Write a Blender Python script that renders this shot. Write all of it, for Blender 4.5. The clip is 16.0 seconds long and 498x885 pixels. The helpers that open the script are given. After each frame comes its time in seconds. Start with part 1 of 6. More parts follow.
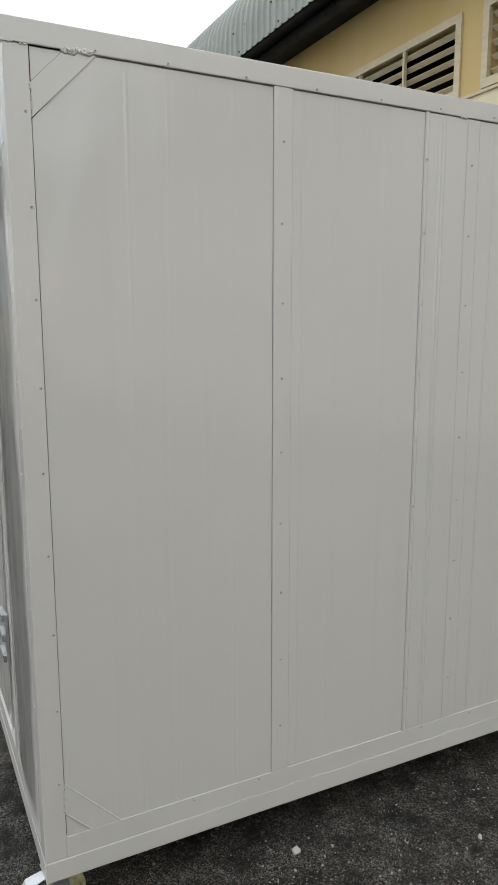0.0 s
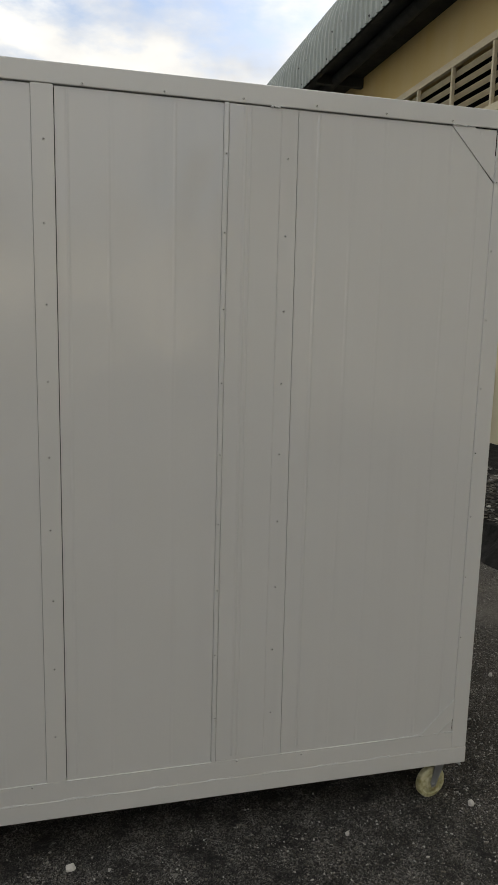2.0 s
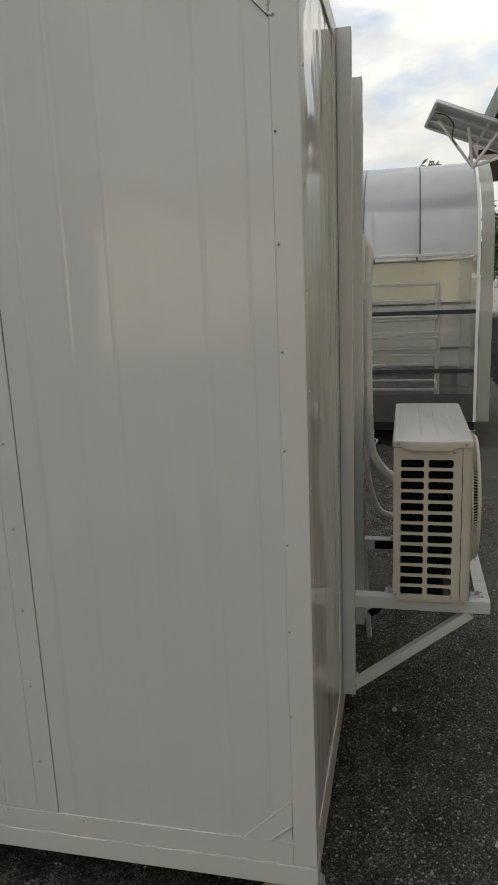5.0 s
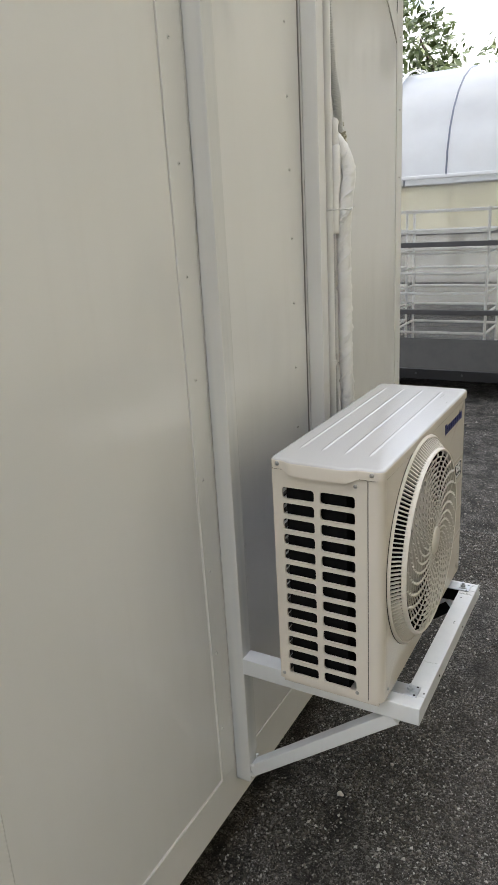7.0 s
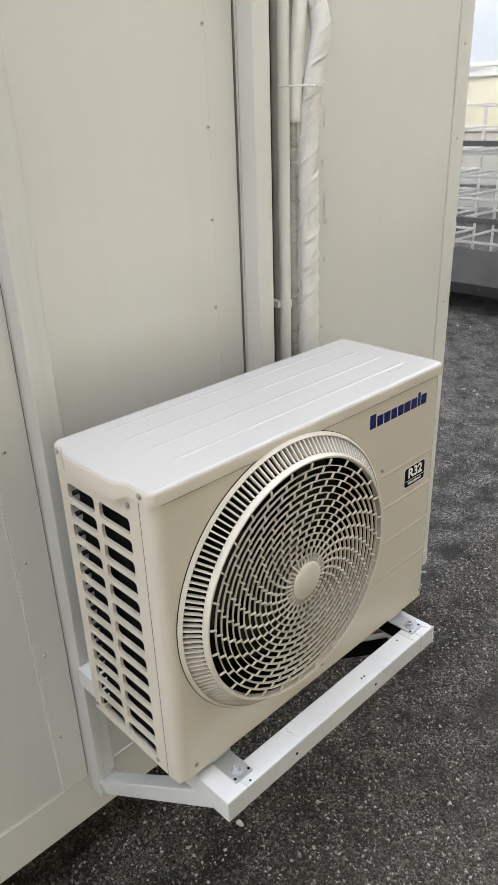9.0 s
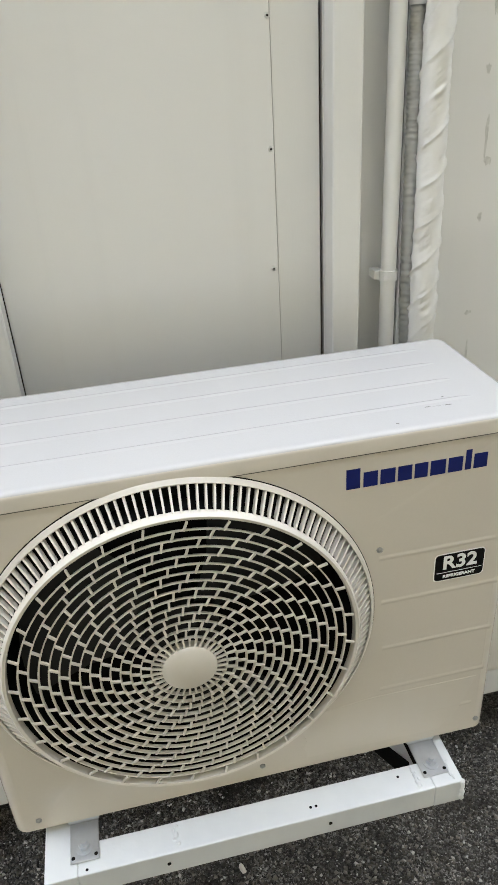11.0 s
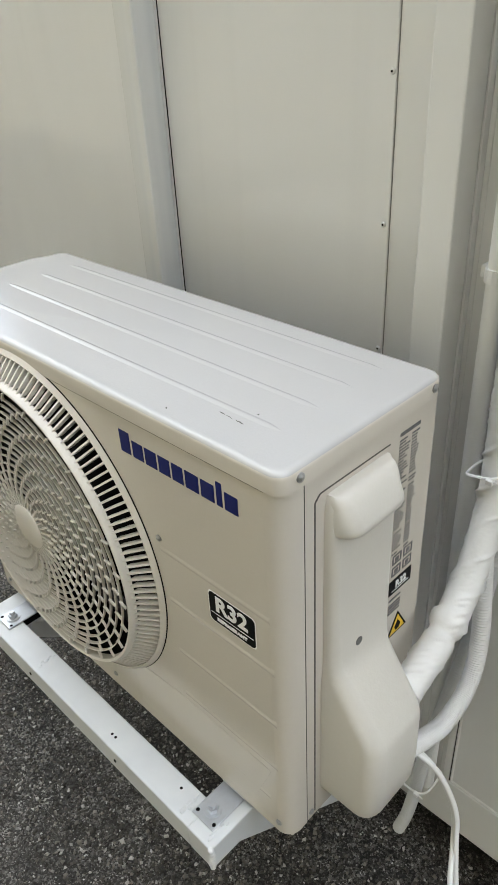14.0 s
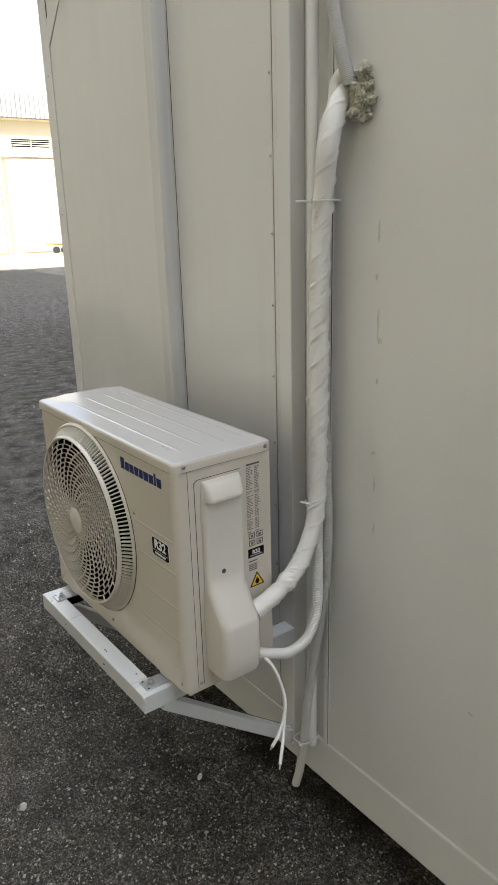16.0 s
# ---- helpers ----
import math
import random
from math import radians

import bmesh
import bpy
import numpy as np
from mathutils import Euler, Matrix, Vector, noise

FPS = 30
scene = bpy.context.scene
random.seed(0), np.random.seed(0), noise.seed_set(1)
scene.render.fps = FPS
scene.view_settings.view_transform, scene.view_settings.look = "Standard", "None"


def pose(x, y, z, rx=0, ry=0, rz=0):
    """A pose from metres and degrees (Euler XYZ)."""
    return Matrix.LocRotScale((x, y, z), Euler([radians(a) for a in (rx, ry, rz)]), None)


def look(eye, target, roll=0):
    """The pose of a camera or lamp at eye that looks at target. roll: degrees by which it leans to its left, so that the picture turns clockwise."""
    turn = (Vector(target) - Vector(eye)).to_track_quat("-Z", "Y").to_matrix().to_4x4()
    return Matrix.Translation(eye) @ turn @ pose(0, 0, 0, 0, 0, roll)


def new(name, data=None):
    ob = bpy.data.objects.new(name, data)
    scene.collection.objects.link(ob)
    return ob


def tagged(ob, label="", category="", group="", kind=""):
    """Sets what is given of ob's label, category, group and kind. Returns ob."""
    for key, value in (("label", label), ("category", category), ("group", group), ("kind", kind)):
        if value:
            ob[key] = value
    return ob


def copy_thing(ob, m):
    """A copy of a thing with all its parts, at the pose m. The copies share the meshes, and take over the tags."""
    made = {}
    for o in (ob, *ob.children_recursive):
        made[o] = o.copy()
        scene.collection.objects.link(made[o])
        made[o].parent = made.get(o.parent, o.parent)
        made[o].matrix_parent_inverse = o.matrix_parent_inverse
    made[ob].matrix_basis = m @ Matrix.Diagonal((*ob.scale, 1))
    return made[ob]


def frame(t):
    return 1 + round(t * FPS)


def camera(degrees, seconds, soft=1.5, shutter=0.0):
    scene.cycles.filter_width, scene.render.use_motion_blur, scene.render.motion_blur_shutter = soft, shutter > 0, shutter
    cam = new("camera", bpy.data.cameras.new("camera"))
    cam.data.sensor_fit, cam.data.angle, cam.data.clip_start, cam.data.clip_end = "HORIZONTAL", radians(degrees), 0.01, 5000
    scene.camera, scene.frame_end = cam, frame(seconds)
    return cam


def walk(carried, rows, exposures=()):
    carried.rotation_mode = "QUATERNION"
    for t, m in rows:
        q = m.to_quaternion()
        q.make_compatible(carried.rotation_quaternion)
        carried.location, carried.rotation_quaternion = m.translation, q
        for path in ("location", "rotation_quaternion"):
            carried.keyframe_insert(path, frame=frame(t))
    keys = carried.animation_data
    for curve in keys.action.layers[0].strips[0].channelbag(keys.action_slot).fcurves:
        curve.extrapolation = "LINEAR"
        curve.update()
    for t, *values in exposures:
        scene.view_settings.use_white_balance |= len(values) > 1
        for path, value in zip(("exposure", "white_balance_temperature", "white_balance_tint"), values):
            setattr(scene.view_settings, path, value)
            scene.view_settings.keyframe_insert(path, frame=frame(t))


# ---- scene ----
cam = camera(38.7, 16.0, soft=0.8)
EXPOSURES = [(0, 1.5, 6200, 10), (0.5, 0.89, 6300, 10), (1, 0.93, 6300, 10), (1.5, 1.18, 6250, 9), (2, 0.8, 6400, 10), (2.5, 0.74, 6400, 10), (3, 0.81, 6400, 10), (3.5, 0.83, 6350, 10), (4.5, 1.26, 6250, 9), (5.2, 0.71, 6400, 10), (7.3, 2.23, 5950, 13), (8, 2.30, 5950, 13), (9, 2.48, 5950, 13), (9.5, 2.53, 5900, 13), (10, 2.63, 5850, 13), (12.3, 2.30, 5800, 9), (13.5, 2.28, 5850, 9), (14, 2.32, 5900, 10), (15, 2.50, 5900, 12), (15.5, 2.33, 5900, 12), (16, 1.88, 6000, 12)]
PATH = [
    (0, (-2.777, -2.056, 1.908), (-1.895, -0.29, 1.583), -0.1),
    (0.5, (-2.527, -2.25, 1.94), (-1.726, -0.449, 1.604), 0.5),
    (1, (-2.225, -2.284, 1.88), (-1.451, -0.47, 1.549), 1.0),
    (1.5, (-1.868, -2.291, 1.923), (-1.206, -0.438, 1.564), 0.2),
    (2, (-1.556, -2.378, 1.93), (-1.071, -0.464, 1.605), 1.4),
    (2.5, (-1.234, -2.432, 1.938), (-0.846, -0.496, 1.619), -0.7),
    (3, (-0.911, -2.337, 1.893), (-0.756, -0.374, 1.54), 1.1),
    (3.5, (-0.597, -2.266, 1.898), (-0.673, -0.3, 1.538), -0.5),
    (4, (-0.219, -2.166, 1.908), (-0.632, -0.258, 1.473), -0.4),
    (4.5, (0.022, -1.952, 1.889), (-0.46, -0.051, 1.501), -0.9),
    (5, (0.236, -1.706, 1.879), (-0.195, 0.199, 1.446), -2.3),
    (5.2, (0.334, -1.618, 1.863), (-0.12, 0.281, 1.429), -2.2),
    (7.3, (1.034, -0.414, 1.864), (-0.027, 1.154, 1.219), -4.2),
    (7.5, (1.097, -0.315, 1.874), (-0.023, 1.205, 1.213), -4.4),
    (8, (1.178, -0.165, 1.884), (0.012, 1.314, 1.21), -1.8),
    (8.5, (1.203, 0.054, 1.855), (-0.037, 1.452, 1.142), -0.0),
    (9, (1.226, 0.29, 1.819), (-0.087, 1.541, 0.975), -2.0),
    (9.5, (1.267, 0.515, 1.785), (-0.2, 1.523, 0.873), -2.5),
    (10, (1.335, 0.707, 1.791), (-0.268, 1.537, 0.927), -2.9),
    (10.2, (1.333, 0.79, 1.785), (-0.294, 1.542, 0.897), -3.3),
    (12.3, (0.956, 1.463, 1.697), (-0.66, 0.979, 0.623), -1.4),
    (12.5, (0.955, 1.524, 1.682), (-0.614, 0.935, 0.59), -1.0),
    (13, (0.886, 1.656, 1.631), (-0.543, 0.78, 0.54), 0.2),
    (13.5, (0.836, 1.799, 1.66), (-0.476, 0.764, 0.562), -0.7),
    (14, (0.858, 1.964, 1.692), (-0.317, 0.738, 0.635), -3.3),
    (14.5, (0.961, 2.255, 1.747), (-0.129, 0.851, 0.829), -2.2),
    (15, (1.097, 2.492, 1.755), (-0.027, 1.033, 0.975), -0.8),
    (15.5, (1.203, 2.677, 1.809), (0.071, 1.182, 1.114), -1.3),
    (16, (1.218, 2.883, 1.843), (0.079, 1.357, 1.23), -1.6),
]
walk(cam, [(t, look(eye, target, roll)) for t, eye, target, roll in PATH], EXPOSURES)

# ---- world, sun, exposure ----
SUN_EL, SUN_AZ = 27.0, 35.0   # degrees; azimuth from +x towards +y


def make_world():
    w = bpy.data.worlds.new("sky")
    w.use_nodes = True
    scene.world = w
    nt = w.node_tree
    nt.nodes.clear()
    out = nt.nodes.new("ShaderNodeOutputWorld")
    bg = nt.nodes.new("ShaderNodeBackground")
    sky = nt.nodes.new("ShaderNodeTexSky")
    sky.sky_type = "NISHITA"
    sky.sun_disc = False
    sky.sun_elevation = radians(SUN_EL)
    sky.sun_rotation = radians(90 - SUN_AZ)
    sky.air_density, sky.dust_density = 1.0, 2.0
    scl = nt.nodes.new("ShaderNodeVectorMath")
    scl.operation = "SCALE"
    scl.inputs["Scale"].default_value = 0.18
    tc = nt.nodes.new("ShaderNodeTexCoord")
    mp = nt.nodes.new("ShaderNodeMapping")
    mp.inputs["Scale"].default_value = (1.6, 1.6, 3.4)
    mp.inputs["Location"].default_value = (0.35, 0.2, 0.0)
    n1 = nt.nodes.new("ShaderNodeTexNoise")
    n1.inputs["Scale"].default_value = 2.2
    n1.inputs["Detail"].default_value = 10
    n1.inputs["Roughness"].default_value = 0.58
    ramp = nt.nodes.new("ShaderNodeValToRGB")
    ramp.color_ramp.elements[0].position = 0.36
    ramp.color_ramp.elements[1].position = 0.51
    n2 = nt.nodes.new("ShaderNodeTexNoise")
    n2.inputs["Scale"].default_value = 4.5
    n2.inputs["Detail"].default_value = 5
    shade = nt.nodes.new("ShaderNodeValToRGB")
    shade.color_ramp.elements[0].position = 0.3
    shade.color_ramp.elements[0].color = (0.80, 0.81, 0.83, 1)
    shade.color_ramp.elements[1].position = 0.62
    shade.color_ramp.elements[1].color = (1.28, 1.23, 1.12, 1)
    mix = nt.nodes.new("ShaderNodeMixRGB")
    L = nt.links.new
    L(tc.outputs["Generated"], mp.inputs["Vector"])
    L(mp.outputs["Vector"], n1.inputs["Vector"])
    L(mp.outputs["Vector"], n2.inputs["Vector"])
    L(n1.outputs["Fac"], ramp.inputs["Fac"])
    L(n2.outputs["Fac"], shade.inputs["Fac"])
    L(sky.outputs["Color"], scl.inputs[0])
    L(ramp.outputs["Color"], mix.inputs["Fac"])
    L(scl.outputs["Vector"], mix.inputs["Color1"])
    L(shade.outputs["Color"], mix.inputs["Color2"])
    sep = nt.nodes.new("ShaderNodeSeparateXYZ")
    L(tc.outputs["Generated"], sep.inputs[0])
    up = nt.nodes.new("ShaderNodeMapRange")
    up.inputs["From Min"].default_value, up.inputs["From Max"].default_value = 0.0, 1.0
    up.inputs["To Min"].default_value, up.inputs["To Max"].default_value = 0.70, 1.72
    L(sep.outputs["Z"], up.inputs["Value"])
    grad = nt.nodes.new("ShaderNodeVectorMath")
    grad.operation = "SCALE"
    L(mix.outputs["Color"], grad.inputs[0])
    L(up.outputs["Result"], grad.inputs["Scale"])
    L(grad.outputs["Vector"], bg.inputs["Color"])
    bg.inputs["Strength"].default_value = 0.50
    L(bg.outputs["Background"], out.inputs["Surface"])


make_world()
sun = new("sun", bpy.data.lights.new("sun", "SUN"))
sun.data.energy, sun.data.angle, sun.data.color = 3.8, radians(0.6), (1.0, 0.93, 0.82)
_az, _el = radians(SUN_AZ), radians(SUN_EL)
sun.matrix_basis = look((40 * math.cos(_az) * math.cos(_el), 40 * math.sin(_az) * math.cos(_el), 40 * math.sin(_el)), (0, 0, 0))

# ---- materials ----


def material(name, color, rough=0.5, metal=0.0, grain=None, stain=None, bump=None, spec=0.5, alpha=None, rough_var=0.0, coord="Object", random_var=0.0, soft=False):
    """grain, stain: (scale xyz, amount, second colour); bump: (scale xyz, distance, detail)."""
    m = bpy.data.materials.new(name)
    m.use_nodes = True
    nt = m.node_tree
    b = nt.nodes["Principled BSDF"]
    L = nt.links.new
    b.inputs["Roughness"].default_value = rough
    b.inputs["Metallic"].default_value = metal
    b.inputs["Specular IOR Level"].default_value = spec
    tc = nt.nodes.new("ShaderNodeTexCoord")

    def noise_at(scale, detail=6.0, rgh=0.6):
        mp = nt.nodes.new("ShaderNodeMapping")
        mp.inputs["Scale"].default_value = scale
        nz = nt.nodes.new("ShaderNodeTexNoise")
        nz.inputs["Scale"].default_value = 1.0
        nz.inputs["Detail"].default_value = detail
        nz.inputs["Roughness"].default_value = rgh
        L(tc.outputs[coord], mp.inputs["Vector"])
        L(mp.outputs["Vector"], nz.inputs["Vector"])
        return nz

    rgb = nt.nodes.new("ShaderNodeRGB")
    rgb.outputs[0].default_value = (*color, 1)
    last = rgb.outputs[0]
    for spec_ in (grain, stain):
        if not spec_:
            continue
        nz = noise_at(spec_[0], 1.0 if soft else 6.0, 0.4 if soft else 0.6)
        rp = nt.nodes.new("ShaderNodeMapRange")
        rp.inputs["From Min"].default_value, rp.inputs["From Max"].default_value = (0.30, 0.75) if soft else (0.42, 0.68)
        rp.inputs["To Max"].default_value = spec_[1]
        mx = nt.nodes.new("ShaderNodeMixRGB")
        mx.inputs["Color2"].default_value = (*spec_[2], 1)
        L(nz.outputs["Fac"], rp.inputs["Value"])
        L(rp.outputs["Result"], mx.inputs["Fac"])
        L(last, mx.inputs["Color1"])
        last = mx.outputs["Color"]
    if random_var:
        oi = nt.nodes.new("ShaderNodeObjectInfo")
        hs = nt.nodes.new("ShaderNodeHueSaturation")
        mr = nt.nodes.new("ShaderNodeMapRange")
        mr.inputs["To Min"].default_value, mr.inputs["To Max"].default_value = 1 - random_var, 1 + random_var
        L(oi.outputs["Random"], mr.inputs["Value"])
        L(mr.outputs["Result"], hs.inputs["Value"])
        L(last, hs.inputs["Color"])
        last = hs.outputs["Color"]
    L(last, b.inputs["Base Color"])
    if rough_var:
        nz = noise_at((9, 9, 3))
        mr = nt.nodes.new("ShaderNodeMapRange")
        mr.inputs["From Min"].default_value, mr.inputs["From Max"].default_value = 0.3, 0.7
        mr.inputs["To Min"].default_value, mr.inputs["To Max"].default_value = max(0.02, rough - rough_var), rough + rough_var
        L(nz.outputs["Fac"], mr.inputs["Value"])
        L(mr.outputs["Result"], b.inputs["Roughness"])
    if bump:
        nz = noise_at(bump[0], bump[2] if len(bump) > 2 else 4.0)
        bp = nt.nodes.new("ShaderNodeBump")
        bp.inputs["Strength"].default_value = 1.0
        bp.inputs["Distance"].default_value = bump[1]
        L(nz.outputs["Fac"], bp.inputs["Height"])
        L(bp.outputs["Normal"], b.inputs["Normal"])
    return m


def sheet_material(name, color, rough):
    """Painted sandwich-panel sheet: faint upright roll marks, brush streaks and handling stains."""
    m = material(name, color, rough, grain=((14, 14, 0.35), 0.07, tuple(c * 0.93 for c in color)),
                 stain=((1.1, 1.1, 0.8), 0.30, tuple(c * f for c, f in zip(color, (0.94, 0.95, 0.97)))), soft=True)
    nt = m.node_tree
    L = nt.links.new
    tc = nt.nodes.new("ShaderNodeTexCoord")
    sep = nt.nodes.new("ShaderNodeSeparateXYZ")
    add = nt.nodes.new("ShaderNodeMath")
    add.operation = "ADD"
    L(tc.outputs["Object"], sep.inputs[0])
    L(sep.outputs["X"], add.inputs[0])
    L(sep.outputs["Y"], add.inputs[1])
    cmb = nt.nodes.new("ShaderNodeCombineXYZ")
    mz = nt.nodes.new("ShaderNodeMath")
    mz.operation = "MULTIPLY"
    mz.inputs[1].default_value = 0.022
    L(sep.outputs["Z"], mz.inputs[0])
    L(add.outputs[0], cmb.inputs["X"])
    L(mz.outputs[0], cmb.inputs["Z"])
    nz = nt.nodes.new("ShaderNodeTexNoise")
    nz.inputs["Scale"].default_value = 5.5
    nz.inputs["Detail"].default_value = 2
    L(cmb.outputs[0], nz.inputs["Vector"])

    def m2(op, x, y=None):
        n = nt.nodes.new("ShaderNodeMath")
        n.operation = op
        n.use_clamp = op == "MULTIPLY_ADD"
        for k_, v_ in enumerate(x if isinstance(x, tuple) else (x, y)):
            if v_ is None:
                continue
            if isinstance(v_, (int, float)):
                n.inputs[k_].default_value = v_
            else:
                L(v_, n.inputs[k_])
        return n.outputs[0]

    mask = nt.nodes.new("ShaderNodeTexNoise")
    mask.inputs["Scale"].default_value = 1.7
    mask.inputs["Detail"].default_value = 1
    L(tc.outputs["Object"], mask.inputs["Vector"])
    line = m2("MULTIPLY_ADD", (m2("ABSOLUTE", m2("SUBTRACT", nz.outputs["Fac"], 0.5)), -26.0, 1.0))
    line = m2("MULTIPLY", line, m2("MULTIPLY_ADD", (mask.outputs["Fac"], 3.2, -1.15)))
    step = m2("MULTIPLY_ADD", (m2("SUBTRACT", nz.outputs["Fac"], 0.5), 7.0, 0.5))
    ridge = m2("ADD", line, m2("MULTIPLY", step, 0.3))
    pb = nt.nodes["Principled BSDF"]
    src = pb.inputs["Base Color"].links[0].from_socket
    dk = nt.nodes.new("ShaderNodeMixRGB")
    dk.inputs["Color2"].default_value = (*[c * 0.80 for c in color], 1)
    L(m2("MULTIPLY", line, 0.10), dk.inputs["Fac"])
    L(src, dk.inputs["Color1"])
    L(dk.outputs["Color"], pb.inputs["Base Color"])
    big = nt.nodes.new("ShaderNodeTexNoise")
    big.inputs["Scale"].default_value = 6.0
    big.inputs["Detail"].default_value = 1.5
    wave = nt.nodes.new("ShaderNodeMapping")
    wave.inputs["Scale"].default_value = (1.0, 1.0, 0.55)
    L(tc.outputs["Object"], wave.inputs["Vector"])
    L(wave.outputs["Vector"], big.inputs["Vector"])
    b1 = nt.nodes.new("ShaderNodeBump")
    b1.inputs["Strength"].default_value = 0.35
    b1.inputs["Distance"].default_value = 0.0006
    b2 = nt.nodes.new("ShaderNodeBump")
    b2.inputs["Strength"].default_value = 0.7
    b2.inputs["Distance"].default_value = 0.011
    L(ridge, b1.inputs["Height"])
    L(big.outputs["Fac"], b2.inputs["Height"])
    L(b2.outputs["Normal"], b1.inputs["Normal"])
    L(b1.outputs["Normal"], nt.nodes["Principled BSDF"].inputs["Normal"])
    return m


M_PANEL = sheet_material("panel_paint", (0.69, 0.687, 0.672), 0.075)
M_FRAME = material("frame_paint", (0.695, 0.692, 0.672), 0.24, grain=((6, 6, 2), 0.4, (0.63, 0.632, 0.63)), stain=((2.2, 2.2, 1.4), 0.3, (0.71, 0.705, 0.68)), bump=((30, 30, 12), 0.0006), soft=True)
M_POST = material("post_paint", (0.63, 0.628, 0.605), 0.27, grain=((26, 26, 0.9), 0.75, (0.45, 0.485, 0.515)), stain=((40, 40, 1.6), 0.45, (0.68, 0.68, 0.66)), bump=((30, 30, 12), 0.0008), soft=True)
M_STEELPAINT = material("bracket_paint", (0.61, 0.625, 0.63), 0.30, grain=((40, 40, 20), 0.35, (0.53, 0.55, 0.565)), stain=((9, 9, 6), 0.4, (0.66, 0.665, 0.655)), bump=((60, 60, 60), 0.0006), soft=True)
M_WELD = material("weld_paint", (0.68, 0.69, 0.68), 0.4, grain=((60, 60, 60), 0.5, (0.5, 0.5, 0.5)), bump=((90, 90, 90), 0.003))
M_GAP = material("joint_gap", (0.012, 0.012, 0.012), 0.9, spec=0.1, grain=((40, 40, 5), 0.5, (0.03, 0.03, 0.03)))
M_SEAM = material("painted_seam", (0.085, 0.080, 0.070), 0.7, spec=0.2, grain=((60, 60, 9), 0.6, (0.16, 0.15, 0.135)))
M_RIVET = material("rivet_steel", (0.60, 0.60, 0.585), 0.35, metal=0.35, grain=((300, 300, 300), 0.4, (0.35, 0.34, 0.33)))
M_SCREW = material("zinc_screw", (0.34, 0.34, 0.33), 0.35, metal=0.75, grain=((300, 300, 300), 0.4, (0.26, 0.26, 0.25)))
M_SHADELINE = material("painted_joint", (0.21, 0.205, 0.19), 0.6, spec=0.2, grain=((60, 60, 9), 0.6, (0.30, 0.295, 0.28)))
# Near-black: the shade of holes and interiors is put into the colour.
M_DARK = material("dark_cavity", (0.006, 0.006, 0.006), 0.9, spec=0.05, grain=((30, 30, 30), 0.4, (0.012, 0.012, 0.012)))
M_IVORY = material("unit_ivory_paint", (0.585, 0.545, 0.475), 0.11, grain=((220, 220, 220), 0.2, (0.55, 0.51, 0.44)), stain=((3, 3, 3), 0.2, (0.61, 0.575, 0.51)), bump=((420, 420, 420), 0.00010), soft=True)
M_FILM = material("clear_film_on_ivory", (0.600, 0.562, 0.494), 0.20, grain=((40, 40, 8), 0.4, (0.585, 0.545, 0.475)), soft=True)
# Ivory paint made greyer: the sky's sheen on the lid is in this colour.
M_TOP = material("unit_top_sky_sheen", (0.47, 0.465, 0.455), 0.15, grain=((260, 260, 260), 0.2, (0.445, 0.44, 0.43)), spec=0.7, stain=((7, 3, 7), 0.35, (0.42, 0.417, 0.41)), bump=((420, 420, 420), 0.0002), soft=True)
M_PLASTIC = material("unit_plastic", (0.63, 0.605, 0.55), 0.38, grain=((120, 120, 120), 0.2, (0.59, 0.565, 0.51)), bump=((300, 300, 300), 0.0002), soft=True)
M_GUARD = material("fan_guard_plastic", (0.62, 0.585, 0.52), 0.40, grain=((90, 90, 90), 0.25, (0.56, 0.53, 0.47)))
M_BLUE = material("badge_blue", (0.008, 0.014, 0.115), 0.45, spec=0.25, grain=((200, 200, 200), 0.2, (0.012, 0.02, 0.14)))
M_BLACK = material("label_black", (0.004, 0.004, 0.004), 0.6, spec=0.08, grain=((200, 200, 200), 0.3, (0.010, 0.010, 0.010)))
M_WHITE = material("label_white", (0.8, 0.8, 0.79), 0.5, grain=((200, 200, 200), 0.2, (0.72, 0.72, 0.7)))
M_INK = material("label_ink", (0.09, 0.09, 0.09), 0.6, grain=((400, 400, 400), 0.5, (0.2, 0.2, 0.2)))
M_YELLOW = material("label_yellow", (0.75, 0.48, 0.02), 0.45, grain=((200, 200, 200), 0.2, (0.68, 0.43, 0.02)))
M_GALV = material("galvanised_steel", (0.50, 0.52, 0.545), 0.36, metal=0.75, grain=((90, 90, 90), 0.5, (0.45, 0.46, 0.47)), rough_var=0.1)
M_TAPE = material("wrapping_tape", (0.735, 0.73, 0.715), 0.36, grain=((30, 30, 60), 0.35, (0.66, 0.655, 0.62)), bump=((45, 45, 70), 0.0012, 3))
# Aluminium coil darkened to near-black for the shade behind the grille slots.
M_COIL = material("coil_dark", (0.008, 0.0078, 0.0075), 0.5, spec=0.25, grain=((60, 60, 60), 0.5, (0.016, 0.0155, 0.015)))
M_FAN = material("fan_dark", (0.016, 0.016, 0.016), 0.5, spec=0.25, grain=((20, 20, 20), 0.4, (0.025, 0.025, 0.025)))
M_PVC = material("white_pvc", (0.70, 0.70, 0.685), 0.36, grain=((20, 20, 3), 0.3, (0.62, 0.62, 0.60)))
M_CONDUIT = material("grey_conduit", (0.52, 0.525, 0.52), 0.45, grain=((30, 30, 30), 0.3, (0.44, 0.445, 0.44)))
M_HOSE = material("drain_hose", (0.50, 0.505, 0.495), 0.45, grain=((30, 30, 30), 0.4, (0.40, 0.405, 0.395)))
M_SCUFF = material("scuff", (0.50, 0.50, 0.475), 0.5, grain=((300, 300, 300), 0.9, (0.62, 0.62, 0.60)), stain=((90, 90, 90), 0.6, (0.36, 0.36, 0.34)))
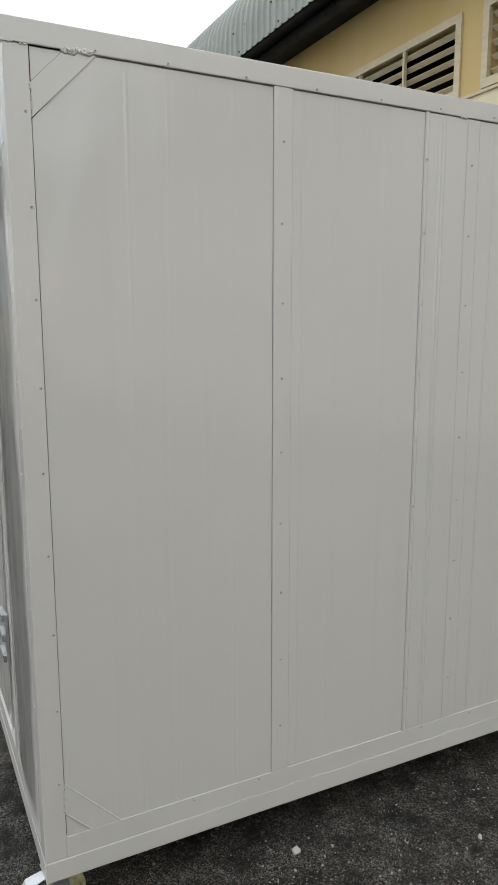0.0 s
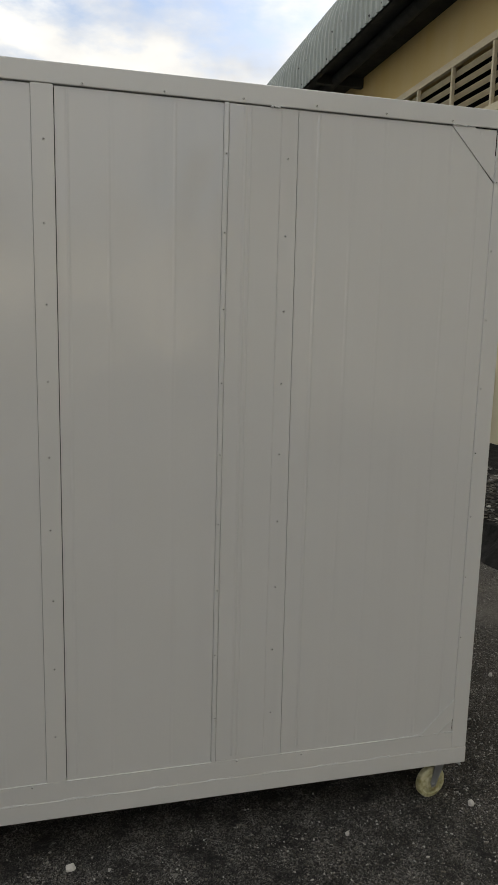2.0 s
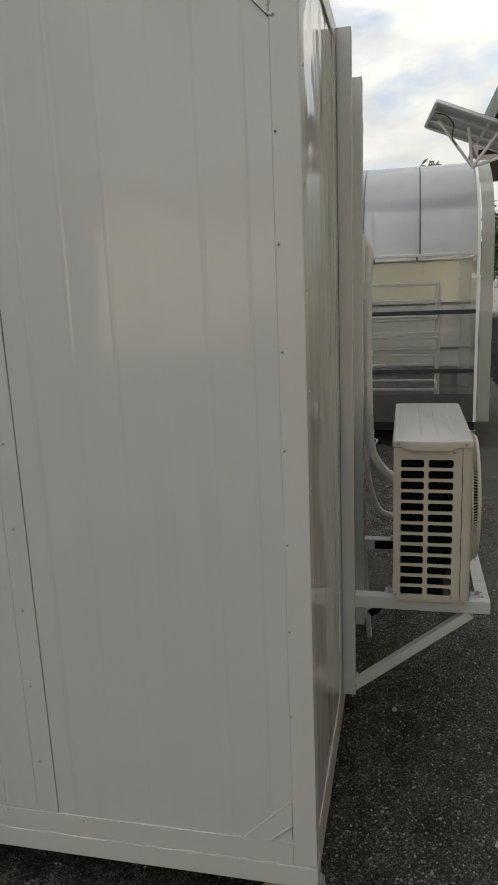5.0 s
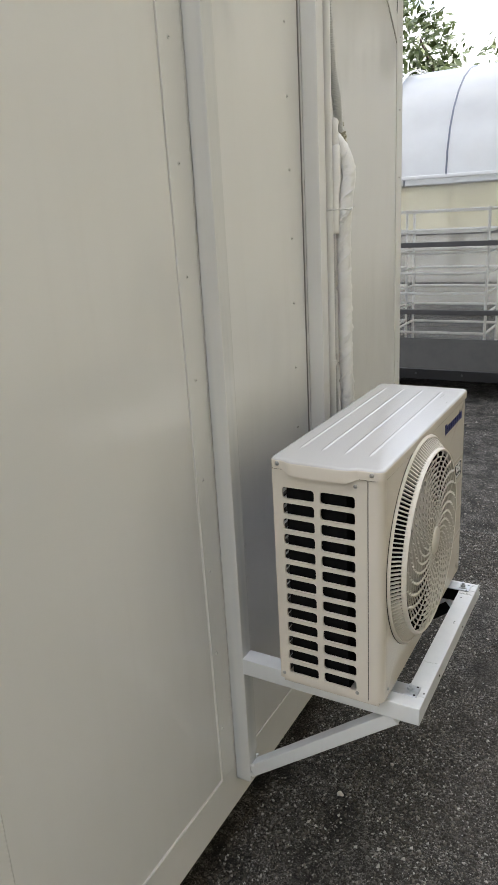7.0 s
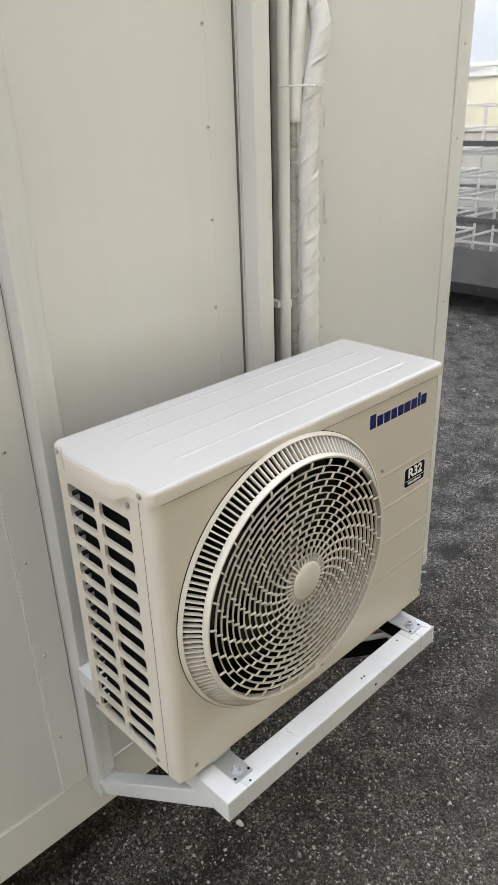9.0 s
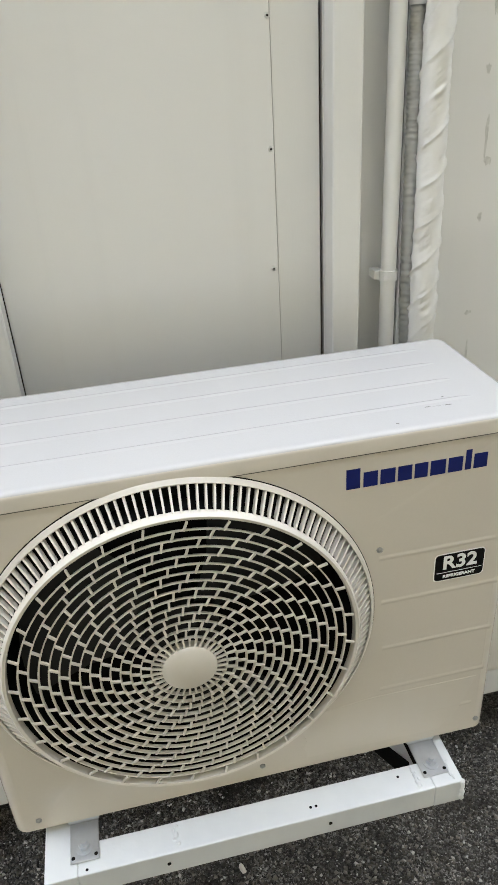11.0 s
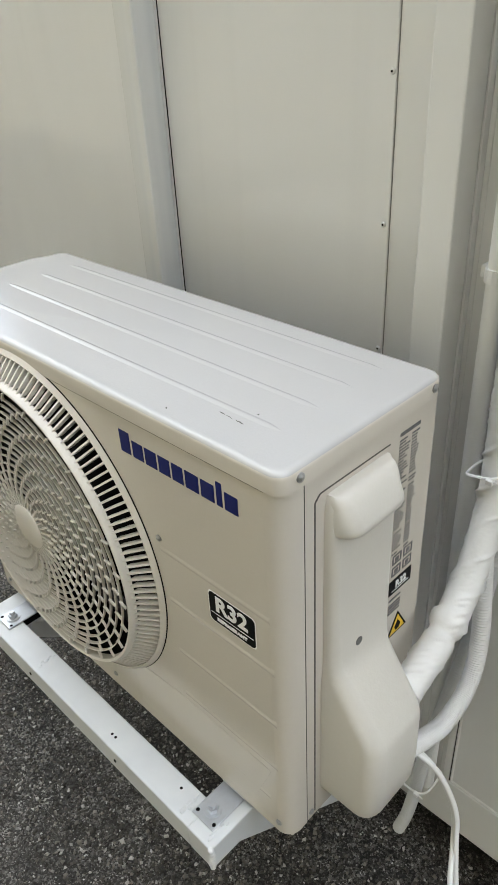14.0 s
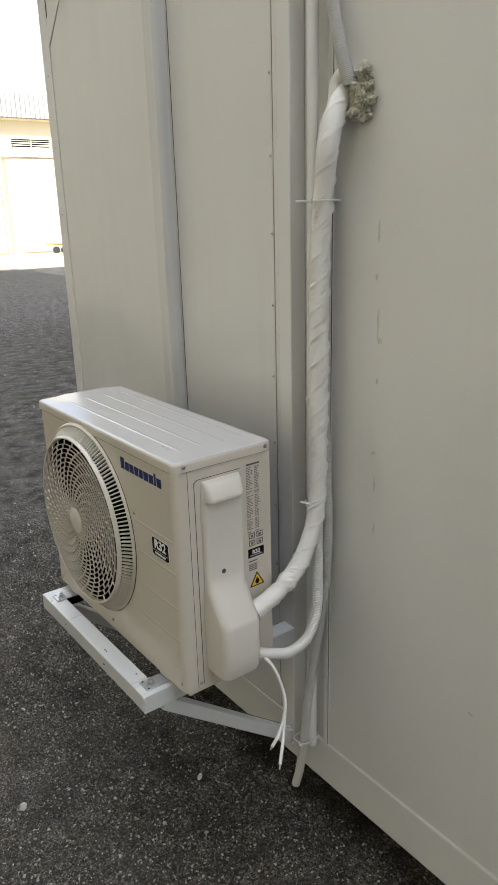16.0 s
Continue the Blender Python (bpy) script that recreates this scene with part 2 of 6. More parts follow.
M_PUTTY = material("sealing_foam", (0.56, 0.54, 0.44), 0.85, grain=((60, 60, 60), 0.8, (0.30, 0.285, 0.215)), bump=((60, 60, 60), 0.012, 6))
M_WHEEL = material("castor_nylon", (0.64, 0.61, 0.40), 0.4, grain=((60, 60, 60), 0.5, (0.52, 0.48, 0.24)), stain=((28, 28, 28), 0.85, (0.26, 0.23, 0.09)))
M_RUST = material("rusty_steel", (0.075, 0.045, 0.032), 0.75, grain=((20, 20, 20), 0.8, (0.12, 0.065, 0.04)), stain=((4, 4, 4), 0.6, (0.035, 0.028, 0.025)), bump=((60, 60, 60), 0.003))
M_RUBBER = material("black_rubber", (0.022, 0.022, 0.024), 0.65, grain=((15, 15, 15), 0.6, (0.05, 0.05, 0.05)), bump=((12, 12, 12), 0.02))
M_WALL = material("yellow_plaster", (0.60, 0.44, 0.17), 0.75, grain=((3, 3, 0.5), 0.55, (0.62, 0.48, 0.22)), stain=((0.5, 0.5, 0.35), 0.5, (0.60, 0.49, 0.27)), bump=((30, 30, 30), 0.003))
M_WALLPALE = material("pale_yellow_plaster", (0.75, 0.68, 0.47), 0.72, grain=((2.5, 2.5, 0.5), 0.5, (0.77, 0.71, 0.53)), stain=((0.9, 0.9, 0.6), 0.5, (0.69, 0.62, 0.44)), bump=((30, 30, 30), 0.003))
M_FANFRAME = material("fan_frame_grey", (0.27, 0.26, 0.22), 0.7, grain=((9, 9, 9), 0.7, (0.17, 0.16, 0.135)))
M_TARP = material("old_tarpaulin", (0.014, 0.013, 0.012), 0.7, grain=((14, 14, 6), 0.6, (0.045, 0.04, 0.036)), bump=((22, 22, 9), 0.012))
M_PEEL = material("bare_peeled_plaster", (0.55, 0.53, 0.50), 0.85, grain=((18, 18, 18), 0.7, (0.36, 0.34, 0.31)), bump=((40, 40, 40), 0.005))
M_LOUVRE = material("louvre_cream", (0.63, 0.55, 0.38), 0.6, grain=((6, 6, 20), 0.5, (0.48, 0.41, 0.27)))
M_ROOF = material("green_roof_sheet", (0.26, 0.29, 0.265), 0.45, grain=((8, 8, 1.5), 0.5, (0.32, 0.345, 0.32)), stain=((1.5, 1.5, 1.5), 0.5, (0.19, 0.21, 0.195)), rough_var=0.1)
# Near-black holds the shade under the eave; also serves for black ironwork.
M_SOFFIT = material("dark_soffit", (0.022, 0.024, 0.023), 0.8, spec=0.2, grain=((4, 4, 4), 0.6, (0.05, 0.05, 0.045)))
M_DOOR = material("dirty_white_door", (0.66, 0.64, 0.57), 0.55, grain=((3, 3, 0.8), 0.5, (0.56, 0.53, 0.45)), stain=((1.6, 1.6, 2.2), 0.6, (0.42, 0.34, 0.22)))
M_SLAB = material("worn_concrete", (0.013, 0.0125, 0.0115), 0.9, spec=0.15, grain=((16, 16, 16), 0.7, (0.009, 0.0085, 0.008)), stain=((11, 11, 11), 0.30, (0.075, 0.071, 0.065)), bump=((25, 25, 25), 0.02))
M_FARWALL = material("far_white_wall", (0.76, 0.70, 0.56), 0.7, grain=((0.8, 0.8, 0.3), 0.3, (0.68, 0.61, 0.46)), soft=True)
M_FARROOF = material("far_roof_sheet", (0.40, 0.40, 0.385), 0.5, grain=((2, 2, 0.4), 0.4, (0.30, 0.30, 0.29)))
M_BARK = material("bark", (0.09, 0.07, 0.05), 0.9, grain=((12, 12, 3), 0.7, (0.05, 0.04, 0.03)), bump=((20, 20, 6), 0.02))
M_LEAF = material("leaf", (0.075, 0.11, 0.03), 0.5, grain=((1.2, 1.2, 1.2), 0.8, (0.035, 0.055, 0.018)), stain=((3.5, 3.5, 3.5), 0.5, (0.13, 0.15, 0.04)))
M_ALU = material("aluminium_tube", (0.66, 0.67, 0.68), 0.35, metal=0.6, grain=((20, 20, 20), 0.3, (0.5, 0.51, 0.52)))
M_RACK = material("white_rack_paint", (0.90, 0.90, 0.88), 0.55, grain=((12, 12, 12), 0.3, (0.80, 0.80, 0.77)))
M_BLACKBAR = material("black_bar", (0.035, 0.035, 0.037), 0.5, grain=((20, 20, 20), 0.4, (0.06, 0.06, 0.06)))
M_BASEBEAM = material("black_base_beam", (0.010, 0.010, 0.011), 0.35, grain=((9, 9, 9), 0.4, (0.02, 0.02, 0.021)))
M_SKIRT = material("grey_skirt", (0.085, 0.085, 0.085), 0.4, grain=((5, 5, 5), 0.5, (0.05, 0.05, 0.052)))
M_SOLAR = material("solar_backsheet", (0.55, 0.56, 0.57), 0.5, grain=((6, 6, 6), 0.3, (0.46, 0.47, 0.48)))
M_CELL = material("solar_cell", (0.015, 0.02, 0.05), 0.15, grain=((10, 10, 10), 0.3, (0.03, 0.035, 0.07)))
M_TILE = material("brown_roof_tile", (0.07, 0.042, 0.03), 0.8, grain=((6, 6, 6), 0.6, (0.04, 0.026, 0.02)))
M_PALESTONE = material("pale_stone", (0.62, 0.60, 0.56), 0.85, grain=((60, 60, 60), 0.6, (0.45, 0.43, 0.40)))


def asphalt():
    m = bpy.data.materials.new("asphalt")
    m.use_nodes = True
    nt = m.node_tree
    b = nt.nodes["Principled BSDF"]
    b.inputs["Roughness"].default_value = 0.88
    b.inputs["Specular IOR Level"].default_value = 0.35
    L = nt.links.new
    tc = nt.nodes.new("ShaderNodeTexCoord")

    def vor(scale):
        v = nt.nodes.new("ShaderNodeTexVoronoi")
        v.inputs["Scale"].default_value = scale
        L(tc.outputs["Object"], v.inputs["Vector"])
        return v

    def nz(scale, detail=6):
        n = nt.nodes.new("ShaderNodeTexNoise")
        n.inputs["Scale"].default_value = scale
        n.inputs["Detail"].default_value = detail
        n.inputs["Roughness"].default_value = 0.65
        L(tc.outputs["Object"], n.inputs["Vector"])
        return n

    grit, fine, patch, coarse = vor(165), vor(400), nz(0.9), nz(7)
    sep = nt.nodes.new("ShaderNodeSeparateColor")
    L(grit.outputs["Color"], sep.inputs[0])
    sep2 = nt.nodes.new("ShaderNodeSeparateColor")
    L(fine.outputs["Color"], sep2.inputs[0])

    def math_node(op, x, y):
        n = nt.nodes.new("ShaderNodeMath")
        n.operation = op
        for s, v in zip(n.inputs, (x, y)):
            if isinstance(v, (int, float)):
                s.default_value = v
            else:
                L(v, s)
        return n.outputs[0]

    def blend(fac, c1, c2):
        n = nt.nodes.new("ShaderNodeMixRGB")
        L(fac, n.inputs["Fac"])
        for s, v in (("Color1", c1), ("Color2", c2)):
            if isinstance(v, tuple):
                n.inputs[s].default_value = (*v, 1)
            else:
                L(v, n.inputs[s])
        return n.outputs["Color"]

    def ranged(v, a, b, c, d):
        n = nt.nodes.new("ShaderNodeMapRange")
        for s, x in zip(("From Min", "From Max", "To Min", "To Max"), (a, b, c, d)):
            n.inputs[s].default_value = x
        L(v, n.inputs["Value"])
        return n.outputs["Result"]

    sx = nt.nodes.new("ShaderNodeSeparateXYZ")
    L(tc.outputs["Object"], sx.inputs[0])
    edge = math_node("ADD", sx.outputs["X"], math_node("MULTIPLY", math_node("SUBTRACT", nz(1.6).outputs["Fac"], 0.5), 1.6))
    dust = ranged(edge, 0.10, 1.05, 0, 1)
    tar = blend(ranged(patch.outputs["Fac"], 0.38, 0.66, 0, 1), (0.0045, 0.0045, 0.0044), (0.0165, 0.0160, 0.0150))
    dirt = blend(ranged(nz(2.6).outputs["Fac"], 0.36, 0.66, 0, 1), (0.022, 0.0193, 0.0160), (0.080, 0.0695, 0.0565))
    base = blend(dust, tar, dirt)
    thick = math_node("MAXIMUM", ranged(coarse.outputs["Fac"], 0.36, 0.62, 0.06, 0.95), math_node("MULTIPLY", dust, 0.75))
    chip = math_node("MULTIPLY", math_node("POWER", sep.outputs["Red"], 3.6), thick)
    col = blend(chip, base, (0.24, 0.228, 0.208))
    speck = math_node("MULTIPLY", math_node("POWER", sep2.outputs["Green"], 8.0), thick)
    col = blend(speck, col, (0.40, 0.38, 0.345))
    L(col, b.inputs["Base Color"])
    dome = math_node("SUBTRACT", 1.0, math_node("MULTIPLY", grit.outputs["Distance"], 1.5))
    dome2 = math_node("MULTIPLY", math_node("SUBTRACT", 1.0, fine.outputs["Distance"]), 0.35)
    hgt = math_node("ADD", math_node("ADD", math_node("MULTIPLY", dome, ranged(sep.outputs["Blue"], 0, 1, 0.35, 1.0)), dome2), 0.0)
    bp = nt.nodes.new("ShaderNodeBump")
    bp.inputs["Strength"].default_value = 1.0
    bp.inputs["Distance"].default_value = 0.004
    L(hgt, bp.inputs["Height"])
    L(bp.outputs["Normal"], b.inputs["Normal"])
    return m


def polycarbonate(name, tint, clear, gloss=0.06):
    m = bpy.data.materials.new(name)
    m.use_nodes = True
    nt = m.node_tree
    nt.nodes.clear()
    L = nt.links.new
    out = nt.nodes.new("ShaderNodeOutputMaterial")
    tr = nt.nodes.new("ShaderNodeBsdfTransparent")
    tr.inputs["Color"].default_value = (*[0.75 + 0.25 * c for c in tint], 1)
    tl = nt.nodes.new("ShaderNodeBsdfTranslucent")
    tl.inputs["Color"].default_value = (*tint, 1)
    df = nt.nodes.new("ShaderNodeBsdfDiffuse")
    df.inputs["Color"].default_value = (*tint, 1)
    gl = nt.nodes.new("ShaderNodeBsdfGlossy")
    gl.inputs["Roughness"].default_value = gloss
    fr = nt.nodes.new("ShaderNodeFresnel")
    fr.inputs["IOR"].default_value = 1.55
    tc = nt.nodes.new("ShaderNodeTexCoord")
    nz = nt.nodes.new("ShaderNodeTexNoise")
    nz.inputs["Scale"].default_value = 2.5
    nz.inputs["Detail"].default_value = 5
    L(tc.outputs["Object"], nz.inputs["Vector"])
    mr = nt.nodes.new("ShaderNodeMapRange")
    mr.inputs["To Min"].default_value, mr.inputs["To Max"].default_value = clear - 0.12, clear + 0.12
    L(nz.outputs["Fac"], mr.inputs["Value"])
    m1 = nt.nodes.new("ShaderNodeMixShader")
    m1.inputs["Fac"].default_value = 0.45
    L(tl.outputs[0], m1.inputs[1])
    L(df.outputs[0], m1.inputs[2])
    m2 = nt.nodes.new("ShaderNodeMixShader")
    L(mr.outputs["Result"], m2.inputs["Fac"])
    L(m1.outputs[0], m2.inputs[1])
    L(tr.outputs[0], m2.inputs[2])
    m3 = nt.nodes.new("ShaderNodeMixShader")
    L(fr.outputs[0], m3.inputs["Fac"])
    L(m2.outputs[0], m3.inputs[1])
    L(gl.outputs[0], m3.inputs[2])
    L(m3.outputs[0], out.inputs["Surface"])
    return m


M_ASPHALT = asphalt()
# Gold tint paints the yellow warehouse's reflection on the rear sheet's upper band.
M_POLYREAR = polycarbonate("gold_reflection_polycarbonate", (0.95, 0.89, 0.62), 0.14)
M_POLYEND = polycarbonate("grey_polycarbonate", (0.66, 0.66, 0.61), 0.13, 0.2)
M_POLYDIM = polycarbonate("dim_polycarbonate", (0.68, 0.66, 0.58), 0.42, 0.2)
M_POLYTOP = polycarbonate("frosted_polycarbonate", (0.86, 0.885, 0.92), 0.22, 0.18)
M_RIB = material("rib_tube", (0.10, 0.115, 0.16), 0.45, grain=((20, 20, 20), 0.3, (0.14, 0.15, 0.19)))
M_POLYWALL = polycarbonate("clear_polycarbonate", (0.86, 0.855, 0.81), 0.79)

# ---- builders ----
BASE = {}


def thing(name, at, label, category, group="", kind=""):
    ob = new(name)
    ob.empty_display_size = 0.1
    ob.location = at
    BASE[ob] = Vector(at)
    return tagged(ob, label, category, group, kind)


def finish(me, mat, smooth):
    me.materials.append(mat)
    if smooth:
        me.polygons.foreach_set("use_smooth", [True] * len(me.polygons))
        if smooth != "all":
            me.set_sharp_from_angle(angle=radians(38))
    me.update()


def part(name, bm, mat, parent, label="", smooth=False):
    base = BASE[parent]
    bmesh.ops.translate(bm, verts=bm.verts, vec=-base)
    me = bpy.data.meshes.new(name)
    bm.to_mesh(me)
    bm.free()
    finish(me, mat, smooth)
    ob = new(name, me)
    ob.parent = parent
    BASE[ob] = base
    return tagged(ob, label)


def solid(name, bm, mat, label, category="", kind="structure", smooth=False, group=""):
    """A top-level mesh in world coordinates."""
    me = bpy.data.meshes.new(name)
    bm.to_mesh(me)
    bm.free()
    finish(me, mat, smooth)
    ob = new(name, me)
    BASE[ob] = Vector((0, 0, 0))
    return tagged(ob, label, category, group, kind)


def repeat(name, me, parent, m):
    """One more object on a shared mesh, under parent, at the world pose m."""
    ob = new(name, me)
    ob.parent = parent
    ob.matrix_basis = Matrix.Translation(-BASE[parent]) @ m
    return ob


def box(bm, lo, hi, bevel=0.0, seg=2):
    lo, hi = Vector(lo), Vector(hi)
    r = bmesh.ops.create_cube(bm, size=1.0, matrix=Matrix.Translation((lo + hi) / 2) @ Matrix.Diagonal((*(hi - lo), 1)))
    if bevel:
        es = list({e for v in r["verts"] for e in v.link_edges})
        bmesh.ops.bevel(bm, geom=es, offset=bevel, segments=seg, affect="EDGES", profile=0.5)
    return bm


def boxm(lo, hi, bevel=0.0, seg=2):
    return box(bmesh.new(), lo, hi, bevel, seg)


def beam(bm, a, b, w, h, up=(0, 0, 1), bevel=0.0):
    """A bar from a to b, w across and h along up."""
    a, b = Vector(a), Vector(b)
    d = b - a
    x = d.normalized()
    z = (Vector(up) - x * Vector(up).dot(x)).normalized()
    y = z.cross(x)
    m = Matrix((x, y, z)).transposed().to_4x4()
    r = bmesh.ops.create_cube(bm, size=1.0, matrix=Matrix.Translation((a + b) / 2) @ m @ Matrix.Diagonal((d.length, w, h, 1)))
    if bevel:
        es = list({e for v in r["verts"] for e in v.link_edges})
        bmesh.ops.bevel(bm, geom=es, offset=bevel, segments=2, affect="EDGES", profile=0.5)
    return bm


def rod(bm, a, b, r, seg=12, r2=None):
    a, b = Vector(a), Vector(b)
    d = b - a
    m = Matrix.Translation((a + b) / 2) @ d.to_track_quat("Z", "Y").to_matrix().to_4x4()
    bmesh.ops.create_cone(bm, cap_ends=True, segments=seg, radius1=r, radius2=r if r2 is None else r2, depth=d.length, matrix=m)
    return bm


def spline(points, n):
    """Catmull-Rom through the points."""
    p = [Vector(q) for q in points]
    p = [2 * p[0] - p[1]] + p + [2 * p[-1] - p[-2]]
    out = []
    for i in range(1, len(p) - 2):
        for k in range(n):
            t = k / n
            a, b, c, d = p[i - 1], p[i], p[i + 1], p[i + 2]
            out.append(0.5 * (2 * b + (c - a) * t + (2 * a - 5 * b + 4 * c - d) * t * t + (3 * b - a - 3 * c + d) * t ** 3))
    out.append(p[-2])
    return out


def sweep(bm, pts, radius, seg=12, cap=True):
    """A tube along pts; radius is a number or a function of (index, angle)."""
    pts = [Vector(p) for p in pts]
    rings = []
    up = Vector((0.31, 0.17, 0.93))
    for i, p in enumerate(pts):
        d = (pts[min(i + 1, len(pts) - 1)] - pts[max(i - 1, 0)]).normalized()
        s = d.cross(up).normalized()
        u = s.cross(d)
        up = u
        ring = []
        for k in range(seg):
            a = 2 * math.pi * k / seg
            r = radius(i, a) if callable(radius) else radius
            ring.append(bm.verts.new(p + (s * math.cos(a) + u * math.sin(a)) * r))
        rings.append(ring)
    for a, b in zip(rings, rings[1:]):
        for k in range(seg):
            bm.faces.new((a[k], a[(k + 1) % seg], b[(k + 1) % seg], b[k]))
    if cap:
        bm.faces.new(rings[0][::-1])
        bm.faces.new(rings[-1])
    bmesh.ops.recalc_face_normals(bm, faces=bm.faces)
    return bm


def prism(bm, loop, off):
    """A flat polygon pushed along off."""
    off = Vector(off)
    a = [bm.verts.new(Vector(p)) for p in loop]
    b = [bm.verts.new(Vector(p) + off) for p in loop]
    n = len(a)
    bm.faces.new(a)
    bm.faces.new(b[::-1])
    for k in range(n):
        bm.faces.new((a[k], b[k], b[(k + 1) % n], a[(k + 1) % n]))
    bmesh.ops.recalc_face_normals(bm, faces=bm.faces)
    return bm


def grid_plate(bm, us, vs, hole, place, off):
    """A plate over the grid us x vs without the cells where hole(i, j); place(u, v) gives the point, off its thickness."""
    off = Vector(off)
    vt = {}

    def v(i, j, k):
        if (i, j, k) not in vt:
            vt[i, j, k] = bm.verts.new(Vector(place(us[i], vs[j])) + off * k)
        return vt[i, j, k]

    nu, nv = len(us) - 1, len(vs) - 1
    full = {(i, j) for i in range(nu) for j in range(nv) if not hole(i, j)}
    for i, j in full:
        bm.faces.new((v(i, j, 0), v(i + 1, j, 0), v(i + 1, j + 1, 0), v(i, j + 1, 0)))
        bm.faces.new((v(i, j, 1), v(i, j + 1, 1), v(i + 1, j + 1, 1), v(i + 1, j, 1)))
        for (di, dj), (p, q) in (((-1, 0), ((i, j), (i, j + 1))), ((1, 0), ((i + 1, j), (i + 1, j + 1))), ((0, -1), ((i, j), (i + 1, j))), ((0, 1), ((i, j + 1), (i + 1, j + 1)))):
            if (i + di, j + dj) not in full:
                bm.faces.new((v(*p, 0), v(*q, 0), v(*q, 1), v(*p, 1)))
    bmesh.ops.recalc_face_normals(bm, faces=bm.faces)
    return bm


def words(text, size, mat, parent, m, name="lettering", squeeze=1.0, bold=0.0):
    cu = bpy.data.curves.new(name, "FONT")
    cu.body, cu.size, cu.align_x, cu.align_y = text, size, "CENTER", "CENTER"
    cu.extrude, cu.offset = 0.0004, bold
    tmp = new("tmp", cu)
    bpy.context.view_layer.update()
    me = bpy.data.meshes.new_from_object(tmp.evaluated_get(bpy.context.evaluated_depsgraph_get()))
    bpy.data.objects.remove(tmp)
    me.transform(m @ Matrix.Diagonal((squeeze, 1, 1, 1)))
    me.transform(Matrix.Translation(-BASE[parent]))
    me.materials.clear()
    finish(me, mat, False)
    ob = new(name, me)
    ob.parent = parent
    BASE[ob] = BASE[parent]
    return ob

# ---- ground ----
def ground():
    bm = bmesh.new()
    xs = [-900, -120, -40, -16, -6, 6, 16, 40, 120, 900]
    vs = [[bm.verts.new((x, y, 0)) for y in xs] for x in xs]
    for i in range(len(xs) - 1):
        for j in range(len(xs) - 1):
            bm.faces.new((vs[i][j], vs[i + 1][j], vs[i + 1][j + 1], vs[i][j + 1]))
    solid("ground", bm, M_ASPHALT, "dark worn asphalt yard with coarse gritty aggregate", "ground")


ground()


def apron():
    bm = bmesh.new()
    n = 260
    rows = []
    for i in range(n + 1):
        y = -8 + 32 * i / n
        e = 1.93 + 0.09 * noise.noise((y * 0.9, 3, 0)) + 0.07 * noise.noise((y * 4.0, 8, 0)) + 0.04 * noise.noise((y * 13.0, 2, 0))
        rows.append([bm.verts.new(p) for p in ((e - 0.16 + 0.05 * noise.noise((y * 7, 5, 1)), y, -0.05), (e + 0.04, y, 0.14 + 0.05 * noise.noise((y * 9, 1, 4))), (e + 0.09, y, 0.25 + 0.03 * noise.noise((y * 6, 4, 4))), (2.7, y, 0.38), (3.75, y, 0.56), (3.75, y, -0.05))])
    for a, b in zip(rows, rows[1:]):
        for k in range(5):
            bm.faces.new((a[k], a[k + 1], b[k + 1], b[k]))
    bm.faces.new(rows[0])
    bm.faces.new(rows[-1])
    bmesh.ops.recalc_face_normals(bm, faces=bm.faces)
    solid("pavement", bm, M_SLAB, "worn stained concrete apron with a broken edge", "pavement")


apron()

# ---- cabin ----
XL, YB, ZB, ZT = -2.465, 2.41, 0.17, 2.703
cabin = thing("cabin", (-1.23, 1.2, 0), "grey-white painted steel-framed panel cabin standing on castors", "cabin")


def on_front(u, z, d):
    return Vector((u, -d, z))


def on_side(u, z, d):
    return Vector((d, u, z))


def on_left(u, z, d):
    return Vector((XL - d, u, z))


def on_back(u, z, d):
    return Vector((u, YB + d, z))


def slab_on(f, u0, u1, z0, z1, d0, d1, bevel=0.0009):
    a, b = f(u0, z0, d0), f(u1, z1, d1)
    return boxm([min(p, q) for p, q in zip(a, b)], [max(p, q) for p, q in zip(a, b)], bevel, 1)


def slanted(f, a, b, ga, gb, z0, z1, d0, d1, bevel=0.0009):
    """A sheet between two edges; an edge given as (foot, head) runs slightly out of plumb."""
    (a0, a1), (b0, b1) = (e if isinstance(e, tuple) else (e, e) for e in (a, b))
    bm = prism(bmesh.new(), [f(a0 + ga, z0, d0), f(b0 - gb, z0, d0), f(b1 - gb, z1, d0), f(a1 + ga, z1, d0)], f(0, 0, d1) - f(0, 0, d0))
    bmesh.ops.bevel(bm, geom=bm.edges[:], offset=bevel, segments=1, affect="EDGES")
    return bm


def soft_ridge(a, b, across, out, w, h, fade=0.0):
    """A low rounded ridge from a to b, running out flat over the length fade."""
    bm = bmesh.new()
    along = (b - a).normalized() * fade
    stops = [(a, 0.0), (a + along, 1.0), (b - along, 1.0), (b, 0.0)] if fade else [(a, 1.0), (b, 1.0)]
    rows = []
    for p, g in stops:
        rows.append([bm.verts.new(p + across * w * q * (0.35 + 0.65 * g) + out * (h * r * g - 0.0002)) for q, r in ((-1, 0), (-0.62, 0.28), (-0.28, 0.8), (0, 1), (0.28, 0.8), (0.62, 0.28), (1, 0))])
    for m, n in zip(rows, rows[1:]):
        for k in range(6):
            bm.faces.new((m[k], m[k + 1], n[k + 1], n[k]))
    bm.normal_update()
    if sum(fc.normal.dot(out) for fc in bm.faces) < 0:
        bmesh.ops.reverse_faces(bm, faces=bm.faces)
    return bm


